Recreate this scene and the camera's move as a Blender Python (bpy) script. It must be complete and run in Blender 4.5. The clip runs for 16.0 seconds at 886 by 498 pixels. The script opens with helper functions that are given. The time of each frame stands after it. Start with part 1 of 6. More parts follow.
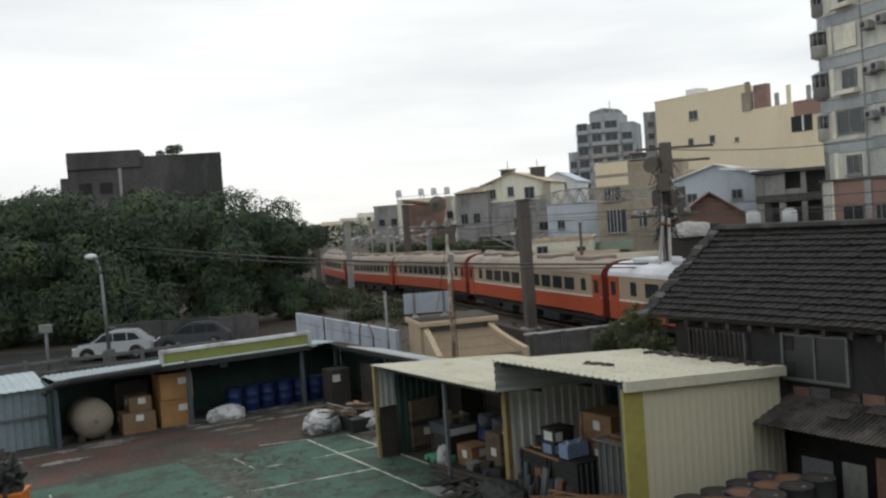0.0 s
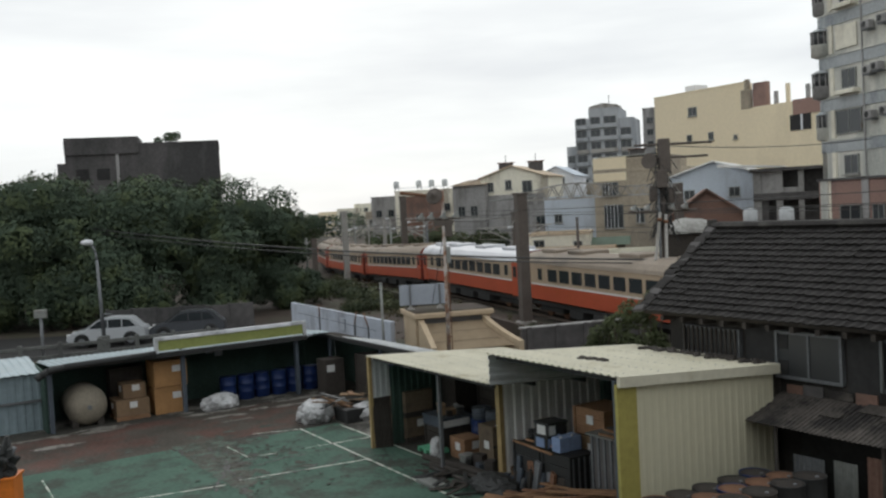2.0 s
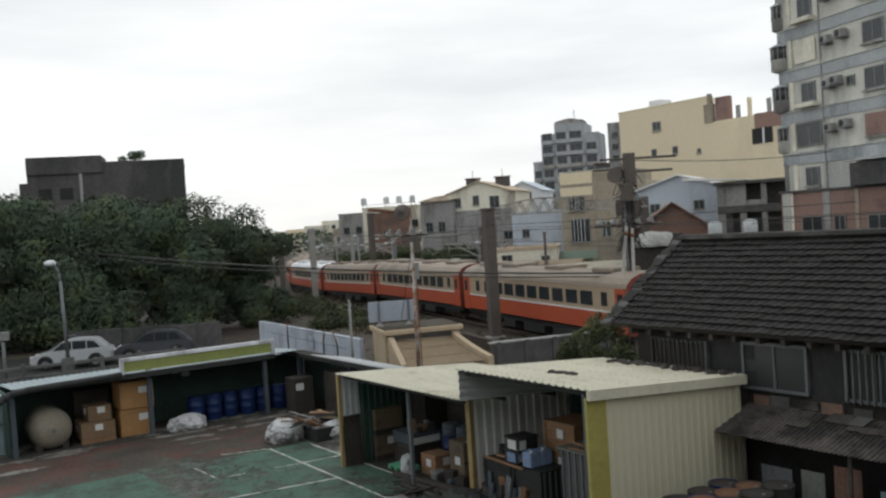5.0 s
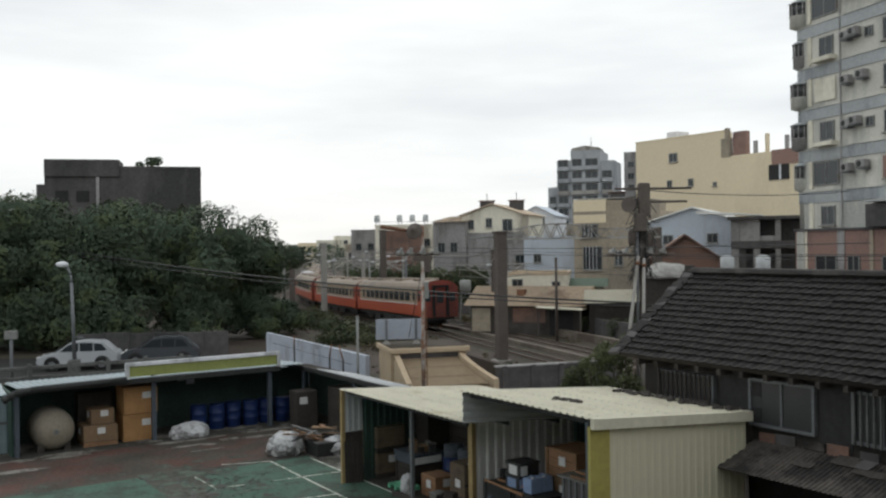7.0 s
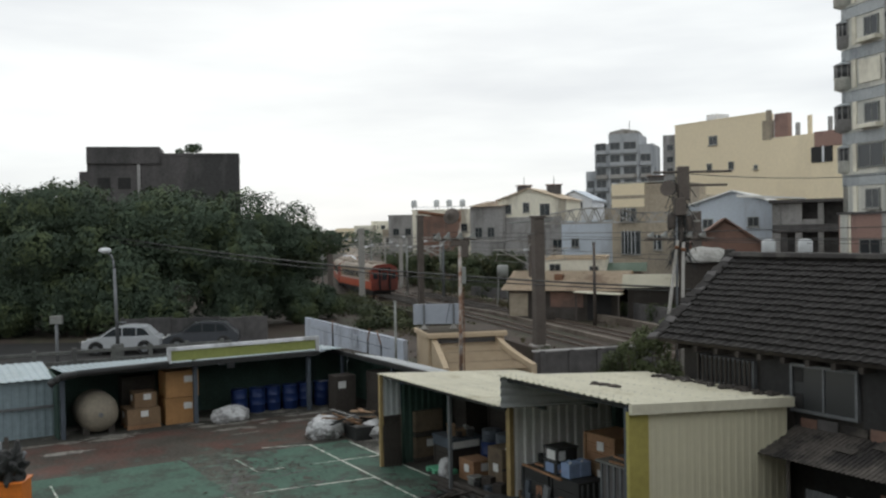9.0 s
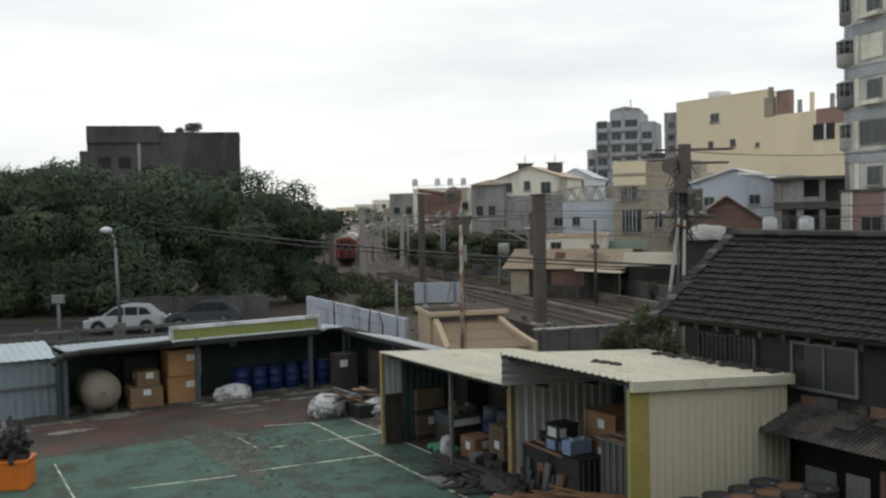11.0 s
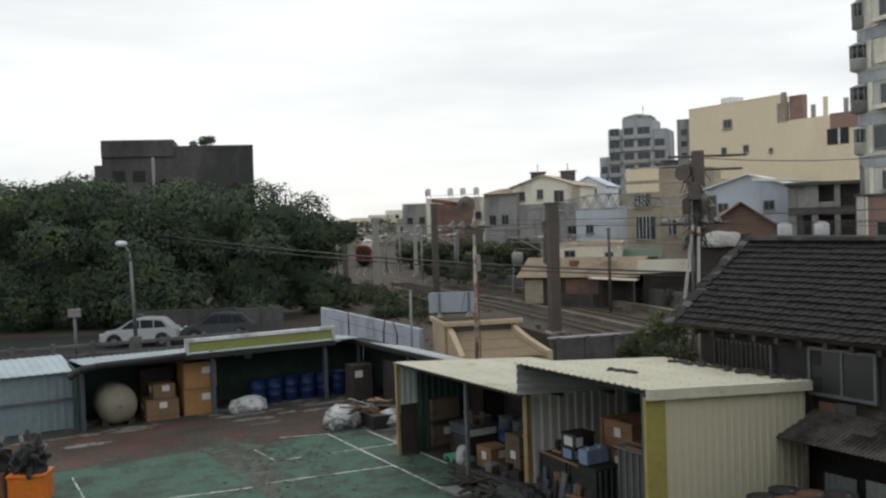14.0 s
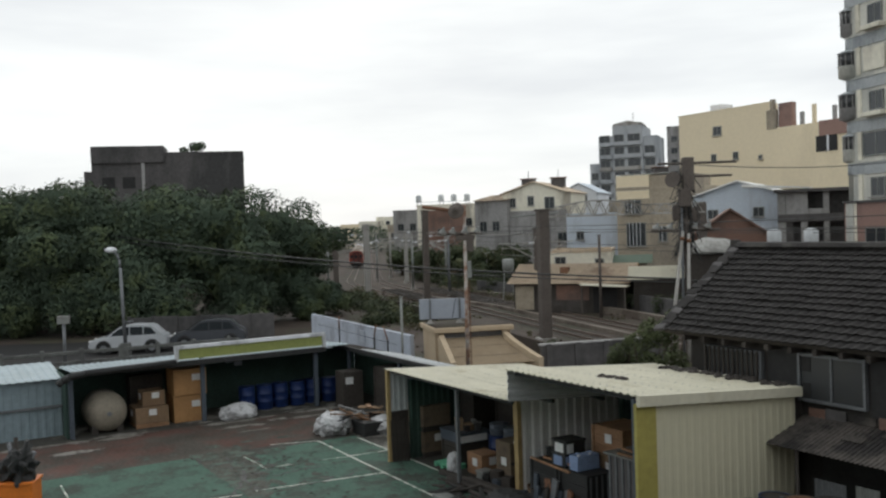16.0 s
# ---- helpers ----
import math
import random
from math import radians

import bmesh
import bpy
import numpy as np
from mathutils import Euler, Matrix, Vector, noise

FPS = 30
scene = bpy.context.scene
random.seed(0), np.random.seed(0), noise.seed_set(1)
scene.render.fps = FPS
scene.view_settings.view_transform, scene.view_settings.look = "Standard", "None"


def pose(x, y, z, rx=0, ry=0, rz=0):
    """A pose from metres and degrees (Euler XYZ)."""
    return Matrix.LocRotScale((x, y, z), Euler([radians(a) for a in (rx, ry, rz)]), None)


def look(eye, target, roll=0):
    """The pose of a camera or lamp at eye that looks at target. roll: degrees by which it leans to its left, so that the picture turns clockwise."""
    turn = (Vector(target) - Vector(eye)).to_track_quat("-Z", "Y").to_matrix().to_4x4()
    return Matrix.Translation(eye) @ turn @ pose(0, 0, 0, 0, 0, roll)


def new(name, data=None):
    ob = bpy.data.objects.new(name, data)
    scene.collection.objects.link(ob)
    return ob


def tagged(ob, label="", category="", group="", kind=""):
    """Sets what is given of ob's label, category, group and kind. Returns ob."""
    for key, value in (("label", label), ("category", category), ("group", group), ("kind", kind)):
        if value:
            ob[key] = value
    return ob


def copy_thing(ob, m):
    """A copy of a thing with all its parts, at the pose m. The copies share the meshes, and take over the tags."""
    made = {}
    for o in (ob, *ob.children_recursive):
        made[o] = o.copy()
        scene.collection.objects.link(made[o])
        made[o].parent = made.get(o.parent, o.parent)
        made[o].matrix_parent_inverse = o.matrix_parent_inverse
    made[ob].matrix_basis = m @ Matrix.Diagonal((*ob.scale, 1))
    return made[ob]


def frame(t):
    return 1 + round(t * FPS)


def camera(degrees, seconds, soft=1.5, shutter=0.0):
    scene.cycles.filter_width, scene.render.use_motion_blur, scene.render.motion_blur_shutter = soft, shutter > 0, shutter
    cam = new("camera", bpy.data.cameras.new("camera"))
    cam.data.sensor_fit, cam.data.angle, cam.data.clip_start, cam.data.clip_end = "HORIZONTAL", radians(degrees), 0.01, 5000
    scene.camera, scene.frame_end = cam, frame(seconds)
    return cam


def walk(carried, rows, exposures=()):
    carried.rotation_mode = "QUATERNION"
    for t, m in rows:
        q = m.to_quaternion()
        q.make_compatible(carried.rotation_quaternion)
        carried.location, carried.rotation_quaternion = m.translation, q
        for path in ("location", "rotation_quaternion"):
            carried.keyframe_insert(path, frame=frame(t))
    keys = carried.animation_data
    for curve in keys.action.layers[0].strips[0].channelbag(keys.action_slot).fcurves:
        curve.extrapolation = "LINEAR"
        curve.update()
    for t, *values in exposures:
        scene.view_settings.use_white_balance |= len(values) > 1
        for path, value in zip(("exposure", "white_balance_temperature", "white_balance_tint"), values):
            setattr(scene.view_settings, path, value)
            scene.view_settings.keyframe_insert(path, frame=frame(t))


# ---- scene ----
cam = camera(51.0, 16.0, soft=2.4)
PATH = [
    (0, pose(0, 0, 6.5, 88.11, 4.05, 0.22)),
    (0.5, pose(0, 0, 6.5, 87.87, 4.38, -0.03)),
    (1, pose(0, 0, 6.5, 87.63, 3.81, 0.32)),
    (1.5, pose(0, 0, 6.5, 87.61, 3.22, 0.11)),
    (2, pose(0, 0, 6.5, 87.62, 3.02, 0.05)),
    (2.5, pose(0, 0, 6.5, 87.78, 3.29, -0.55)),
    (3, pose(0, 0, 6.5, 87.91, 3.58, -1.40)),
    (3.5, pose(0, 0, 6.5, 88.36, 3.95, -1.69)),
    (4, pose(0, 0, 6.5, 88.46, 3.97, -1.73)),
    (6.5, pose(0, 0, 6.5, 88.95, 2.21, -2.15)),
    (7, pose(0, 0, 6.5, 89.78, 0.83, -1.20)),
    (7.5, pose(0, 0, 6.5, 90.31, 0.26, 0.25)),
    (8, pose(0, 0, 6.5, 90.56, 0.36, 1.63)),
    (8.5, pose(0, 0, 6.5, 89.67, 0.67, 1.65)),
    (9, pose(0, 0, 6.5, 88.89, 1.06, 1.09)),
    (11.5, pose(0, 0, 6.5, 87.52, 1.32, 1.25)),
    (12, pose(0, 0, 6.5, 87.97, 1.56, 1.82)),
    (12.5, pose(0, 0, 6.5, 88.30, 1.50, 1.90)),
    (13, pose(0, 0, 6.5, 88.46, 1.49, 1.84)),
    (13.5, pose(0, 0, 6.5, 88.33, 1.79, 2.05)),
    (14, pose(0, 0, 6.5, 88.19, 1.92, 1.96)),
    (14.5, pose(0, 0, 6.5, 88.11, 1.79, 2.08)),
    (15, pose(0, 0, 6.5, 88.16, 1.94, 1.81)),
    (15.5, pose(0, 0, 6.5, 88.39, 2.13, 1.54)),
    (16, pose(0, 0, 6.5, 88.57, 1.90, 1.39)),
]
walk(cam, PATH)

# ---- light ----
world = bpy.data.worlds.new("overcast_sky")
scene.world = world
world.use_nodes = True
wt = world.node_tree
wn, wl = wt.nodes, wt.links
bg = wn["Background"]
sky = wn.new("ShaderNodeTexSky")
sky.sky_type, sky.sun_disc = "NISHITA", False
sky.sun_elevation, sky.sun_rotation = radians(28), radians(-8)
wcoord = wn.new("ShaderNodeTexCoord")
wmap = wn.new("ShaderNodeMapping")
wmap.inputs["Scale"].default_value = (1.6, 1.6, 9.0)
wmap.inputs["Location"].default_value = (0.35, 0.2, 0.15)
cloud = wn.new("ShaderNodeTexNoise")
cloud.inputs["Scale"].default_value, cloud.inputs["Detail"].default_value = 1.9, 5.0
cloud.inputs["Roughness"].default_value = 0.5
ramp = wn.new("ShaderNodeValToRGB")
ramp.color_ramp.elements[0].position, ramp.color_ramp.elements[0].color = 0.30, (0.755, 0.785, 0.81, 1)
ramp.color_ramp.elements[1].position, ramp.color_ramp.elements[1].color = 0.68, (0.965, 0.995, 0.99, 1)
mixw = wn.new("ShaderNodeMix")
mixw.data_type = "RGBA"
mixw.inputs[0].default_value = 0.96
skyk = wn.new("ShaderNodeVectorMath")
skyk.operation = "SCALE"
skyk.inputs["Scale"].default_value = 0.1
wl.new(wcoord.outputs["Generated"], wmap.inputs[0])
wl.new(wmap.outputs[0], cloud.inputs["Vector"])
wl.new(cloud.outputs["Fac"], ramp.inputs[0])
wl.new(sky.outputs[0], skyk.inputs[0])
wl.new(skyk.outputs[0], mixw.inputs[6])
wl.new(ramp.outputs[0], mixw.inputs[7])
wl.new(mixw.outputs[2], bg.inputs[0])
bg.inputs[1].default_value = 1.0
sun = new("sun", bpy.data.lights.new("sun", "SUN"))
sun.data.energy, sun.data.angle, sun.data.color = 0.5, radians(25), (1.0, 0.98, 0.94)
sun.matrix_world = look((-30, 180, 110), (0, 0, 0))
scene.view_settings.exposure = 0.1


# ---- materials ----
def mat(name, col, rough=0.8, var=0.25, scale=0.6, fine=12.0, bump=0.15, metal=0.0, stain=None, amount=0.0, sscale=0.35, spec=0.3, streak=1.0):
    """A worn surface: colour with coarse and fine variation, stains of a second colour, fine relief."""
    m = bpy.data.materials.new(name)
    m.use_nodes = True
    nt = m.node_tree
    n, l = nt.nodes, nt.links
    bs = n["Principled BSDF"]
    tc = n.new("ShaderNodeTexCoord")
    mp = n.new("ShaderNodeMapping")
    mp.inputs["Scale"].default_value = (1, 1, streak)
    l.new(tc.outputs["Object"], mp.inputs[0])
    a = n.new("ShaderNodeTexNoise")
    a.inputs["Scale"].default_value, a.inputs["Detail"].default_value = scale, 4
    b = n.new("ShaderNodeTexNoise")
    b.inputs["Scale"].default_value, b.inputs["Detail"].default_value = fine, 3
    l.new(mp.outputs[0], a.inputs["Vector"])
    l.new(tc.outputs["Object"], b.inputs["Vector"])
    info = n.new("ShaderNodeObjectInfo")
    add = n.new("ShaderNodeMath")
    add.operation = "ADD"
    l.new(a.outputs["Fac"], add.inputs[0])
    l.new(b.outputs["Fac"], add.inputs[1])
    add2 = n.new("ShaderNodeMath")
    add2.operation = "MULTIPLY_ADD"
    l.new(info.outputs["Random"], add2.inputs[0])
    add2.inputs[1].default_value = 0.25
    l.new(add.outputs[0], add2.inputs[2])
    mr = n.new("ShaderNodeMapRange")
    mr.inputs[1].default_value, mr.inputs[2].default_value = 0.7, 1.55
    mr.inputs[3].default_value, mr.inputs[4].default_value = 1 - var, 1 + var
    l.new(add2.outputs[0], mr.inputs[0])
    sc = n.new("ShaderNodeVectorMath")
    sc.operation = "SCALE"
    l.new(mr.outputs[0], sc.inputs["Scale"])
    if stain:
        s = n.new("ShaderNodeTexNoise")
        s.inputs["Scale"].default_value, s.inputs["Detail"].default_value, s.inputs["Roughness"].default_value = sscale, 8, 0.65
        l.new(mp.outputs[0], s.inputs["Vector"])
        r = n.new("ShaderNodeMapRange")
        r.inputs[1].default_value, r.inputs[2].default_value = 0.62 - 0.35 * amount, 0.72 - 0.3 * amount
        l.new(s.outputs["Fac"], r.inputs[0])
        mx = n.new("ShaderNodeMix")
        mx.data_type = "RGBA"
        l.new(r.outputs[0], mx.inputs[0])
        mx.inputs[6].default_value, mx.inputs[7].default_value = (*col, 1), (*stain, 1)
        l.new(mx.outputs[2], sc.inputs[0])
    else:
        sc.inputs[0].default_value = col
    l.new(sc.outputs[0], bs.inputs["Base Color"])
    bs.inputs["Roughness"].default_value, bs.inputs["Metallic"].default_value = rough, metal
    bs.inputs["Specular IOR Level"].default_value = spec
    if bump:
        bp = n.new("ShaderNodeBump")
        bp.inputs["Strength"].default_value, bp.inputs["Distance"].default_value = bump, 0.02
        l.new(b.outputs["Fac"], bp.inputs["Height"])
        l.new(bp.outputs[0], bs.inputs["Normal"])
    return m


def glass_mat(name, col, rough=0.12):
    m = bpy.data.materials.new(name)
    m.use_nodes = True
    b = m.node_tree.nodes["Principled BSDF"]
    b.inputs["Base Color"].default_value = (*col, 1)
    b.inputs["Roughness"].default_value = rough
    b.inputs["Specular IOR Level"].default_value = 0.5
    return m


M = {
    "ribwhite": mat("white_ribbed_sheet", (0.8, 0.8, 0.78), 0.5, 0.1, 0.6, 6, 0.05, stain=(0.6, 0.6, 0.58), amount=0.2),
    "wet": mat("pale_cement_film", (0.22, 0.21, 0.19), 0.7, 0.4, 2.5, 14, 0.1, stain=(0.08, 0.07, 0.06), amount=0.42, sscale=3.0),
    # Near black because shade from the roadside trees is put into the colour.
    "asphalt": mat("asphalt", (0.024, 0.024, 0.024), 0.9, 0.3, 0.3, 20, 0.3, stain=(0.032, 0.03, 0.028), amount=0.3),
    "earth": mat("earth", (0.053, 0.04, 0.032), 0.95, 0.45, 0.25, 6, 0.6, stain=(0.046, 0.045, 0.028), amount=0.45, sscale=0.2),
    "ballast": mat("ballast", (0.06, 0.045, 0.036), 0.95, 0.5, 0.5, 9, 0.9, stain=(0.085, 0.068, 0.055), amount=0.4),
    "yard": mat("yard_concrete", (0.058, 0.056, 0.05), 0.85, 0.45, 0.5, 8, 0.3, spec=0.12, stain=(0.22, 0.21, 0.19), amount=0.25, sscale=0.5),
    "moss": mat("damaged_paint", (0.055, 0.054, 0.042), 0.8, 0.6, 2.2, 9, 0.5, stain=(0.065, 0.105, 0.082), amount=0.42, sscale=2.4),
    "green": mat("green_court_paint", (0.066, 0.118, 0.092), 0.85, 0.34, 0.7, 9, 0.2, spec=0.12, stain=(0.055, 0.07, 0.058), amount=0.4, sscale=0.8),
    "red": mat("red_court_paint", (0.108, 0.062, 0.052), 0.85, 0.4, 0.7, 9, 0.25, spec=0.12, stain=(0.078, 0.07, 0.06), amount=0.6, sscale=0.6),
    "line": mat("white_line_paint", (0.55, 0.56, 0.5), 0.7, 0.3, 2, 12, 0.1, stain=(0.12, 0.2, 0.15), amount=0.4, sscale=2.0),
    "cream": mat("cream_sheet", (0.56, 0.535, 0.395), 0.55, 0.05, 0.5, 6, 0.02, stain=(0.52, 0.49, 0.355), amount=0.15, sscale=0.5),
    "creamroof": mat("cream_roof_sheet", (0.59, 0.565, 0.45), 0.5, 0.14, 0.5, 6, 0.05, stain=(0.42, 0.38, 0.26), amount=0.15, sscale=0.7),
    "olive": mat("olive_trim", (0.34, 0.30, 0.09), 0.55, 0.2, 1.0, 10, 0.05),
    "ochre": mat("ochre_post", (0.34, 0.25, 0.12), 0.6, 0.3, 1.5, 10, 0.1, stain=(0.18, 0.08, 0.03), amount=0.3),
    "whitesheet": mat("white_sheet", (0.46, 0.48, 0.49), 0.5, 0.15, 0.6, 6, 0.05, stain=(0.36, 0.37, 0.36), amount=0.25),
    "bluesheet": mat("pale_blue_sheet", (0.2, 0.255, 0.28), 0.5, 0.2, 0.5, 6, 0.05, stain=(0.16, 0.21, 0.23), amount=0.3),
    # Next two are lifted slightly, putting the haze over dark places into colour.
    "darkgreen": mat("dark_green_net", (0.042, 0.075, 0.062), 0.8, 0.4, 1.2, 15, 0.2),
    "black": mat("blackened_metal", (0.03, 0.031, 0.031), 0.6, 0.4, 1, 12, 0.1),
    "steel": mat("weathered_steel", (0.16, 0.17, 0.18), 0.55, 0.3, 1, 14, 0.1, metal=0.3),
    "bluesteel": mat("blue_grey_steel", (0.07, 0.085, 0.105), 0.55, 0.3, 1, 14, 0.1),
    "rust": mat("rusted_metal", (0.17, 0.09, 0.055), 0.85, 0.45, 1.5, 15, 0.3),
    "brownmast": mat("brown_mast", (0.10, 0.085, 0.075), 0.8, 0.3, 1.0, 10, 0.2),
    "conc": mat("pale_concrete", (0.34, 0.33, 0.31), 0.85, 0.25, 0.5, 8, 0.2, stain=(0.18, 0.17, 0.15), amount=0.35, streak=0.35),
    "darkconc": mat("dark_stained_concrete", (0.105, 0.1, 0.1), 0.9, 0.35, 0.12, 3, 0.2, stain=(0.05, 0.05, 0.05), amount=0.45, sscale=0.12, streak=0.3),
    "greyconc": mat("grey_render", (0.32, 0.315, 0.31), 0.9, 0.3, 0.2, 4, 0.2, stain=(0.17, 0.165, 0.16), amount=0.4, sscale=0.25, streak=0.3),
    "beige": mat("beige_render", (0.46, 0.365, 0.255), 0.8, 0.1, 0.5, 6, 0.05, stain=(0.41, 0.32, 0.22), amount=0.2, sscale=0.5, streak=0.4),
    # Raised a little: haze over these buildings is painted into the yellow.
    "yellow": mat("pale_yellow_render", (0.74, 0.64, 0.46), 0.85, 0.08, 0.1, 3, 0.05, stain=(0.66, 0.57, 0.41), amount=0.15, sscale=0.1, streak=0.4),
    "creamwall": mat("cream_render", (0.74, 0.71, 0.6), 0.85, 0.15, 0.15, 3, 0.1, stain=(0.36, 0.33, 0.27), amount=0.3, sscale=0.2, streak=0.3),
    "tanwall": mat("tan_render", (0.36, 0.31, 0.24), 0.9, 0.3, 0.2, 4, 0.1, stain=(0.24, 0.21, 0.17), amount=0.4, sscale=0.25, streak=0.3),
    "whitewall": mat("white_render", (0.70, 0.72, 0.75), 0.85, 0.15, 0.3, 5, 0.1, stain=(0.36, 0.37, 0.38), amount=0.3, sscale=0.4, streak=0.4),
    "bluewall": mat("blue_grey_sheet_wall", (0.52, 0.58, 0.65), 0.6, 0.15, 0.3, 6, 0.05, stain=(0.42, 0.46, 0.51), amount=0.3, streak=0.3),
    "brick": mat("red_brick_wall", (0.19, 0.115, 0.09), 0.9, 0.3, 0.4, 9, 0.2, stain=(0.13, 0.09, 0.075), amount=0.35),
    # Part of this paleness is distance haze mixed into the colour.
    "fartower": mat("hazy_tower_render", (0.43, 0.45, 0.47), 0.8, 0.2, 0.2, 4, 0.05, stain=(0.27, 0.29, 0.31), amount=0.5, sscale=0.2, streak=0.3),
    "yeltile": mat("blue_grey_tile_band", (0.4, 0.425, 0.435), 0.6, 0.25, 0.2, 7, 0.05, stain=(0.24, 0.265, 0.28), amount=0.35, sscale=0.3, streak=0.25),
    "redtile": mat("red_brown_tile_wall", (0.27, 0.17, 0.142), 0.6, 0.2, 0.2, 7, 0.05, stain=(0.17, 0.11, 0.1), amount=0.3, sscale=0.3),
    "tile": mat("blackened_roof_tile", (0.027, 0.025, 0.024), 0.85, 0.5, 1.3, 14, 0.3, stain=(0.055, 0.052, 0.048), amount=0.3, sscale=1.2),
    "oldwood": mat("old_dark_timber", (0.048, 0.042, 0.037), 0.9, 0.4, 1.0, 14, 0.3, stain=(0.075, 0.068, 0.062), amount=0.3),
    "wood": mat("raw_timber", (0.26, 0.15, 0.085), 0.8, 0.35, 1.5, 14, 0.2),
    "ply": mat("orange_plywood", (0.36, 0.2, 0.085), 0.7, 0.18, 1.2, 10, 0.1),
    "card": mat("brown_cardboard", (0.21, 0.14, 0.085), 0.85, 0.2, 1.5, 12, 0.1),
    "trough": mat("dirty_lineside_concrete", (0.17, 0.145, 0.12), 0.9, 0.4, 0.5, 8, 0.3, stain=(0.1, 0.08, 0.065), amount=0.5),
    "railgrey": mat("grey_weathered_railing", (0.12, 0.125, 0.12), 0.8, 0.3, 0.8, 10, 0.15, stain=(0.07, 0.072, 0.07), amount=0.4, sscale=0.8),
    "bluewhite": mat("faded_blue_white_wall", (0.42, 0.46, 0.53), 0.85, 0.15, 0.3, 5, 0.1, stain=(0.28, 0.3, 0.34), amount=0.35, sscale=0.5, streak=0.4),
    # Darker version of the old timber, for the house's front wall only.
    "darkwood": mat("darker_timber", (0.03, 0.028, 0.026), 0.95, 0.4, 1.0, 14, 0.3, stain=(0.05, 0.046, 0.042), amount=0.3),
    "tarp": mat("pale_tarpaulin", (0.36, 0.36, 0.34), 0.8, 0.3, 1.5, 9, 0.3, stain=(0.24, 0.235, 0.22), amount=0.45, sscale=1.5),
    "flaked": mat("flaked_court_paint", (0.05, 0.05, 0.04), 0.85, 0.5, 2.5, 12, 0.3, stain=(0.062, 0.085, 0.068), amount=0.4, sscale=4.0),
    "goods": mat("dusty_box_board", (0.15, 0.115, 0.08), 0.85, 0.3, 1.5, 12, 0.15, stain=(0.08, 0.064, 0.05), amount=0.35, sscale=1.5),
    "paleblue": mat("faded_blue_white_sheet", (0.31, 0.38, 0.41), 0.5, 0.2, 0.5, 6, 0.05, stain=(0.27, 0.33, 0.35), amount=0.35, sscale=0.7),
    "towerwall": mat("cream_grey_tile_wall", (0.62, 0.61, 0.55), 0.65, 0.22, 0.25, 7, 0.05, stain=(0.4, 0.41, 0.38), amount=0.5, sscale=0.35, streak=0.25),
    "paper": mat("white_label", (0.62, 0.63, 0.62), 0.8, 0.08, 3, 10, 0),
    "plastic": mat("white_plastic_sack", (0.5, 0.51, 0.52), 0.45, 0.15, 3, 12, 0.2, stain=(0.2, 0.2, 0.2), amount=0.45, sscale=3),
    "blue": mat("blue_plastic", (0.012, 0.028, 0.1), 0.4, 0.25, 2, 12, 0.05),
    "lightblue": mat("pale_blue_plastic", (0.22, 0.30, 0.47), 0.45, 0.2, 2, 12, 0.05),
    "orange": mat("orange_plastic", (0.62, 0.17, 0.025), 0.5, 0.2, 2, 12, 0.05),
    "lightgreen": mat("green_plastic", (0.13, 0.42, 0.26), 0.5, 0.2, 2, 12, 0.05),
    "tankgrey": mat("grey_brown_tank", (0.27, 0.24, 0.19), 0.7, 0.2, 1.2, 10, 0.1, stain=(0.17, 0.15, 0.12), amount=0.3),
    "glass": glass_mat("window_glass", (0.03, 0.036, 0.04)),
    "awning": mat("blotched_old_sheet", (0.085, 0.076, 0.068), 0.9, 0.4, 1.5, 12, 0.3, stain=(0.028, 0.026, 0.025), amount=0.55, sscale=1.1),
    "dustglass": glass_mat("dusty_window_glass", (0.035, 0.038, 0.04), 0.4),
    # Solid fill for openings: their shade, lifted by some haze, is its colour.
    "darkgap": mat("painted_opening_dark", (0.032, 0.032, 0.032), 0.9, 0.3, 1, 8, 0),
    "trainorange": mat("orange_coach_paint", (0.41, 0.084, 0.04), 0.45, 0.15, 0.4, 8, 0.02, stain=(0.38, 0.085, 0.03), amount=0.25),
    "trainred": mat("red_coach_end_paint", (0.21, 0.045, 0.032), 0.55, 0.25, 0.5, 8, 0.02, stain=(0.12, 0.036, 0.028), amount=0.3),
    "traincream": mat("cream_coach_paint", (0.40, 0.31, 0.22), 0.5, 0.12, 0.4, 8, 0.02, stain=(0.36, 0.28, 0.2), amount=0.25),
    "trainroof": mat("dusty_coach_roof", (0.27, 0.225, 0.18), 0.75, 0.2, 0.4, 8, 0.05, stain=(0.2, 0.17, 0.14), amount=0.35),
    "silverroof": mat("silver_coach_roof", (0.56, 0.57, 0.6), 0.5, 0.12, 0.4, 8, 0.05, stain=(0.42, 0.43, 0.46), amount=0.3),
    "railtop": mat("worn_rail", (0.13, 0.1, 0.08), 0.6, 0.3, 1, 12, 0.05, metal=0.2),
    "bark": mat("bark", (0.07, 0.055, 0.04), 0.95, 0.4, 2, 14, 0.6),
    "leaf": mat("dark_leaf", (0.058, 0.084, 0.056), 0.9, 0.25, 0.25, 1.5, 0, stain=(0.082, 0.106, 0.05), amount=0.4, sscale=0.5),
    "leaf2": mat("bush_leaf", (0.05, 0.066, 0.034), 0.8, 0.6, 0.6, 4, 0, stain=(0.066, 0.072, 0.032), amount=0.4, sscale=0.8),
    "bushleaf": mat("yellow_green_leaf", (0.064, 0.078, 0.034), 0.8, 0.5, 0.6, 4, 0, stain=(0.06, 0.075, 0.03), amount=0.4, sscale=0.8),
    # White paint greyed down, with the canopy's shade made part of it.
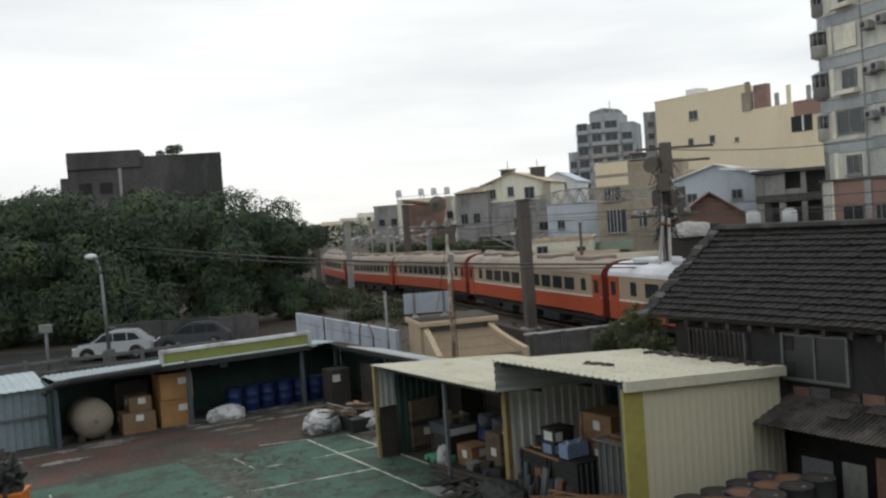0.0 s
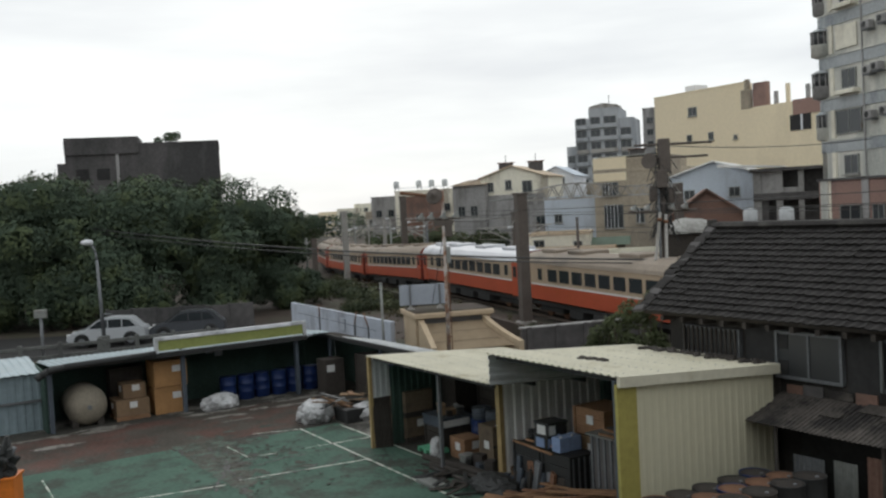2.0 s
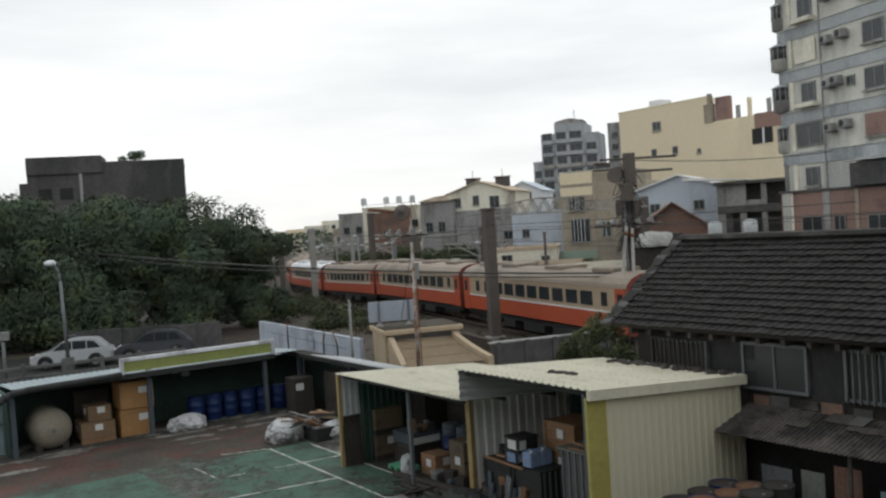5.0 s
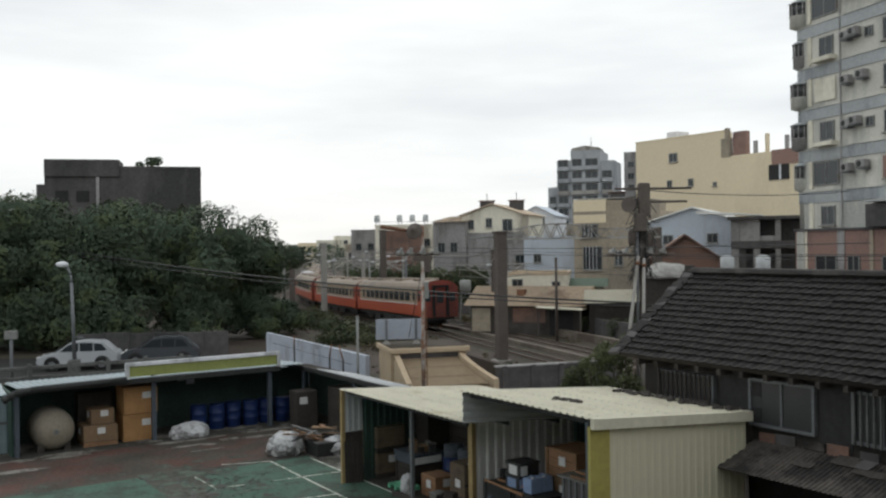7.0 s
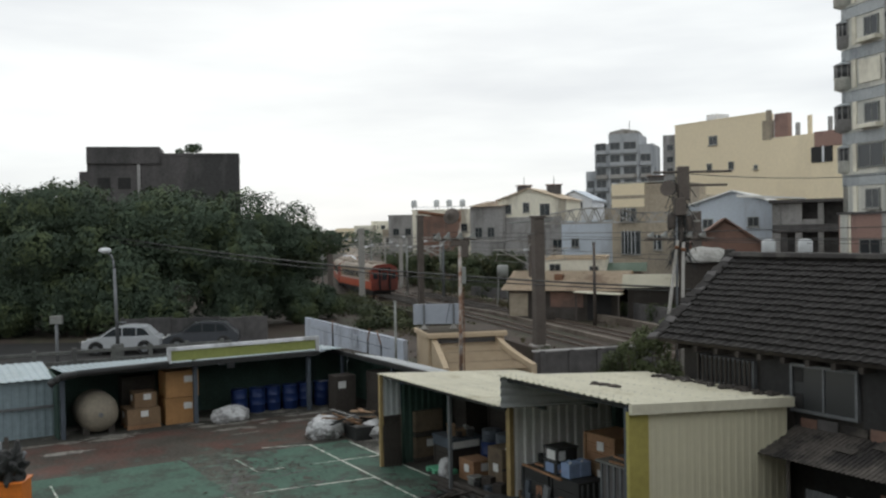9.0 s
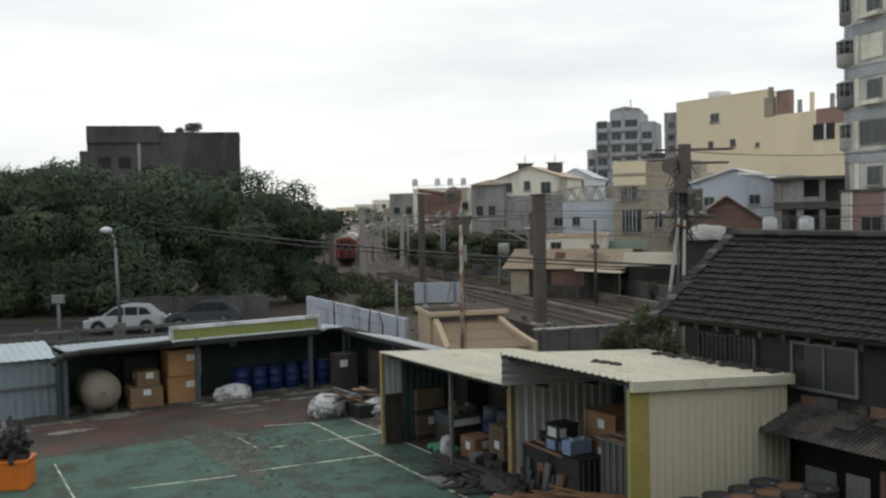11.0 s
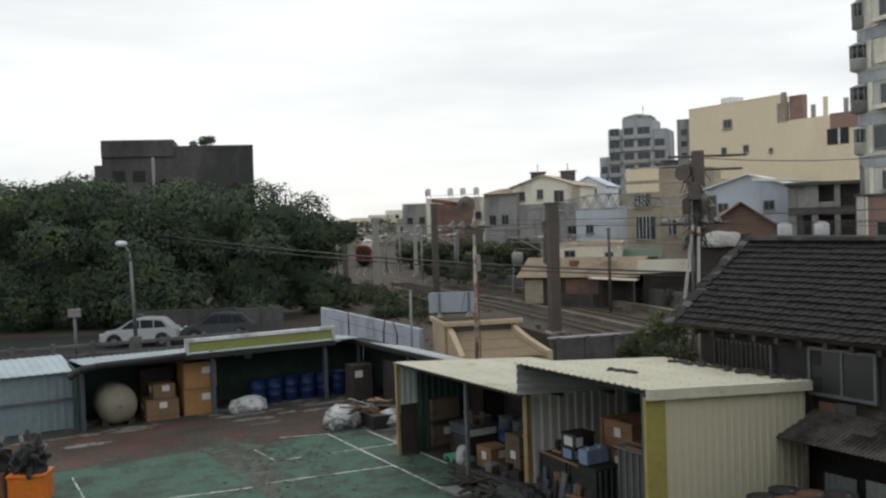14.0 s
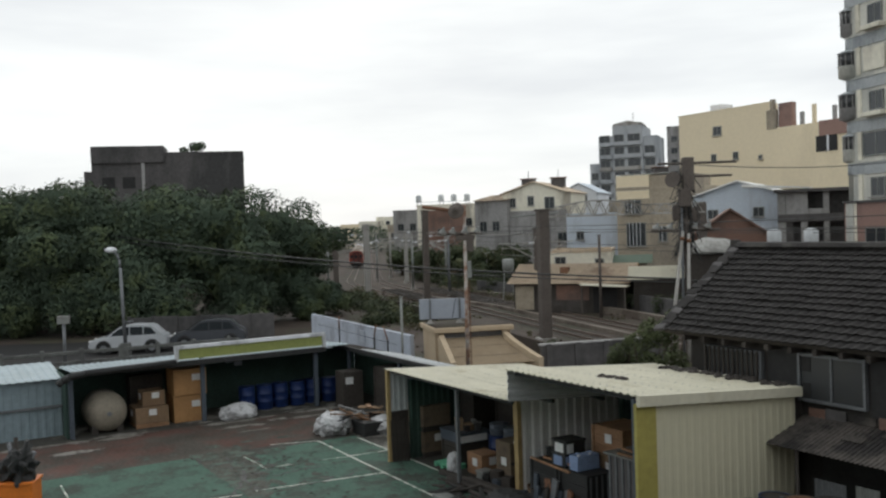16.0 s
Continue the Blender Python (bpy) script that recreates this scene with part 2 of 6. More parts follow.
    "carwhite": mat("shaded_white_car_paint", (0.42, 0.44, 0.46), 0.25, 0.05, 1, 8, 0, spec=0.5),
    "cargrey": mat("dark_car_paint", (0.07, 0.075, 0.085), 0.25, 0.1, 1, 8, 0, spec=0.5),
    "rubber": mat("tyre_rubber", (0.018, 0.018, 0.018), 0.9, 0.2, 2, 20, 0.1),
    "boardgrey": mat("grey_board_back", (0.33, 0.36, 0.41), 0.5, 0.1, 1, 10, 0.05),
    "signgreen": mat("olive_green_fascia", (0.25, 0.28, 0.09), 0.6, 0.2, 0.8, 8, 0.05),
    "tin": mat("dull_tin", (0.22, 0.23, 0.22), 0.5, 0.25, 1, 8, 0.1, metal=0.2, stain=(0.15, 0.12, 0.1), amount=0.35),
    "rooftan": mat("faded_tan_roof", (0.52, 0.42, 0.31), 0.8, 0.25, 0.5, 6, 0.1, stain=(0.3, 0.22, 0.16), amount=0.35),
    "roofgreen": mat("faded_green_roof", (0.2, 0.27, 0.21), 0.7, 0.25, 0.5, 6, 0.1),
}


# ---- mesh helpers ----
def box(bm, x0, y0, z0, x1, y1, z1, bevel=0.0):
    vs = [bm.verts.new(c) for c in ((x0, y0, z0), (x1, y0, z0), (x1, y1, z0), (x0, y1, z0), (x0, y0, z1), (x1, y0, z1), (x1, y1, z1), (x0, y1, z1))]
    fs = [bm.faces.new([vs[i] for i in q]) for q in ((3, 2, 1, 0), (4, 5, 6, 7), (0, 1, 5, 4), (1, 2, 6, 5), (2, 3, 7, 6), (3, 0, 4, 7))]
    if bevel:
        es = list({e for fa in fs for e in fa.edges})
        bmesh.ops.bevel(bm, geom=es, offset=bevel, segments=2, affect="EDGES", profile=0.5)
    return bm


def tube(bm, p0, p1, r0, r1=None, seg=10, caps=True):
    r1 = r0 if r1 is None else r1
    p0, p1 = Vector(p0), Vector(p1)
    q = (p1 - p0).to_track_quat("Z", "Y")
    rings = []
    for p, r in ((p0, r0), (p1, r1)):
        rings.append([bm.verts.new(p + q @ Vector((r * math.cos(2 * math.pi * i / seg), r * math.sin(2 * math.pi * i / seg), 0))) for i in range(seg)])
    for i in range(seg):
        f = bm.faces.new((rings[0][i], rings[0][(i + 1) % seg], rings[1][(i + 1) % seg], rings[1][i]))
        f.smooth = seg > 6
    if caps:
        bm.faces.new(rings[0][::-1])
        bm.faces.new(rings[1])
    return bm


def lathe(bm, prof, seg=20, at=(0, 0, 0)):
    rings = [[bm.verts.new((at[0] + r * math.cos(2 * math.pi * i / seg), at[1] + r * math.sin(2 * math.pi * i / seg), at[2] + z)) for i in range(seg)] for r, z in prof]
    for a, b in zip(rings, rings[1:]):
        for i in range(seg):
            bm.faces.new((a[i], a[(i + 1) % seg], b[(i + 1) % seg], b[i])).smooth = True
    bm.faces.new(rings[0][::-1])
    bm.faces.new(rings[-1])
    return bm


def prism(bm, pts, y0, y1):
    """A closed outline in x, z, drawn out along y."""
    a = [bm.verts.new((x, y0, z)) for x, z in pts]
    b = [bm.verts.new((x, y1, z)) for x, z in pts]
    n = len(pts)
    bm.faces.new(a)
    bm.faces.new(b[::-1])
    for i in range(n):
        bm.faces.new((a[(i + 1) % n], a[i], b[i], b[(i + 1) % n]))
    return bm


def ribbed(bm, w, l, pitch=0.2, amp=0.03, thick=0.006, z0=0.0, z1=0.0):
    """A corrugated sheet over x 0..w and y 0..l, ribs along y, from height z0 to z1."""
    xs, n = [], int(w / pitch)
    p = w / n
    for i in range(n):
        for fx, h in ((0.0, 0), (0.28, 0), (0.4, 1), (0.72, 1), (0.84, 0)):
            xs.append(((i + fx) * p, h * amp))
    xs.append((w, 0))
    top0 = [bm.verts.new((x, 0, z0 + h)) for x, h in xs]
    top1 = [bm.verts.new((x, l, z1 + h)) for x, h in xs]
    bot0 = [bm.verts.new((x, 0, z0 + h - thick)) for x, h in xs]
    bot1 = [bm.verts.new((x, l, z1 + h - thick)) for x, h in xs]
    for i in range(len(xs) - 1):
        bm.faces.new((top0[i], top0[i + 1], top1[i + 1], top1[i]))
        bm.faces.new((bot0[i + 1], bot0[i], bot1[i], bot1[i + 1]))
        bm.faces.new((bot0[i], bot0[i + 1], top0[i + 1], top0[i]))
        bm.faces.new((top1[i], top1[i + 1], bot1[i + 1], bot1[i]))
    return bm


def link(name, bm, material):
    me = bpy.data.meshes.new(name)
    bmesh.ops.recalc_face_normals(bm, faces=bm.faces)
    bm.to_mesh(me)
    bm.free()
    me.materials.append(material)
    return new(name, me)


def part(name, bm, material, parent, label="", m=None):
    ob = link(name, bm, material)
    ob.parent = parent
    if m is not None:
        ob.matrix_basis = m
    if label:
        tagged(ob, label)
    return ob


def thing(name, label, category, m, group="", kind=""):
    ob = new(name)
    ob.empty_display_size = 0.2
    ob.matrix_basis = m
    return tagged(ob, label, category, group, kind)


def solo(name, bm, material, label, category, m=None, group="", kind=""):
    ob = link(name, bm, material)
    if m is not None:
        ob.matrix_basis = m
    return tagged(ob, label, category, group, kind)


def B():
    return bmesh.new()


YARD = pose(-2.3, 25.6, 0, 0, 0, -58)      # x along the sheds' fronts, y towards the railway
TRACK = pose(0, 0, 0, 0, 0, 18)            # y along the railway, x away from it
rng = random.Random(7)


def gz(y):
    """The fall of the land beyond the near stretch of railway."""
    return float(np.interp(y, (72, 97, 130, 160, 200), (0, -0.7, -0.95, -1.5, -2.1)))


def yard(x, y, z=0.0, rz=0.0):
    return YARD @ pose(x, y, z, 0, 0, rz)


# ---- the building that the camera looks out of ----
# Unseen wall, added to hold sky light off the yard; height set accordingly.
bm = box(B(), -22, -9, 0, 26, -0.7, 9.6)
solo("wall_behind", bm, M["conc"], "plain grey rear wall of the viewer's building", "wall", kind="structure")


# ---- ground ----
bm = B()
prev = None
for y in (-1500, -300, 0, 40, 72, 80, 88, 97, 105, 115, 122, 130, 137, 145, 152, 160, 180, 200, 400, 3400):
    ring = [bm.verts.new((x, y, gz(y) - 0.02)) for x in (-2500, -300, -60, 0, 60, 300, 2500)]
    if prev:
        for i in range(6):
            bm.faces.new((prev[i], prev[i + 1], ring[i + 1], ring[i]))
    prev = ring
solo("ground", bm, M["earth"], "bare brown earth with thin weeds", "ground", kind="structure")
bm = box(B(), -13.5, -22, -0.2, 14, 7, 0.0)
yard_floor = solo("yard_floor", bm, M["yard"], "worn grey concrete yard floor with stains", "floor", YARD, kind="structure")


def paint(name, x0, y0, x1, y1, material, label, z=0.004, t=0.004):
    return solo(name, box(B(), x0, y0, z - t, x1, y1, z), material, label, "court paint", YARD, kind="structure")


paint("trim_red_court", -8.4, -20, -4.0, 2.0, M["red"], "faded red sports court paint on concrete")
paint("trim_green_court_a", -4.0, -20, 12, -4.5, M["green"], "worn green sports court paint")
paint("trim_green_court_b", -3.6, -3.3, 12, 0.6, M["green"], "worn green sports court paint")
paint("trim_green_court_c", -3.7, -4.5, 12, -3.3, M["green"], "worn green sports court paint")
bm = B()
ea = [(-4.3 + 0.28 * i, -4.4 + rng.uniform(-0.06, 0.06)) for i in range(24)]
eb = [(-4.3 + 0.28 * i, float(np.interp(i, (0, 9, 16, 21, 23), (-2.7, -3.0, -3.5, -4.1, -4.3))) + rng.uniform(-0.28, 0.22)) for i in range(24)]
va = [bm.verts.new((x, y, 0.008)) for x, y in ea]
vb = [bm.verts.new((x, y, 0.008)) for x, y in eb]
for i in range(23):
    bm.faces.new((va[i], va[i + 1], vb[i + 1], vb[i]))
solo("trim_worn_strip", bm, M["moss"], "damp strip of broken green paint", "worn paint", YARD, kind="structure")
for x0, y0, x1, y1, w in ((-3.65, -0.62, 12, -0.75, 0.06), (-1.5, -3.1, -1.45, -2.3, 0.055), (-1.36, -1.5, -1.2, 0.5, 0.055), (-3.3, 0.56, 3, 0.6, 0.06), (0.2, -6.9, 0.62, -4.45, 0.06), (0.48, -4.05, 0.93, -0.66, 0.06), (-3.1, -3.14, -1.5, -3.07, 0.05), (-3.2, -8.1, 6, -8.3, 0.045), (-4.1, -2.0, -3.65, -0.6, 0.05)):
    d = Vector((y0 - y1, x1 - x0, 0)).normalized() * w / 2
    bm = B()
    lo_, hi_ = ([bm.verts.new((x + q * d.x, y + q * d.y, z)) for x, y, q in ((x0, y0, -1), (x1, y1, -1), (x1, y1, 1), (x0, y0, 1))] for z in (0.004, 0.009))
    bm.faces.new(hi_)
    bm.faces.new(lo_[::-1])
    for i in range(4):
        bm.faces.new((lo_[i], lo_[(i + 1) % 4], hi_[(i + 1) % 4], hi_[i]))
    solo("court_line", bm, M["line"], "worn white court marking line", "court paint", YARD, kind="structure")
for i in range(26):
    bm = B()
    cx, cy = rng.choice((rng.gauss(-8.4, 0.2), rng.gauss(-7.4, 0.6))), rng.uniform(-8.5, 2.5)
    a0, b0, n_ = rng.uniform(0.06, 0.26), rng.uniform(0.3, 1.1), 22
    bm.faces.new([bm.verts.new((cx + a0 * math.cos(k * 2 * math.pi / n_) * rng.uniform(0.55, 1.1), cy + b0 * math.sin(k * 2 * math.pi / n_) * rng.uniform(0.6, 1.1), 0.0075 + 0.0004 * i)) for k in range(n_)])
    solo("trim_cement_smear", bm, M["wet"], "pale dried cement smear on the yard", "cement smear", YARD, "cement smears", kind="structure")
for i in range(26):
    bm = B()
    cx, cy = rng.choice(((rng.uniform(-3.8, 0.6), rng.uniform(-3.2, -1.2)), (rng.uniform(-4.2, 1.2), rng.gauss(-3.7, 0.4)), (rng.uniform(-5.0, -3.9), rng.uniform(-8, 0))))
    a0, b0, n_ = rng.uniform(0.08, 0.4), rng.uniform(0.08, 0.3), 18
    bm.faces.new([bm.verts.new((cx + a0 * math.cos(k * 2 * math.pi / n_) * rng.uniform(0.5, 1.15), cy + b0 * math.sin(k * 2 * math.pi / n_) * rng.uniform(0.5, 1.15), 0.0098 + 0.0001 * i)) for k in range(n_)])
    solo("trim_flaked_patch", bm, M["flaked"], "dark patch where the court paint has flaked off", "worn paint", YARD, "flaked patches", kind="structure")
# cracks, leaves and damp patches on the court
bm = B()
for cx, cy, ang, n in ((1.0, -4.3, 5, 12), (-3.9, -4.3, 3, 22), (0.4, -4.2, 90, 16), (-1.6, -4.2, 70, 12), (-2.6, -4.3, 85, 9), (-3.4, -3.6, 20, 14), (-1.2, -3.7, -10, 12), (-0.7, -3.4, 80, 8)):
    x, y = cx, cy
    for i in range(n):
        a = radians(ang + rng.uniform(-45, 45))
        nx, ny = x + 0.22 * math.cos(a), y + 0.22 * math.sin(a)
        w = rng.uniform(0.012, 0.035)
        vs = [bm.verts.new(c) for c in ((x - w, y - w, 0.0125), (nx - w, ny - w, 0.0125), (nx + w, ny + w, 0.0125), (x + w, y + w, 0.0125))]
        bm.faces.new(vs)
        x, y = nx, ny
solo("floor_crack", bm, M["black"], "dark cracks in the painted court", "crack", YARD, kind="structure")
bm = B()
for i in range(620):
    x, y = rng.choice(((rng.uniform(-3.5, 3), rng.uniform(-3.0, 0.3)), (rng.gauss(3.0, 1.4), rng.gauss(-0.3, 0.25)), (rng.gauss(-1.8, 0.9), rng.gauss(-2.6, 0.7)), (rng.uniform(-4, 4), rng.gauss(-3.8, 0.7))))
    s, a = rng.uniform(0.012, 0.05) * rng.choice((1, 1, 2)), rng.uniform(0, 6.3)
    vs = [bm.verts.new((x + s * k * math.cos(a + b), y + s * k * math.sin(a + b), 0.015 + rng.uniform(0, 0.012))) for b, k in ((0, 1), (1.4, 0.6), (3.1, 1), (4.6, 0.7))]
    bm.faces.new(vs)
solo("fallen_leaves", bm, M["oldwood"], "dark fallen leaves and wet debris on the court", "leaves", YARD, kind="stuff")

# ---- road with rail on the far side of the yard ----
solo("road", box(B(), -70, 46.5, -0.1, -11, 57, 0.0), M["asphalt"], "dark asphalt side road with tree shade in its colour", "road", kind="structure")
rail = thing("road_railing", "grey concrete and steel road railing", "railing", pose(-15.35, 45.3, 0, 0, 0, 27))
for i in range(13):
    x = -17.5 + i * 1.75
    part("post", box(B(), x - 0.09, -0.1, 0, x + 0.09, 0.1, 1.25, 0.02), M["railgrey"], rail)
for z in (0.5, 0.98):
    part("rail_beam", box(B(), -18.4, -0.06, z, 4.0, 0.06, z + 0.16, 0.02), M["railgrey"], rail)
part("kerb", box(B(), -18.4, -0.2, 0, 4.0, 0.2, 0.25, 0.03), M["railgrey"], rail)


def street_lamp():
    t = thing("street_lamp", "pale grey street lamp with a curved arm", "street lamp", pose(-17.75, 47.4, 0))
    part("base", box(B(), -0.24, -0.24, 0, 0.24, 0.24, 1.0, 0.05), M["railgrey"], t)
    bm = tube(B(), (0, 0, 0.95), (-0.1, 0, 4.9), 0.1, 0.07)
    pts = [(-0.1, 0, 4.9), (-0.14, 0, 5.3), (-0.26, 0, 5.6), (-0.42, 0, 5.75)]
    for a, b in zip(pts, pts[1:]):
        tube(bm, a, b, 0.06, 0.05)
    part("pole", bm, M["steel"], t)
    bm = B()
    bmesh.ops.create_uvsphere(bm, u_segments=14, v_segments=8, radius=0.5, matrix=Matrix.Translation((-0.55, 0, 5.82)) @ Matrix.Diagonal((0.66, 0.36, 0.3, 1)))
    part("lamp_head", bm, M["whitewall"], t, "white lamp head")
    part("bracket", tube(B(), (0, 0, 2.1), (0.45, 0, 2.1), 0.05), M["steel"], t)
    return t


street_lamp()
t = thing("signal_box", "small grey sign on a short post", "sign", pose(-20.3, 46, 0))
part("post", tube(B(), (0, 0, 0), (0, 0, 2.2), 0.08), M["steel"], t)
part("panel", box(B(), -0.31, -0.1, 2.2, 0.31, 0.1, 2.62, 0.03), M["tin"], t)


def car(x, y, heading, paintm, label):
    """A family car, nose to -x."""
    t = thing("car", label, "car", pose(x, y, 0, 0, 0, heading), "cars on the side road")
    bm = B()
    low = [(-2.1, 0.32), (-2.12, 0.62), (-1.95, 0.8), (-1.05, 0.98), (1.75, 1.02), (2.05, 0.95), (2.1, 0.6), (2.08, 0.32)]
    prism(bm, low, -0.86, 0.86)
    bmesh.ops.bevel(bm, geom=list(bm.edges), offset=0.07, segments=2, affect="EDGES")
    part("body", bm, paintm, t)
    bm = B()
    pts = [(-1.15, 0.95), (-0.45, 1.47), (0.2, 1.58), (1.3, 1.52), (1.85, 1.0)]
    prism(bm, pts, -0.72, 0.72)
    bmesh.ops.bevel(bm, geom=list(bm.edges), offset=0.06, segments=2, affect="EDGES")
    part("roof", bm, paintm, t)
    for y in (-0.735, 0.715):
        for q in ([(-0.95, 1.02), (-0.42, 1.4), (0.05, 1.47), (0.05, 1.02)], [(0.12, 1.02), (0.12, 1.47), (0.8, 1.46), (0.8, 1.02)], [(0.87, 1.02), (0.87, 1.45), (1.25, 1.4), (1.55, 1.04)]):
            part("side_window", prism(B(), q, y, y + 0.02), M["glass"], t)
    bm = prism(B(), [(-1.22, 0.99), (-0.5, 1.5), (-0.53, 1.52), (-1.26, 1.0)], -0.62, 0.62)
    part("windscreen", bm, M["glass"], t)
    for wx in (-1.3, 1.3):
        for wy in (-0.9, 0.72):
            w = part("wheel", tube(B(), (wx, wy, 0.33), (wx, wy + 0.18, 0.33), 0.33, seg=20), M["rubber"], t)
            # Flat black disc on the body paints the shade of the wheel well.
            part("wheel_arch", tube(B(), (wx, min(wy, -wy) * 0.0 + (-0.868 if wy < 0 else 0.858), 0.36), (wx, (-0.858 if wy < 0 else 0.868), 0.36), 0.42, seg=20), M["black"], t)
            part("rim", tube(B(), (wx, wy - 0.01, 0.33), (wx, wy + 0.19, 0.33), 0.2, seg=14), M["steel"], w)
    for y in (-0.62, 0.62):
        part("headlight", box(B(), -2.1, y - 0.16, 0.66, -1.9, y + 0.16, 0.78, 0.03), M["paper"], t)
    return t


car(-19.0, 51.6, 8, M["carwhite"], "white hatchback parked on the side road")
car(-15.0, 53.2, 8, M["cargrey"], "dark saloon car parked under the trees")
t = thing("boundary_wall", "grey boundary wall behind the parked cars", "wall", pose(0, 0, 0))
for i in range(6):
    # Dark concrete used so the wall's colour carries the shade of the trees.
    part("wall_panel", box(B(), -21.0 + i * 1.5, 56.9, 0, -19.52 + i * 1.5, 57.1, 1.42 + 0.05 * (i % 2), 0.02), M["darkconc"], t)
    part("pier", box(B(), -21.1 + i * 1.5, 56.84, 0, -20.96 + i * 1.5, 57.12, 1.5, 0.02), M["darkconc"], t)

# ---- white wall beside the line ----
wall = solo("wall_white", box(B(), -12.6, -0.1, 0, 0.0, 0.1, 2.05, 0.02), M["bluewhite"], "white painted boundary wall with faded blue streaks", "wall", pose(-2.35, 38.0, 0, 0, 0, -62), kind="structure")
part("hatch", box(B(), -5.5, -0.16, 1.25, -4.95, -0.102, 1.8, 0.02), M["boardgrey"], wall, "small blue-grey hatch")
for x, lean in ((-7.4, 0.0), (-3.0, 0.25), (-1.5, -0.45)):
    t = thing("bent_fence_post", "thin rusty bent fence post", "post", wall.matrix_basis @ pose(x, -0.45, 0))
    part("shaft", tube(B(), (0, 0, 0), (0, 0, 1.75), 0.04, seg=8), M["black"], t)
    part("bent_top", tube(B(), (0, 0, 1.75), (lean, 0, 2.3), 0.035, 0.03, seg=8), M["rust"], t)

for z in (1.7, 2.15):
    solo("fence_wire", tube(B(), (-10.5, -0.45, z), (-0.6, -0.45, z - 0.05), 0.012, seg=5), M["black"], "thin rusty wire strung along the wall", "wire", wall.matrix_basis, "fence wires")

# ---- beige entrance structure and board ----
ent = thing("underpass_entrance", "beige concrete stair entrance with flared sides", "entrance", pose(-1.3, 36, 0, 0, 0, 14))
part("roof_slab", box(B(), -0.1, -0.1, 2.32, 3.15, 2.6, 2.52, 0.03), M["beige"], ent)
part("roof_felt", box(B(), 0.0, 0.05, 2.524, 3.05, 2.5, 2.55), M["earth"], ent, "dark dirty roof covering")
# Dark concrete here paints the slab's shade onto the band.
part("recessed_band", box(B(), 0.3, 0.12, 2.08, 2.75, 0.3, 2.32), M["darkconc"], ent, "grey band below the slab with shade in its colour")
n, run = 8, 2.1
bm = B()
ra, rb = [], []
for i in range(n + 1):
    f = i / n
    ra.append(bm.verts.new((0.3, 0.12 - run * f, 2.1 - 0.8 * f)))
    rb.append(bm.verts.new((2.7 + 0.65 * f ** 1.6, 0.12 - run * f, 2.1 - 0.8 * f)))
for i in range(n):
    bm.faces.new((ra[i], rb[i], rb[i + 1], ra[i + 1]))
bmesh.ops.solidify(bm, geom=bm.faces[:], thickness=0.12)
part("sloping_roof", bm, M["beige"], ent)
for z in (0.35, 0.7):
    part("joint", box(B(), 0.34, 0.1 - run * z, 2.104 - 0.8 * z, 2.62 + 0.6 * z ** 1.6, 0.13 - run * z, 2.112 - 0.8 * z), M["tanwall"], ent, "dark joint across the slope")
for x0, dx, w in ((0.1, 0.0, 0.22), (2.7, 0.8, 0.2)):
    bm = B()
    prev = None
    for i in range(n + 1):
        f = i / n
        x, yy, zz = x0 + dx * f ** 1.6, 0.1 - run * f, 2.3 - 0.86 * f ** 1.05
        ring = [bm.verts.new((x, yy, 0.0)), bm.verts.new((x + w, yy, 0.0)), bm.verts.new((x + w, yy, zz)), bm.verts.new((x, yy, zz))]
        if prev:
            for k in range(4):
                bm.faces.new((prev[k], prev[(k + 1) % 4], ring[(k + 1) % 4], ring[k]))
        else:
            bm.faces.new(ring)
        prev = ring
    bm.faces.new(prev[::-1])
    part("flared_parapet", bm, M["beige"], ent)
for x0, x1 in ((0.0, 0.3), (2.75, 3.05)):
    part("side_wall", box(B(), x0, 0.12, 0, x1, 2.45, 2.32), M["beige"], ent)
part("rear_wall", box(B(), 0.3, 2.2, 0, 2.75, 2.45, 2.32), M["beige"], ent)

t = thing("signboard", "grey back of a signboard on two short legs", "signboard", pose(-1.0, 37.55, 2.552, 0, 0, 4))
part("panel", box(B(), -0.98, -0.03, 0.18, 0.98, 0.03, 1.0, 0.015), M["boardgrey"], t)
for x in (-0.55, 0.65):
    part("strut", box(B(), x - 0.04, -0.09, 0.1, x + 0.04, -0.032, 1.0), M["steel"], t)
    part("foot", prism(B(), [(x - 0.16, 0), (x + 0.16, 0), (x + 0.04, 0.16), (x - 0.04, 0.16)], -0.12, 0.05), M["conc"], t)

# ---- railway ----
def centre(s):
    """The line of the track: x, y in its frame and the heading, degrees to the right."""
    s0, s1, turn = 104.0, 134.0, 12.0
    r = (s1 - s0) / radians(turn)
    if s < s0:
        return 22.45, s, 0.0
    if s < s1:
        a = (s - s0) / r
        return 22.45 + r * (1 - math.cos(a)), s0 + r * math.sin(a), math.degrees(a)
    a = radians(turn)
    d = s - s1
    return 22.45 + r * (1 - math.cos(a)) + d * math.sin(a), s0 + r * math.sin(a) + d * math.cos(a), turn


def sweep(bm, prof, s0, s1, step, off=0.0):
    prev = None
    s = s0
    while s <= s1 + 0.01:
        x, y, h = centre(s)
        nx, ny = math.cos(radians(h)), -math.sin(radians(h))
        fall = gz((TRACK @ Vector((x, y, 0))).y)
        ring = [bm.verts.new((x + nx * (o + off), y + ny * (o + off), z + fall)) for o, z in prof]
        if prev:
            for i in range(len(prof) - 1):
                bm.faces.new((prev[i], prev[i + 1], ring[i + 1], ring[i]))
        prev = ring
        s += step
    return bm


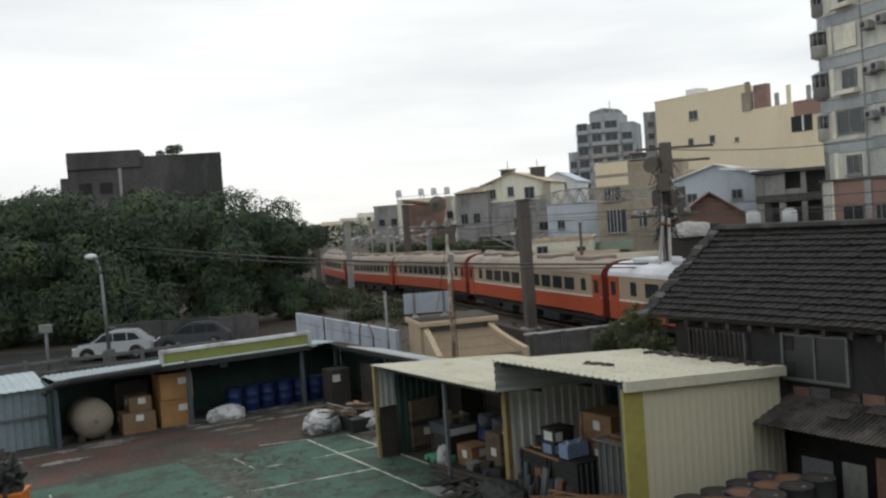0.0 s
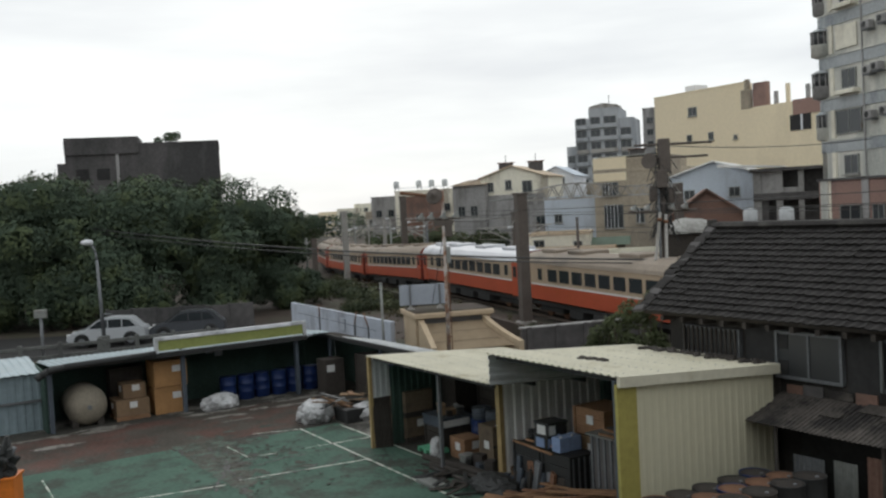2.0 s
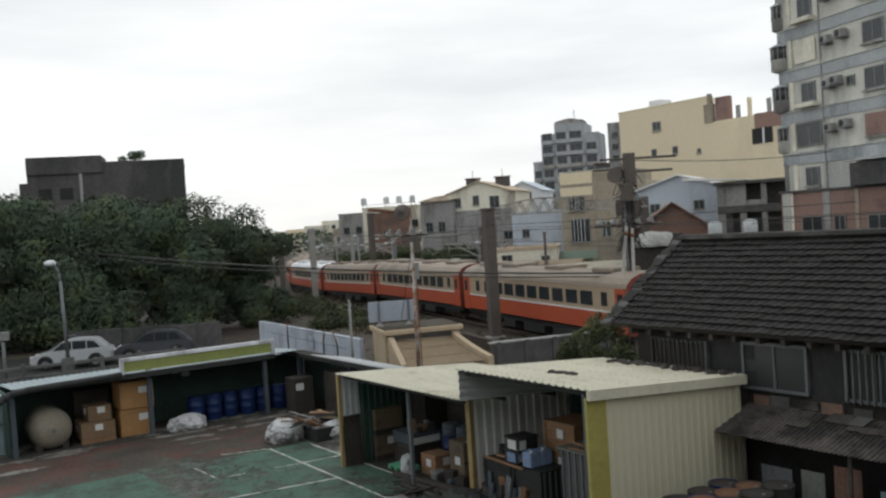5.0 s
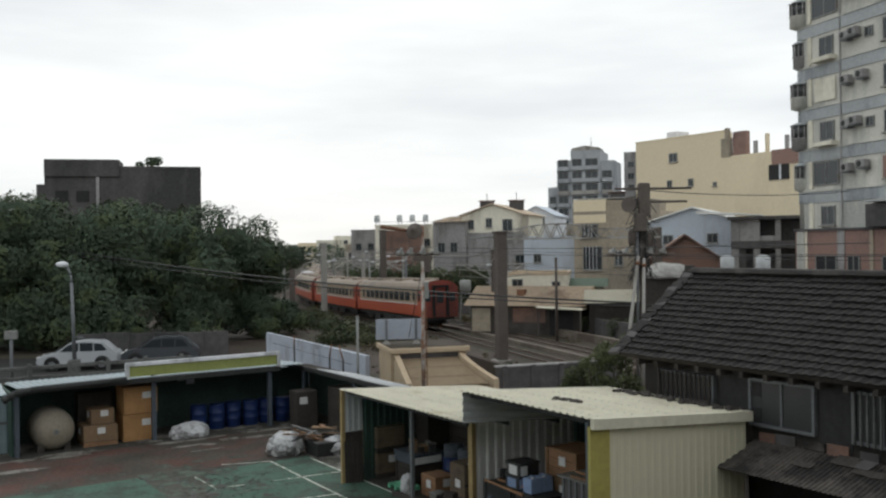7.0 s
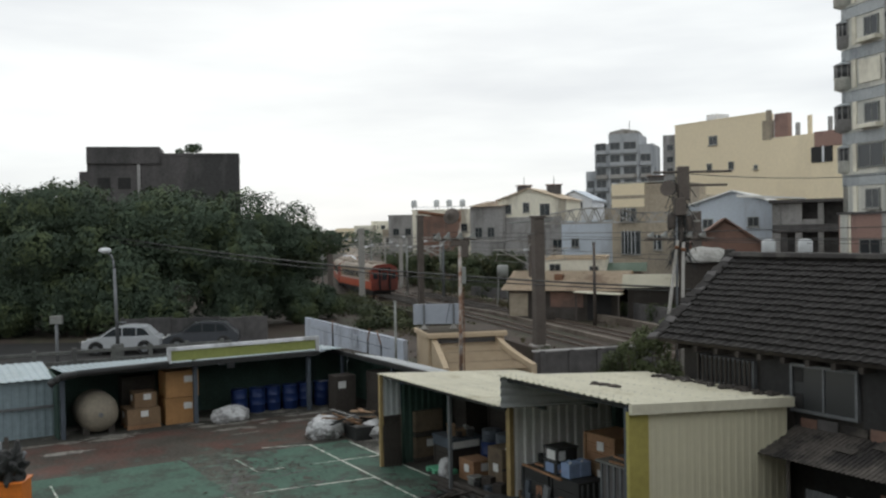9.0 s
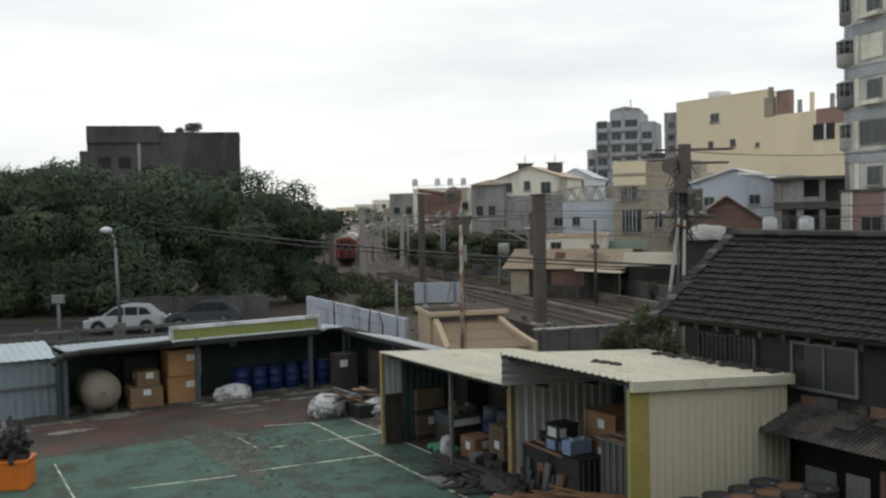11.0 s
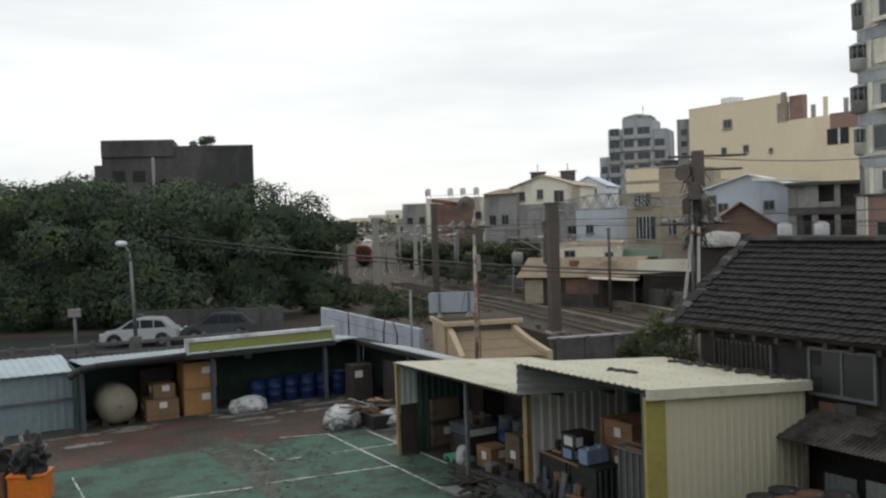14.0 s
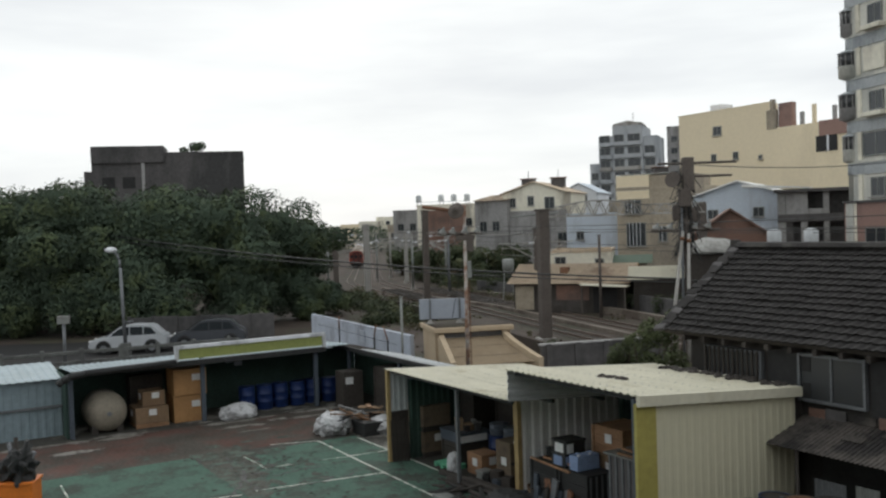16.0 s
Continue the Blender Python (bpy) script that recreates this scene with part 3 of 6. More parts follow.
bm = sweep(B(), [(-4.6, -0.05), (-3.2, 0.0), (-1.7, -0.12), (1.7, -0.10), (2.3, -0.02), (5.8, -0.1), (7.2, -0.05)], -40, 420, 4)
for v in bm.verts:
    v.co.z += 0.06
solo("track_bed", bm, M["ballast"], "brown stone ballast under two tracks", "track bed", TRACK, kind="structure")
for off in (0.0, 4.0):
    tk = thing("railway_track", "steel rails on dark sleepers", "track", TRACK, "tracks")
    for o in (-0.5335, 0.5335):
        part("rail", sweep(B(), [(-0.06, -0.04), (-0.03, 0.0), (-0.035, 0.12), (0.035, 0.12), (0.03, 0.0), (0.06, -0.04)], -40, 420, 4, off + o), M["railtop"], tk)
    bm = B()
    s = 20.0
    while s < 96:
        x, y, h = centre(s)
        vs0 = len(bm.verts)
        nx, ny = math.cos(radians(h)), -math.sin(radians(h))
        px_, py_ = x + nx * off, y + ny * off
        box(bm, px_ - 1.05, py_ - 0.1, -0.09, px_ + 1.05, py_ + 0.1, 0.0)
        s += 0.65
    tagged(part("sleeper_bed", bm, M["oldwood"], tk), kind="stuff")
solo("trim_cable_trough", sweep(B(), [(-0.2, -0.1), (-0.2, 0.22), (0.2, 0.22), (0.2, -0.1)], -40, 108, 4, 2.0), M["trough"], "dirty concrete cable trough between the tracks", "trough", TRACK, kind="structure")
solo("trim_track_kerb", sweep(B(), [(-0.25, -0.1), (-0.25, 0.45), (0.2, 0.45), (0.2, -0.1)], -40, 100, 4, 7.0), M["trough"], "dirty concrete kerb beside the far track", "kerb", TRACK, kind="structure")
solo("wall_lineside", sweep(B(), [(-0.12, -0.1), (-0.12, 0.75), (0.12, 0.75), (0.12, -0.1)], 10, 96, 4, -5.2), M["earth"], "low dark stained lineside wall", "wall", TRACK, kind="structure")
solo("wall_far_lineside", sweep(B(), [(-0.12, -0.1), (-0.12, 1.3), (0.12, 1.3), (0.12, -0.1)], 20, 92, 4, 8.6), M["darkconc"], "dark grey wall beyond the tracks", "wall", TRACK, kind="structure")

bw = solo("wall_yard_back", box(B(), 0, -0.1, 0, 5.4, 0.1, 1.72, 0.02), M["darkconc"], "dark stained wall behind the sheds", "wall", pose(2.75, 36.05, 0, 0, 0, 16), kind="structure")
for i in range(5):
    part("pier", box(B(), 0.2 + 1.2 * i, -0.16, 0, 0.42 + 1.2 * i, -0.102, 1.78, 0.02), M["darkconc"], bw)
part("coping", box(B(), -0.05, -0.14, 1.722, 5.45, 0.14, 1.79, 0.01), M["greyconc"], bw)
# ---- catenary masts ----


def mast(x, y, h, w, material, label, arms=(), arm_z=5.6):
    t = thing("catenary_mast", label, "mast", pose(x, y, gz(y), 0, 0, 18), "catenary masts")
    if w > 0.3:
        part("column", box(B(), -w / 2, -w / 2, 0, w / 2, w / 2, h, 0.03), material, t)
        part("cap", box(B(), -w / 2 - 0.05, -w / 2 - 0.05, h, w / 2 + 0.05, w / 2 + 0.05, h + 0.12), material, t)
    else:
        part("column", tube(B(), (0, 0, 0), (0, 0, h), w / 2, w / 2 * 0.75), material, t)
    part("footing", box(B(), -w * 0.8, -w * 0.8, -0.1, w * 0.8, w * 0.8, 0.35, 0.03), M["conc"], t)
    for s in arms:
        part("arm", tube(B(), (0, 0, arm_z), (3.0 * s, 0, arm_z + 0.05), 0.05, seg=6), M["conc"], t)
        part("stay", tube(B(), (0, 0, arm_z - 1.2), (2.4 * s, 0, arm_z - 0.02), 0.045, seg=6), M["conc"], t)
        part("registration_arm", tube(B(), (0.2 * s, 0, arm_z - 1.0), (2.9 * s, 0, arm_z - 0.75), 0.025, seg=6), M["tin"], t)
        part("steady_arm", tube(B(), (0.1 * s, 0, arm_z - 0.45), (2.7 * s, 0.3, arm_z - 0.3), 0.03, seg=6), M["conc"], t)
        part("hanger", tube(B(), (2.6 * s, 0, arm_z + 0.04), (2.75 * s, 0, arm_z - 0.78), 0.025, seg=6), M["tin"], t)
        part("insulator", tube(B(), (0.15 * s, 0, arm_z), (0.6 * s, 0, arm_z + 0.01), 0.075, seg=8), M["whitewall"], t)
    return t


mast(4.1, 49.6, 7.1, 0.56, M["brownmast"], "thick brown-grey railway mast")
mast(5.2, 69.1, 6.0, 0.34, M["brownmast"], "slim brown-grey railway mast", (1, -1), 5.0)
mast(-10.0, 93.0, 7.4, 0.55, M["conc"], "pale concrete catenary mast", (1,))
mast(-13.1, 92.5, 6.9, 0.5, M["brownmast"], "brown catenary mast beside the trees", (1,), 5.9)
mast(-3.6, 82.4, 8.1, 0.5, M["brownmast"], "tall rust-brown catenary mast", (1,), 5.9)
mast(-1.8, 92.7, 6.3, 0.3, M["steel"], "slim grey mast beyond the tracks", (-1,), 5.6)
mast(-7.9, 121.4, 6.6, 0.45, M["conc"], "pale concrete catenary mast", (-1, 1))
for x, y in ((-19.5, 118), (-21.5, 128), (-25.5, 142), (-11.5, 140)):
    mast(x, y, 6.8, 0.3, M["conc"], "distant pale catenary mast", (1, -1))

for x, y, h, a in ((-6.2, 106, 6.6, (1,)), (-15.6, 104, 6.8, (1, -1)), (-2.6, 116, 6.4, (-1,)), (-12.4, 128, 6.6, (1, -1))):
    mast(x, y, h, 0.28, M["tin"], "slim grey lattice mast among the wires", a, 5.5)

# spans and droppers between the masts
for (a, b) in (((-13.1, 92.5, 5.7), (-10.0, 93.0, 6.0)), ((-10.0, 93.0, 5.4), (-3.6, 82.4, 5.6)), ((-10.0, 93.0, 6.0), (-1.8, 92.7, 5.9)), ((-13.1, 92.5, 4.9), (-7.9, 121.4, 5.2)), ((-3.6, 82.4, 5.9), (5.2, 69.1, 5.6)), ((-3.6, 82.4, 4.9), (-1.8, 92.7, 5.2)), ((-19.5, 118, 5.6), (-7.9, 121.4, 5.4)), ((5.2, 69.1, 5.7), (4.1, 49.6, 6.2))):
    t = thing("span_wire", "pale span arm between catenary masts", "span wire", pose(0, 0, 0), "span wires")
    part("span", tube(B(), a, b, 0.035, seg=6), M["conc"], t)
    mid = (Vector(a) + Vector(b)) / 2
    part("dropper", tube(B(), mid, mid - Vector((0.4, 0, 0.7)), 0.025, seg=6), M["conc"], t)
    part("insulator", tube(B(), mid, mid + Vector((0.35, 0.0, 0.02)), 0.07, seg=8), M["whitewall"], t)

# ---- buildings ----


def window(t, x, z, w, h, y=0.0, side=False, material=None, bars=False, sill=True):
    """A framed window in a front wall (y) or in the left end wall (x 0, along y)."""
    m = pose(x, y, z) if not side else pose(0, x, z, 0, 0, -90)
    fr = B()
    for a in ((0, -0.06, 0, w, 0.04, 0.07), (0, -0.06, h - 0.07, w, 0.04, h), (0, -0.06, 0.07, 0.07, 0.04, h - 0.07), (w - 0.07, -0.06, 0.07, w, 0.04, h - 0.07), (w / 2 - 0.03, -0.05, 0.07, w / 2 + 0.03, 0.04, h - 0.07)):
        box(fr, *a)
    f = part("window", fr, M["tin"], t, m=m)
    part("pane", box(B(), 0.05, -0.03, 0.05, w - 0.05, 0.02, h - 0.05), material or M["glass"], f)
    if sill:
        part("sill", box(B(), -0.1, -0.18, -0.1, w + 0.1, 0.02, -0.02), M["conc"], f)
    if bars:
        for i in range(1, int(w / 0.35)):
            part("bar", box(B(), i * 0.35 - 0.02, -0.2, 0, i * 0.35 + 0.02, -0.16, h), M["whitewall"], f)
    return f


def building(name, label, x, y, heading, w, d, h, wall, wins=(), side_wins=(), roof="flat", rise=0.0, roofm=None, category="building", parapet=0.5, bars=False, base=0.0):
    """A building whose left front corner is at x, y; its front runs along heading."""
    t = thing(name, label, category, pose(x, y, base, 0, 0, heading))
    lo = -2.4 if y > 60 else 0.0
    if roof == "gable":
        part("wall", prism(B(), [(0, lo), (w, lo), (w, h), (w / 2, h + rise), (0, h)], 0, d), wall, t)
        for sgn in (-1, 1):
            bm = B()
            xo = -0.3 if sgn < 0 else w + 0.3
            zo = h - 0.3 * rise / (w / 2)
            prism(bm, [(w / 2, h + rise + 0.02), (xo, zo + 0.02), (xo, zo + 0.14), (w / 2, h + rise + 0.14)], -0.4, d + 0.3)
            part("roof", bm, roofm or M["rooftan"], t)
    elif roof == "ridge":
        part("wall", box(B(), 0, 0, lo, w, d, h), wall, t)
        bm = B()
        vs = [(-0.4, -0.5, h), (w + 0.4, -0.5, h), (w + 0.4, d / 2, h + rise), (-0.4, d / 2, h + rise)]
        for q in (vs, [(a, d - b, c) for a, b, c in vs][::-1]):
            f = bm.faces.new([bm.verts.new(v) for v in q])
        bmesh.ops.solidify(bm, geom=bm.faces[:], thickness=0.15)
        part("roof", bm, roofm or M["rooftan"], t)
        for xx in (0.0, w - 0.15):
            bm = B()
            vs = [[bm.verts.new((xx + o, a, b)) for a, b in ((0, h), (d, h), (d / 2, h + rise - 0.1))] for o in (0, 0.15)]
            bm.faces.new(vs[0])
            bm.faces.new(vs[1][::-1])
            for i in range(3):
                bm.faces.new((vs[0][i], vs[1][i], vs[1][(i + 1) % 3], vs[0][(i + 1) % 3]))
            part("gable", bm, wall, t)
    else:
        part("wall", box(B(), 0, 0, lo, w, d, h), wall, t)
        if parapet:
            bm = B()
            for a in ((-0.05, -0.05, h, w + 0.05, 0.15, h + parapet), (-0.05, d - 0.15, h, w + 0.05, d + 0.05, h + parapet), (-0.05, 0.15, h, 0.15, d - 0.15, h + parapet), (w - 0.15, 0.15, h, w + 0.05, d - 0.15, h + parapet)):
                box(bm, *a)
            part("parapet", bm, roofm or wall, t)
    for q in wins:
        window(t, *q, bars=bars)
    for q in side_wins:
        window(t, *q, side=True)
    return t


def water_tank(x, y, z, r=0.6, h=1.4):
    t = thing("water_tank", "steel rooftop water tank on short legs", "water tank", pose(x, y, z), "rooftop water tanks")
    part("tank", lathe(B(), [(r * 0.9, 0.5), (r, 0.58), (r, 0.5 + h * 0.8), (r * 0.75, 0.5 + h * 0.95), (r * 0.25, 0.5 + h)], 14), M["whitesheet"], t)
    for a in (0, 120, 240):
        part("leg", tube(B(), (r * 0.8 * math.cos(radians(a)), r * 0.8 * math.sin(radians(a)), 0), (r * 0.8 * math.cos(radians(a)), r * 0.8 * math.sin(radians(a)), 0.55), 0.05, seg=6), M["steel"], t)
    return t


# dark block behind the trees
dk = building("concrete_block", "dark unfinished concrete building behind trees", -45.6, 113, 13, 18.2, 12, 16.4, M["darkconc"], parapet=0.4)
part("stair_tower", box(B(), 0.0, -0.3, 15.5, 8.6, 6, 17.6, 0.05), M["darkconc"], dk)
part("balcony", box(B(), -1.0, 0.5, 12.5, 0.0, 5, 14.6, 0.05), M["darkconc"], dk)
part("pilaster", box(B(), 5.9, -0.25, 8, 6.25, 0.0, 15.5), M["greyconc"], dk)
for x in (1.2, 3.6):
    # Dark boxes on the wall face paint the shade of window holes.
    part("opening", box(B(), x, -0.06, 12.4, x + 1.5, 0.1, 13.8), M["darkgap"], dk)

# yellow block
ye = building("yellow_apartment_block", "pale yellow rendered apartment block with few windows", 25.4, 110, -58, 22.4, 12, 15.6, M["yellow"], wins=((4.9, 12.7, 0.75, 0.85), (8.05, 12.7, 0.75, 0.85), (11.55, 12.5, 0.5, 0.45)), parapet=0)
part("upper_wall", box(B(), 0, 0, 15.6, 13.2, 1.2, 18.3), M["yellow"], ye)
part("parapet", box(B(), -0.05, -0.04, 18.3, 13.25, 0.2, 18.42), M["yellow"], ye)
window(ye, 5.25, 15.6, 1.25, 1.0, 0.0)
part("roof_room", box(B(), 2.1, 3, 15.6, 3.7, 5, 19.5), M["whitewall"], ye)
part("stair_recess", box(B(), 12.75, -0.08, 15.5, 14.0, 0.3, 17.5), M["tanwall"], ye)
part("stair_pier", box(B(), 13.2, 0.0, 15.6, 13.55, 0.5, 18.6), M["tanwall"], ye)
part("brick_room", box(B(), 14.1, 0.2, 15.5, 15.75, 0.9, 18.1), M["redtile"], ye)
for x, top in ((16.8, 16.9), (18.25, 17.5), (20.6, 17.1)):
    part("roof_column", box(B(), x, 0.1, 15.5, x + 0.4, 0.35, top), M["greyconc"] if x != 18.25 else M["yellow"], ye)
# Flat dark box: the open terrace's shade is painted by its colour.
part("terrace", box(B(), 18.8, -0.1, 12.65, 21.2, 0.1, 14.2), M["darkgap"], ye)
part("terrace_post", box(B(), 20.1, -0.16, 12.65, 20.3, -0.1, 14.2), M["whitewall"], ye)
part("terrace_wall", box(B(), 19.2, -0.14, 14.2, 22.4, 0.12, 15.7), M["redtile"], ye)

# tall apartment block with rounded bays
ap = thing("apartment_tower", "cream-grey tiled apartment tower with stained storeys", "apartment block", pose(24.0, 60, 0, 0, 0, -75))
part("wall", box(B(), 0.85, 0.0, 0, 17, 13, 31), M["towerwall"], ap)
part("corner_wall", tube(B(), (1.05, 0.35, 7.1), (1.05, 0.35, 31), 0.42, seg=20), M["towerwall"], ap, "rounded corner of the facade")
for k in range(9):
    z = 7.1 + 2.6 * k
    part("storey_band", box(B(), 1.0, -0.07, z + 1.72, 17, 0.0, z + 2.42), M["yeltile"], ap, "blue-grey tile band")
    part("ledge", box(B(), 0.9, -0.13, z + 2.42, 17, 0.0, z + 2.5), M["towerwall"], ap)
    part("corner_band", lathe(B(), [(0.44, z + 1.72), (0.46, z + 1.74), (0.46, z + 2.4), (0.44, z + 2.42)], 20, (1.05, 0.35, 0)), M["yeltile"], ap)
    if k > 0:
        r = 0.55 if k in (1, 4) else 0.72
        bay = part("round_balcony", lathe(B(), [(r * 0.5, z - 0.12), (r, z + 0.02), (r, z + 0.66), (r + 0.05, z + 0.72), (r - 0.05, z + 0.72)], 22, (0.95, 0.2, 0)), M["towerwall"] if k % 2 else M["greyconc"], ap)
        part("balcony_glazing", lathe(B(), [(r - 0.06, z + 0.72), (r - 0.06, z + 1.5)], 22, (0.95, 0.2, 0)), M["dustglass"], bay)
        part("balcony_hood", lathe(B(), [(r - 0.04, z + 1.5), (r + 0.06, z + 1.54), (r * 0.6, z + 1.72)], 22, (0.95, 0.2, 0)), M["yeltile"], bay)
        for a_ in range(150, 331, 30):
            cx, cy = 0.95 + (r - 0.03) * math.cos(radians(a_)), 0.2 + (r - 0.03) * math.sin(radians(a_))
            part("mullion", box(B(), cx - 0.03, cy - 0.03, z + 0.72, cx + 0.03, cy + 0.03, z + 1.5), M["greyconc"], bay)
    part("pilaster", box(B(), 1.85, -0.1, z, 2.2, 0.0, z + 1.72), M["creamwall"], ap)
    wide = k in (1, 5)
    window(ap, 2.3 if wide else 2.95, z + (0.18 if wide else 0.3), 2.3 if wide else 1.25, 1.48 if wide else 1.2, -0.04, sill=k % 2 == 0)
    if k in (3, 6):
        part("cream_panel", box(B(), 2.5, -0.12, z + 0.15, 4.4, -0.062, z + 1.55, 0.01), M["creamwall"], ap, "pale sheet over a window")
    if k in (2, 4):
        part("laundry_shelf", box(B(), 2.7, -0.55, z - 0.05, 4.5, 0.0, z + 0.22, 0.03), M["creamwall"], ap)
    if k % 2 == 0 and k:
        window(ap, 6.9, z + 0.7, 0.65, 0.6, -0.04, sill=False)
    if k:
        window(ap, 8.35, z + 0.25, 1.6, 1.25, -0.04, sill=True)
    if k in (1, 6):
        part("window_shutter", box(B(), 8.3, -0.16, z + 0.28, 10.0, -0.09, z + 1.52), M["redtile"], ap, "red-brown shutter")
    for x in (11.3, 14.0):
        window(ap, x, z + 0.3, 1.4, 1.2, -0.04, sill=k % 2 == 1)
    for x, dz in ((5.25, 0.85), (6.55 if k % 2 else 5.95, 0.95)):
        if k == 0:
            break
        a = part("air_conditioner", box(B(), x, -0.55, z + dz, x + 0.72, -0.12, z + dz + 0.48, 0.04), M["greyconc"], ap)
        part("fan", tube(B(), (x + 0.3, -0.56, z + dz + 0.24), (x + 0.3, -0.54, z + dz + 0.24), 0.18, seg=14), M["black"], a)
        part("bracket", box(B(), x + 0.06, -0.52, z + dz - 0.08, x + 0.66, 0.0, z + dz - 0.02), M["steel"], a)
    part("drain_pipe", tube(B(), (4.85, -0.1, z), (4.85, -0.1, z + 2.6), 0.05, seg=6), M["greyconc"], ap)
part("dark_balcony", box(B(), 7.6, -0.8, 7.2, 12.0, 0.0, 8.5, 0.03), M["darkconc"], ap)
part("awning", box(B(), 7.3, -1.0, 8.62, 12.2, 0.0, 8.7), M["whitesheet"], ap)
part("lower_wall", box(B(), 0.75, -0.3, 0, 17.1, -0.02, 7.1), M["redtile"], ap)
for x, w, m_ in ((0.95, 0.7, "towerwall"), (1.75, 0.16, "creamwall"), (4.7, 0.6, "greyconc"), (7.4, 0.3, "tanwall")):
    part("stained_pier", box(B(), x, -0.36, 0, x + w, -0.3, 7.06), M[m_], ap)
part("floor_ledge", box(B(), 0.7, -0.42, 7.06, 17.1, 0.0, 7.2), M["darkconc"], ap)
for x, w in ((2.75, 1.9), (5.6, 1.0), (8.4, 1.7), (12.0, 1.7)):
    window(ap, x, 4.3, w, 1.25, -0.34)

# far towers
tw = thing("residential_tower", "distant grey residential tower with balconies", "apartment block", pose(31.0, 230, 0, 0, 0, -20))
for x0, x1, h, y0 in ((0, 2.4, 20.5, 0.6), (2.4, 6.0, 27.0, 0), (6.0, 13.2, 29.2, -0.8), (13.2, 16.5, 26.6, 0)):
    part("tower_wall", box(B(), x0, y0, -2.4, x1, 12, h), M["fartower"], tw)
    for k in range(3, int(h // 3)):
        z = k * 3.0 + 0.5
        part("balcony", box(B(), x0 + 0.3, y0 - 0.6, z, x1 - 0.3, y0 - 0.02, z + 0.9), M["fartower"] if k % 3 else M["conc"], tw)
        window(tw, x0 + 0.35, z + 0.9, min(2.4, x1 - x0 - 0.7), 1.8, y0 - 0.02, sill=False)
        if x1 - x0 > 5:
            window(tw, x0 + 3.6, z + 0.9, 3.0, 1.8, y0 - 0.02, sill=False)
part("roof_frame", prism(B(), [(6.0, 29.2), (13.3, 29.2), (13.0, 29.8), (9.5, 30.4), (6.4, 29.8)], -0.8, 5), M["conc"], tw)
part("aerial", tube(B(), (10.6, 2, 30), (10.6, 2, 32.5), 0.08, seg=6), M["steel"], tw)
t2 = building("residential_tower", "distant narrow grey residential tower", 52.3, 240, -20, 7, 10, 29.5, M["greyconc"], wins=tuple((1.0, 8 + 3 * k, 1.6, 1.5) for k in range(7)))

# houses along the line
hb = building("gabled_shed", "pale blue-white sheet-clad gabled workshop", 19.5, 80, -26, 7.4, 14, 8.2, M["bluewall"], wins=((1.2, 6.3, 0.9, 0.8), (4.9, 6.4, 0.9, 0.8)), roof="gable", rise=1.15, roofm=M["ribwhite"])
bg_ = building("brick_house", "old brown-roofed brick house", 15.0, 62, -14, 4.9, 9, 5.2, M["brick"], roof="gable", rise=1.7, roofm=M["brick"], wins=((1.0, 3.0, 0.9, 1.0),))
of = thing("grey_house", "dark grey concrete house with open floors", "house", pose(23.6, 74, 0, 0, 0, -25))
part("back_wall", box(B(), 1.0, 2.2, 0, 6.6, 8, 8.3), M["darkconc"], of)
for z0, z1, x0 in ((0, 0.3, 1.0), (3.6, 4.0, 1.0), (5.9, 6.5, 1.0), (8.2, 8.45, 0.8)):
    part("floor_slab", box(B(), x0, -0.1 if z1 < 8 else -0.5, z0, 6.8, 2.2, z1, 0.02), M["darkconc"], of)
for x, w in ((1.0, 0.6), (2.7, 0.5), (4.35, 0.4), (6.2, 0.4)):
    part("column", box(B(), x, 0.0, 0, x + w, 0.4, 8.2), M["greyconc"], of)
part("roof_sheet", prism(B(), [(-1.6, 8.75), (3.4, 8.48), (3.4, 8.56), (-1.6, 8.98)], -0.62, 1.8), M["ribwhite"], of, "white sheet roof edge")
part("infill_wall", box(B(), 1.6, 0.15, 6.5, 2.7, 0.3, 8.2), M["greyconc"], of)
part("infill_wall", box(B(), 1.6, 0.15, 4.0, 2.1, 0.3, 5.9), M["darkconc"], of)
part("parapet_wall", box(B(), 3.2, 0.1, 6.5, 4.35, 0.25, 6.9), M["greyconc"], of)
ta = building("tan_house", "tan rendered house with barred windows", 14.3, 88, -30, 7.5, 9, 9.2, M["tanwall"], wins=((0.9, 4.0, 1.9, 2.2), (4.0, 4.4, 0.8, 1.4), (0.8, 7.0, 1.6, 1.3), (5.9, 4.4, 0.9, 1.4)), bars=True, parapet=0.3)
part("rooftop_room", box(B(), 0.0, -0.04, 8.4, 3.2, 5, 10.6), M["yellow"], ta)
part("rooftop_room_side", box(B(), 3.2, 0.1, 9.2, 7.5, 5, 10.5), M["tanwall"], ta)
part("duct", box(B(), 0.3, 0.3, 10.6, 5.2, 3, 10.75, 0.05), M["tin"], ta)
building("blue_grey_house", "blue-grey sheet-clad house beside the railway", 10.4, 96, -18, 5.4, 8, 7.0, M["bluewall"], wins=((1.0, 4.6, 0.8, 0.9),), parapet=0.3)
building("cream_gabled_house", "cream gabled house with tan sheet roof", 5.3, 130, -20, 9.0, 12, 10.6, M["creamwall"], wins=((1.0, 8.7, 0.9, 1.3), (3.6, 8.9, 0.9, 1.3), (1.0, 5.6, 1.1, 1.3), (3.6, 5.6, 1.1, 1.3), (6.2, 5.6, 1.1, 1.3), (6.0, 8.4, 1.4, 1.6)), roof="gable", rise=1.5, roofm=M["rooftan"])
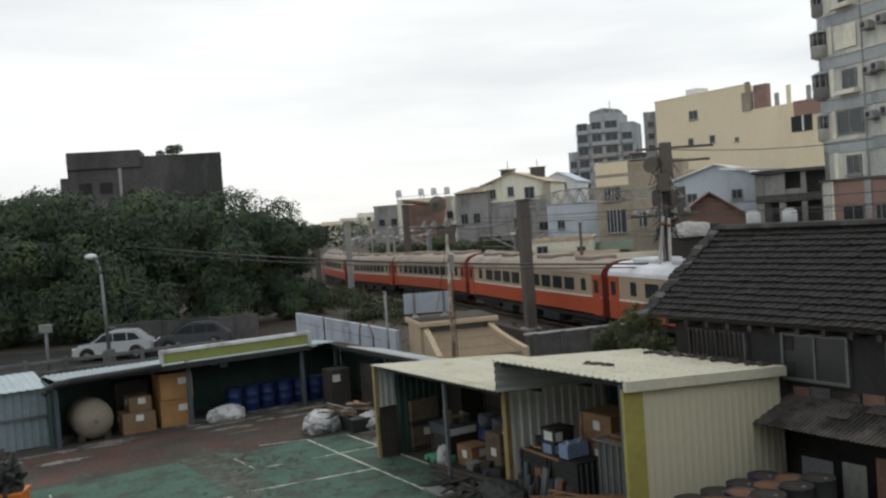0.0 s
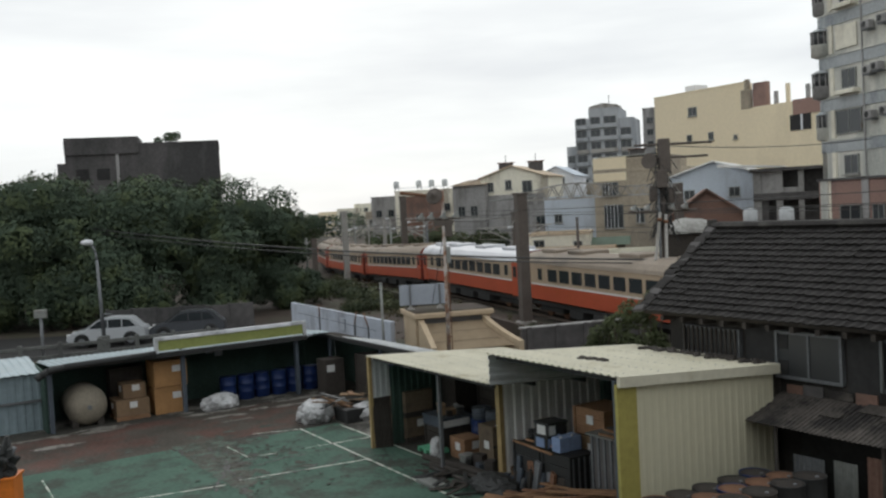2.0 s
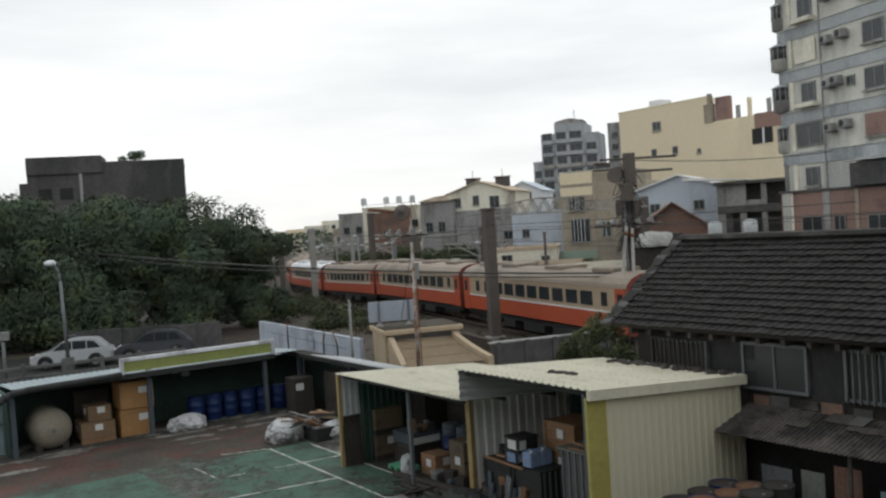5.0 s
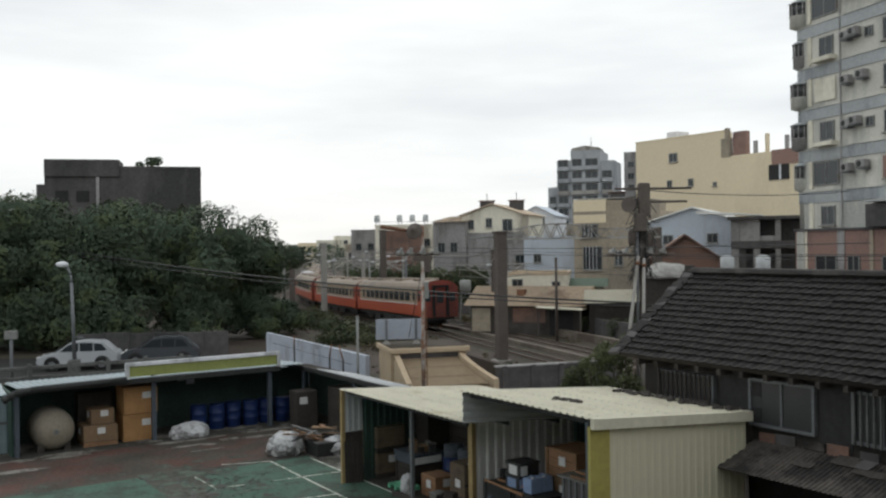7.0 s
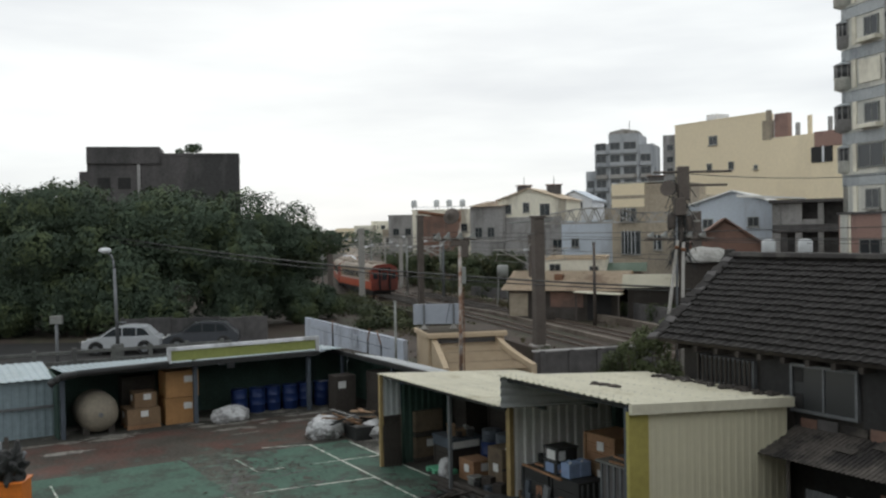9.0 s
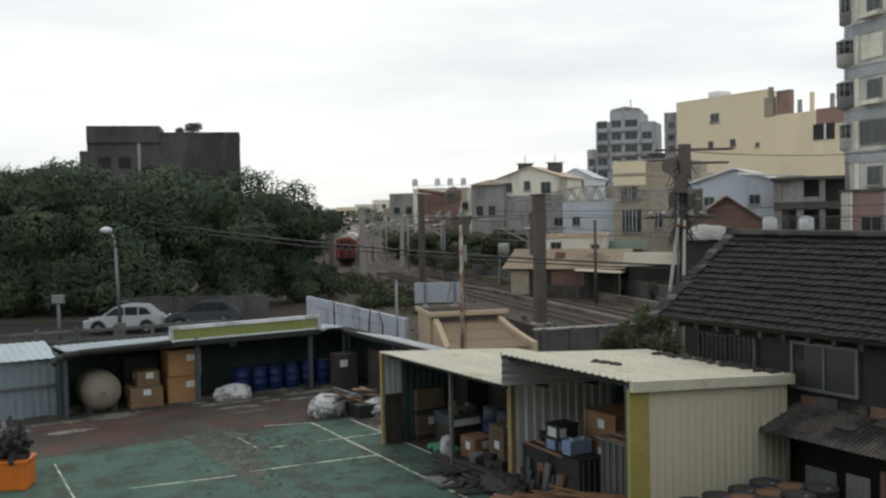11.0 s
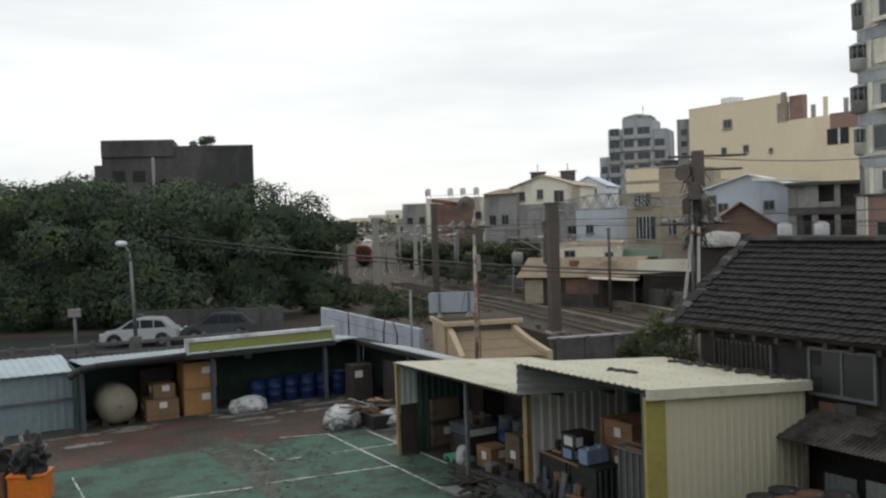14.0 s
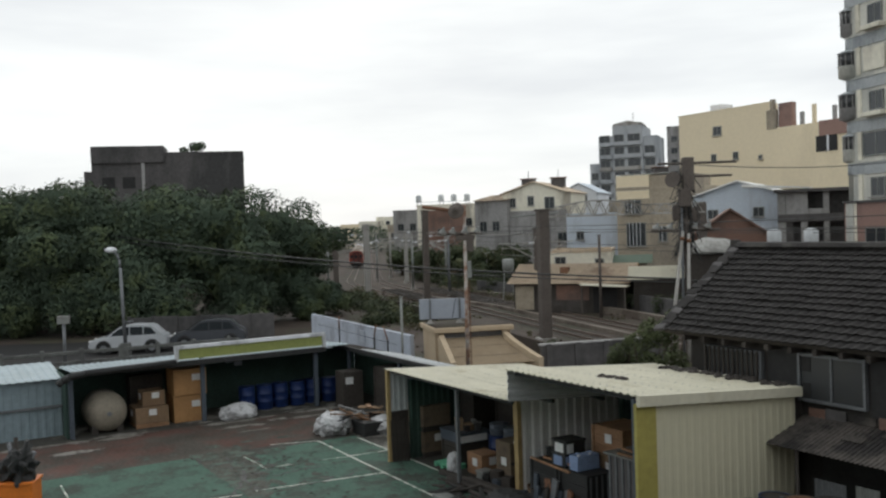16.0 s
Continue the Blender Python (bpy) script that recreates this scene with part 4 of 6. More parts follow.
part("lower_cladding", box(B(), -0.1, -0.25, -2.4, 9.1, -0.01, 8.2), M["greyconc"], bpy.data.objects["cream_gabled_house"])
gf = building("grey_house", "dark grey house with tan lean-to roof", 1.4, 132, -35, 5.4, 10, 9.8, M["greyconc"], roof="ridge", rise=0.9, roofm=M["rooftan"], wins=((0.8, 5.5, 1.2, 1.4), (2.9, 5.5, 1.2, 1.4)))
building("white_gabled_house", "white gabled house with small windows", 14.6, 142, -20, 5.6, 9, 10.8, M["whitewall"], roof="gable", rise=1.4, roofm=M["bluewall"], wins=((1.1, 9.3, 0.8, 1.2), (3.3, 9.3, 0.8, 1.2)))
building("white_roof_house", "plain white rooftop annexe", 21.5, 132, -20, 7.5, 8, 12.6, M["whitewall"], parapet=0.2)
br = building("brick_house", "red-brown brick tower house", -6.9, 150, -20, 4.6, 7, 8.8, M["brick"], wins=((2.6, 5.0, 0.8, 1.0),), parapet=0.2)
wt_ = building("white_terrace", "white-topped terrace of houses", -8.3, 160, -10, 11.2, 8, 9.9, M["creamwall"], wins=tuple((1.0 + 2.5 * i, 6.4, 1.1, 1.3) for i in range(4)), parapet=0.3)
part("roof_rail", box(B(), 0, 0, 10.6, 9, 0.1, 10.7), M["whitewall"], wt_)
for x in (-8.0, -4.1, -1.9, 0.4):
    water_tank(x, 161.5, 10.15, 0.5, 1.3)
building("grey_house", "weathered grey house with two windows", -12.8, 165, -10, 5.3, 8, 9.2, M["greyconc"], wins=((0.8, 5.8, 1.1, 1.3), (3.0, 5.8, 1.1, 1.3)), parapet=0.3)
building("grey_house", "grey house with dark shutters", 10.8, 118, -25, 6, 9, 6.4, M["greyconc"], wins=((0.9, 3.8, 1.3, 1.4), (3.4, 3.8, 1.3, 1.4)), parapet=0.2)
for x, y, h, w in ((-46, 400, 9.2, 9), (-56, 415, 8.2, 12), (-39, 405, 11.0, 8), (-33, 410, 9.4, 7), (-64, 430, 7.6, 8)):
    building("far_house", "distant pale low house", x, y, -8, w, 10, h, M["creamwall"] if w != 12 else M["yellow"], wins=((1.2, h - 3.2, 1.8, 1.6), (4.4, h - 3.2, 1.8, 1.6)), parapet=0.3)
for i, (x, y, w, h) in enumerate(((-3, 175, 8, 7), (6, 158, 7, 8.5), (20, 150, 9, 9), (33, 140, 9, 9.5), (-16, 190, 7, 6.5), (28, 105, 8, 7))):
    building("terraced_house", "plain grey terraced house beyond the railway", x, y, -20, w, 9, h, M["greyconc"] if i % 2 else M["tanwall"], wins=tuple((0.8 + 2.3 * j, h - 2.6, 1.2, 1.4) for j in range(int(w // 2.5))))
for x, y in ((8.3, 134), (12.5, 133), (26, 128)):
    t = thing("roof_cabin", "small dark rooftop cabin with an aerial", "cabin", pose(x, y, 12.1 if x < 20 else 12.8))
    part("cabin", box(B(), 0, 0, -0.6, 2.0, 1.6, 0.7, 0.05), M["darkconc"], t)
    part("cabin_roof", box(B(), -0.2, -0.2, 0.7, 2.2, 1.8, 0.8, 0.02), M["brick"], t)
    part("aerial", tube(B(), (1, 0.8, 0.8), (1, 0.8, 1.9), 0.05, seg=6), M["steel"], t)

# low lineside sheds
sh = building("lineside_shed", "low shed with a faded tan roof", 3.4, 68, -22, 8.2, 5, 2.1, M["oldwood"], roof="ridge", rise=1.3, roofm=M["rooftan"], category="shed")
part("pale_wall", box(B(), 0.1, -0.06, 0.2, 1.5, 0.0, 1.9), M["tanwall"], sh)
part("brick_panel", box(B(), 3.2, -0.05, 0.9, 5.6, 0.0, 1.95), M["brick"], sh)
# Shut panel whose dark colour stands in for shade inside the door.
part("doorway", box(B(), 5.9, -0.03, -0.6, 7.6, 0.0, 1.8), M["darkgap"], sh)
part("porch_roof", prism(B(), [(5.3, 2.05), (8.6, 1.9), (8.6, 1.97), (5.3, 2.12)], -1.6, -0.1), M["creamroof"], sh)
for x in (5.4, 8.4):
    part("porch_post", box(B(), x, -1.5, -0.8, x + 0.1, -1.4, 1.95), M["brownmast"], sh)
part("vent_box", box(B(), 3.2, 1.0, 2.6, 3.8, 1.6, 3.2, 0.03), M["rust"], sh)
su = building("lineside_hut", "beige two-storey lineside hut", 6.6, 75, -12, 5.0, 5, 4.0, M["creamwall"], wins=((0.5, 2.7, 0.9, 1.0), (3.7, 2.8, 0.7, 0.7)), roofm=M["rooftan"], category="shed", parapet=0.25)
building("lineside_shed", "open shed with a pale tin roof", 11.4, 64, -12, 3.9, 4, 2.4, M["oldwood"], roof="ridge", rise=0.8, roofm=M["creamroof"], category="shed")
building("lineside_shed", "low shed with a green tin roof", 9.4, 76, -12, 5.2, 4, 3.0, M["tanwall"], roof="ridge", rise=0.6, roofm=M["roofgreen"], category="shed")


# ---- trees ----
def leaf_mesh(bm_name, blobs, count, size, material, parent, seed):
    """A crown of many single leaves, scattered over and inside lumps (x, y, z, rx, ry, rz)."""
    r = np.random.RandomState(seed)
    vol = np.array([b[3] * b[4] * b[5] for b in blobs]) ** 0.67
    pick = r.choice(len(blobs), count, p=vol / vol.sum())
    bl = np.array(blobs)[pick]
    d = r.normal(size=(count, 3))
    d /= np.linalg.norm(d, axis=1)[:, None]
    rad = 1.0 - np.abs(r.normal(0, 0.16, count))
    lump = 1.0 + 0.13 * np.sin(d[:, 0] * 7 + pick) * np.sin(d[:, 1] * 6 + 2 * pick) + 0.08 * np.sin(d[:, 2] * 13 + pick)
    c = bl[:, :3] + d * bl[:, 3:] * (rad * lump)[:, None]
    a = d * 1.1 + r.normal(0, 0.38, size=(count, 3))
    a /= np.linalg.norm(a, axis=1)[:, None]
    u = np.cross(a, r.normal(size=(count, 3)))
    u /= np.linalg.norm(u, axis=1)[:, None]
    v = np.cross(a, u)
    s = (size * r.uniform(0.5, 1.3, count))[:, None]
    quad = np.stack([c - u * s, c - v * s * 0.5, c + u * s, c + v * s * 0.5], 1).reshape(-1, 3)
    me = bpy.data.meshes.new(bm_name)
    me.from_pydata(quad.tolist(), [], np.arange(count * 4).reshape(-1, 4).tolist())
    me.materials.append(material)
    ob = new(bm_name, me)
    ob.parent = parent
    return ob


def tree(x, y, h, spread, label, seed, count=9000, size=0.3, lean=0.0, material=None, low=0.2):
    t = thing("tree", label, "tree", pose(x, y, gz(y)), "roadside trees")
    r = random.Random(seed)
    bm = tube(B(), (0, 0, -0.1), (0.15, 0, h * 0.3), 0.34, 0.24)
    limbs, blobs = [], []
    for i in range(6):
        a = i * 1.05 + r.uniform(-0.3, 0.3)
        e = (spread * 0.55 * math.cos(a), spread * 0.55 * math.sin(a), h * r.uniform(0.5, 0.75))
        m_ = (e[0] * 0.45, e[1] * 0.45, h * 0.42)
        tube(bm, (0.15, 0, h * 0.28), m_, 0.17, 0.11, 8)
        tube(bm, m_, e, 0.11, 0.04, 8)
    part("trunk", bm, M["bark"], t)
    for i in range(16):
        a, q = r.uniform(0, 6.28), r.uniform(0.15, 0.8) ** 0.7
        z = h * r.uniform(low + 0.1, 0.82) * (1 - 0.25 * q * q)
        s = spread * r.uniform(0.26, 0.42)
        blobs.append((spread * q * math.cos(a) + lean, spread * q * math.sin(a), z, s, s, s * 0.75))
    blobs.append((lean, 0, h * 0.6, spread * 0.7, spread * 0.7, h * 0.34))
    leaf_mesh("crown", blobs, count, size, material or M["leaf"], t, seed)
    return t


for i, (x, y, h, sp) in enumerate(((-34.5, 65, 11.2, 6.5), (-27.5, 64, 10.9, 6.2), (-21, 65, 10.6, 6.0), (-15.9, 67, 10.3, 4.9), (-42, 69, 11.7, 6.5), (-33, 76, 11.6, 6.5), (-25, 78, 11.4, 6), (-50, 76, 12, 6.5), (-40, 64, 9.5, 5))):
    tree(x, y, h, sp, "dense dark green broadleaf tree beside the road", 20 + i, 42000 if x > -40 else 24000, 0.145)
tree(-12.7, 70, 9.4, 3.4, "dark green tree at the end of the row", 41, 24000, 0.13, low=0.0)
for i, (x, y, h, sp) in enumerate(((-30, 61, 4.4, 4.0), (-25, 61, 4.2, 3.8), (-20, 61, 4.2, 3.8), (-15.5, 63.5, 4.4, 3.2), (-35, 60, 4.6, 4.0), (-40, 60, 4.6, 4.0), (-12.3, 68, 4.2, 2.6))):
    t = thing("hedge_shrub", "dark overgrown shrub under the trees", "shrub", pose(x, y, 0), "undergrowth")
    part("stem", tube(B(), (0, 0, -0.1), (0, 0, h * 0.4), 0.1, 0.05, 8), M["bark"], t)
    leaf_mesh("foliage", [(rng.uniform(-sp, sp) * 0.6, rng.uniform(-1, 1), rng.uniform(0.2, h * 0.7) + 0.4, sp * 0.45, sp * 0.4, sp * 0.38) for _ in range(12)], 16000, 0.13, M["leaf"], t, 60 + i)
for i, (x, y, h, sp) in enumerate(((4.8, 98, 5.2, 2.8), (1.5, 106, 5.0, 2.6), (-6.5, 128, 5.0, 2.6), (-10.5, 150, 5.0, 3.0), (8.2, 88, 3.6, 1.6), (-27, 168, 6.5, 3.6), (-31, 160, 7, 4.5), (-37, 150, 7, 4.5), (-11, 168, 6.0, 3.4), (-1, 125, 5.5, 3))):
    tree(x, y, h, sp, "dull green tree among the lineside houses", 80 + i, 3500, 0.26, material=M["leaf2"])
bm_t = thing("distant_woods", "distant dark tree line", "woods", pose(0, 0, 0), kind="stuff")
leaf_mesh("canopy", [(-110 + 7 * i + rng.uniform(-2, 2), 330 + rng.uniform(-20, 20), 3.0, 6, 5, rng.uniform(3.5, 5.5)) for i in range(24)], 9000, 0.8, M["leaf"], bm_t, 99)
for i, (x, y, h, sp) in enumerate(((5.1, 26.6, 3.65, 0.85), (6.0, 27.8, 4.0, 0.75), (4.5, 28.0, 3.2, 0.75))):
    t = thing("bush", "yellow-green bush beside the old house", "bush", pose(x, y, 0), "bushes by the house")
    bm = B()
    for k in range(4):
        tube(bm, (0, 0, 0), (rng.uniform(-0.5, 0.5), rng.uniform(-0.4, 0.4), h * 0.8), 0.035, 0.015, 6)
    part("stem", bm, M["bark"], t)
    leaf_mesh("foliage", [(rng.uniform(-sp, sp) * 0.6, rng.uniform(-sp, sp) * 0.6, h * rng.uniform(0.35, 0.92), sp * 0.36, sp * 0.36, sp * 0.45) for _ in range(16)], 4200, 0.055, M["bushleaf"], t, 120 + i)


for i in range(9):
    p_ = TRACK @ Vector((22.45 + 9.6 + rng.uniform(-0.2, 0.3), 40 + 4.6 * i + rng.uniform(-0.6, 0.6), 0))
    t = thing("lineside_shrub", "dark scrubby shrub beside the far wall", "shrub", pose(p_.x, p_.y, gz(p_.y)), "lineside shrubs")
    part("stem", tube(B(), (0, 0, -0.1), (0, 0, 0.8), 0.05, 0.03, 8), M["bark"], t)
    leaf_mesh("foliage", [(rng.uniform(-1.2, 1.2), rng.uniform(-0.5, 0.5), rng.uniform(0.3, 1.2), 0.7, 0.5, 0.5) for _ in range(8)], 2200, 0.09, M["leaf2"], t, 500 + i)

for i in range(22):
    off, s_ = ((-6.6, 62 + 5.2 * i) if i < 13 else (10.5, 88 + 6.0 * (i - 13)))
    x, y, h = centre(s_)
    nx, ny = math.cos(radians(h)), -math.sin(radians(h))
    off += rng.uniform(-0.9, 0.6)
    p_ = TRACK @ Vector((x + nx * off, y + ny * off, 0))
    t = thing("lineside_shrub", "low dark scrub on the railway bank", "shrub", pose(p_.x, p_.y, gz(p_.y)), "lineside shrubs")
    top = rng.uniform(0.5, 0.9) if off < 0 else rng.uniform(1.2, 2.2)
    part("stem", tube(B(), (0, 0, -0.1), (0, 0, top * 0.7), 0.05, 0.03, 8), M["bark"], t)
    leaf_mesh("foliage", [(rng.uniform(-1.6, 1.6), rng.uniform(-2.0, 2.0), rng.uniform(0.2, top), 0.9, 0.9, 0.45) for _ in range(9)], 1800, 0.13, M["leaf2"], t, 540 + i)

# weeds beside the line
wd = thing("lineside_weeds", "dry brown-green weeds beside the railway", "weeds", TRACK, kind="stuff")
leaf_mesh("weed_clumps", [(22.45 + rng.choice((-3.6, -4.6, -6.5, -8.0, 5.8, 7.8, 9.4)) + rng.gauss(0, 0.5), rng.uniform(22, 98), 0.15, rng.uniform(0.2, 0.7), rng.uniform(0.3, 1.0), rng.uniform(0.15, 0.5)) for _ in range(260)], 14000, 0.1, mat("dry_weeds", (0.1, 0.085, 0.045), 0.9, 0.5, 0.4, 3, 0, stain=(0.05, 0.065, 0.028), amount=0.5, sscale=0.4), wd, 301)
wb = thing("rubble", "stones and rubbish on the railway bank", "rubble", TRACK, kind="stuff")
bm = B()
for i in range(500):
    x, y, r_ = 22.45 + rng.choice((-5.8, -7.5, -9.5, -2.6, 6.4)) + rng.gauss(0, 0.6), rng.uniform(24, 95), rng.uniform(0.03, 0.14)
    lathe(bm, [(r_, -0.02), (r_ * rng.uniform(0.7, 1.1), r_ * 0.6), (r_ * 0.3, r_ * rng.uniform(0.8, 1.2))], 5, (x, y, 0))
part("stones", bm, M["ballast"], wb)

# ---- cream sheds ----
def screws(bm, w, l, z0, z1, pitch):
    for i in range(int(l / 0.9)):
        for j in range(int(w / pitch)):
            y = 0.3 + i * 0.9
            z = z0 + (z1 - z0) * y / l
            box(bm, (j + 0.55) * pitch - 0.01, y - 0.01, z + 0.03, (j + 0.55) * pitch + 0.01, y + 0.01, z + 0.04)


sa = thing("open_shed", "open-fronted storage shed with a cream sheet roof", "shed", yard(0, 0))
part("roof_sheet", ribbed(B(), 5.9, 4.65, 0.2, 0.03, z0=2.6, z1=2.26), M["creamroof"], sa, m=pose(0.03, -0.13, 0))
bm = B()
screws(bm, 5.9, 4.65, 2.6, 2.26, 0.2)
tagged(part("roof_screws", bm, M["tin"], sa, m=pose(0.03, -0.13, 0)), kind="stuff")
part("corner_post", box(B(), -0.04, -0.05, 0, 0.05, 0.05, 2.55), M["ochre"], sa)
part("post", box(B(), 3.16, 0.25, 0, 3.24, 0.33, 2.54), M["steel"], sa)
part("front_beam", box(B(), 0.06, 0.1, 2.46, 5.88, 0.16, 2.56), M["black"], sa)
part("back_wall", ribbed(B(), 5.9, 2.24, 0.2, 0.03), M["darkgreen"], sa, m=pose(0, 4.3, 0, 90))
# The dim inside of the shed is put into this wall's dark green.
part("end_wall", ribbed(B(), 3.66, 2.22, 0.2, 0.03), M["darkgreen"], sa, "ribbed end wall darkened for the shed's inner shade", m=pose(0.02, 0.62, 0, 90, 0, 90))
part("end_panel", ribbed(B(), 0.54, 1.1, 0.18, 0.02), M["whitesheet"], sa, "grey sheet beside the post", m=pose(0.02, 0.07, 1.4, 90, 0, 90))
part("end_panel_low", box(B(), 0.0, 0.07, 0.0, 0.03, 0.6, 1.38), M["oldwood"], sa, "dark boards beside the post")
for y, z in ((1.2, 2.36), (2.7, 2.24)):
    part("purlin", box(B(), 0, y, z, 5.9, y + 0.08, z + 0.11), M["black"], sa)

sb = thing("cream_shed", "cream ribbed-sheet shed open at the front", "shed", yard(5.95, 0))
W, D = 4.22, 4.2
FALL = 0.34 / 4.4      # of the cream roof, towards the back
part("roof_sheet", ribbed(B(), W + 0.12, 4.4, 0.2, 0.03, z0=3.28, z1=2.94), M["creamroof"], sb, m=pose(-0.02, -0.12, 0))
bm = B()
screws(bm, W, 4.2, 3.28, 2.95, 0.2)
tagged(part("roof_screws", bm, M["tin"], sb, m=pose(-0.02, -0.12, 0)), kind="stuff")
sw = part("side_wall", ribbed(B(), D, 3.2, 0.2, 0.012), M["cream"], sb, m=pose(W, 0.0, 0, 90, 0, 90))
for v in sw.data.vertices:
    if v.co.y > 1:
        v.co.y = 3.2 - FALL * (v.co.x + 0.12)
fs = part("fascia", box(B(), W + 0.03, -0.13, 3.1, W + 0.12, D + 0.1, 3.3), M["creamroof"], sb, m=pose(0, 0, 0))
for v in fs.data.vertices:
    v.co.z -= FALL * (v.co.y + 0.13)
part("corner_trim", box(B(), W - 0.04, -0.14, 0, W + 0.035, 0.34, 3.14), M["olive"], sb, "olive corner flashing")
part("corner_post", box(B(), W - 0.14, -0.1, 0, W - 0.05, 0.0, 3.2), M["bluesteel"], sb)
part("divider_wall", ribbed(B(), 3.1, 2.3, 0.25, 0.035), M["ribwhite"], sb, "pale ribbed dividing wall", m=pose(-1.2, 1.1, 0, 90, 0, 90))
part("header_beam", box(B(), -1.3, 0.95, 2.3, -1.1, 4.2, 2.42), M["steel"], sb)
part("divider_post", box(B(), -1.3, 0.98, 0, -1.14, 1.1, 2.36), M["ochre"], sb, "ochre painted post")
gs = part("gable_sheet", ribbed(B(), 0.72, D, 0.16, 0.03), M["whitesheet"], sb, "pale lapped sheets below the roof's edge", m=pose(0.02, -0.05, 2.56, 0, -90, 0))
for v in gs.data.vertices:
    low = -0.074 * v.co.y
    v.co.x = low + v.co.x / 0.72 * (0.69 - FALL * v.co.y - low)
part("back_wall", ribbed(B(), W, 2.85, 0.2, 0.03), M["darkgreen"], sb, m=pose(0, D, 0, 90))
part("front_beam", box(B(), 0.05, 0.12, 3.12, W - 0.15, 0.18, 3.22), M["black"], sb)
bm = B()
for i in range(130):
    x, y = rng.uniform(0.9, W), rng.gauss(3.95, 0.14)
    s = rng.uniform(0.03, 0.1)
    z = 3.28 - FALL * (y + 0.12) + 0.03
    lathe(bm, [(s, 0), (s * 0.7, s * 0.5), (0.01, s * 0.6)], 6, (x, y, z))
for i in range(14):
    x, y = rng.gauss(2.07, 0.16), rng.gauss(1.24, 0.08)
    z = 3.28 - FALL * (y + 0.12) + 0.03
    lathe(bm, [(0.09, 0), (0.06, 0.03), (0.01, 0.04)], 6, (x, y, z))
solo("roof_debris", bm, M["oldwood"], "dark leaf litter on the cream roof", "debris", sb.matrix_basis, kind="stuff")

# ---- long back shed ----
bk = thing("long_shed", "long low dark storage shed at the back of the yard", "shed", yard(-9.0, 0))
for y, z in ((-6.9, 2.1), (-2.6, 2.25), (1.6, 2.2)):
    part("post", box(B(), -0.07, y - 0.07, 0, 0.07, y + 0.07, z), M["bluesteel"], bk)
part("roof_sheet", ribbed(B(), 9.8, 2.9, 0.2, 0.03, z0=2.2, z1=2.05), M["paleblue"], bk, m=pose(0.35, -6.9, 0, 0, 0, 90))
part("back_wall", box(B(), -2.4, -7.0, 0, -2.25, 2.9, 2.02), M["darkgreen"], bk)
part("end_wall", box(B(), -2.25, -7.05, 0, -0.1, -6.98, 2.0), M["darkgreen"], bk)
part("eave_beam", box(B(), 0.2, -6.9, 2.03, 0.36, 1.9, 2.2), M["black"], bk)
bm = B()
pts = [(0.4, -7.35, 1.85), (0.4, -7.2, 1.95), (0.4, -7.0, 2.06), (0.4, -6.5, 2.14), (0.4, -3.6, 2.2)]
for a, b in zip(pts, pts[1:]):
    tube(bm, a, b, 0.11, 0.11, 8)
part("gutter_pipe", bm, M["black"], bk)
fa = part("fascia_board", box(B(), 0.3, -3.5, 2.27, 0.36, 1.75, 2.62), M["signgreen"], bk, "olive green fascia panel in a white frame")
for a in ((0.28, -3.5, 2.62, 0.42, 1.75, 2.74), (0.28, -3.62, 2.2, 0.42, -3.5, 2.74), (0.28, 1.75, 2.2, 0.42, 1.87, 2.74)):
    part("white_frame", box(B(), *a), M["whitewall"], fa)

fence = thing("sheet_fence", "pale blue-white ribbed sheet lean-to", "shed", yard(-9.9, -7.0))
part("front_wall", ribbed(B(), 8.5, 1.9, 0.25, 0.02), M["bluesheet"], fence, m=pose(0.0, -8.5, 0, 90, 0, 90))
part("mid_rail", box(B(), 0.03, -8.5, 0.95, 0.09, 0, 1.03), M["steel"], fence)
part("roof_sheet", ribbed(B(), 8.6, 3.0, 0.25, 0.02, z0=1.9, z1=2.12), M["paleblue"], fence, m=pose(0.2, -8.6, 0, 0, 0, 90))

sd = thing("side_shed", "low lean-to with a white sheet roof", "shed", yard(-9.0, 2.9))
part("roof_sheet", ribbed(B(), 8.4, 1.45, 0.2, 0.03, z0=2.1, z1=1.82), M["whitesheet"], sd, m=pose(1.3, -0.05, 0))
part("dark_roof_sheet", ribbed(B(), 3.65, 1.45, 0.2, 0.03, z0=2.09, z1=1.78), M["oldwood"], sd, m=pose(-2.35, -0.05, 0))
part("back_wall", box(B(), -2.2, 1.3, 0, 9.4, 1.37, 1.76), M["darkgreen"], sd)
part("end_wall", box(B(), -2.3, -0.02, 0, -2.22, 1.3, 1.78), M["darkgreen"], sd)
part("eave_beam", box(B(), -2.3, -0.1, 1.95, 9.4, -0.04, 2.1), M["black"], sd)
for x in (0.15, 4.2):
    part("post", box(B(), x - 0.05, -0.05, 0, x + 0.05, 0.05, 2.0), M["bluesteel"], sd)

# ---- old tiled house ----
HO = pose(5.27, 22.14, 0, 0, 0, -58)      # left end of the front wall
ho = thing("old_house", "old timber house with a blackened tiled roof", "house", HO)
L = 13.5
part("front_wall", box(B(), 0, 0, 0, L, 0.18, 3.82), M["darkwood"], ho)
part("end_wall", box(B(), 0, 0.18, 0, 0.18, 4.8, 3.8), M["oldwood"], ho)
part("rear_wall", box(B(), 0.18, 4.62, 0, L, 4.8, 3.8), M["oldwood"], ho)
part("far_end_wall", box(B(), L - 0.18, 0.18, 0, L, 4.62, 3.8), M["oldwood"], ho)
bm = B()
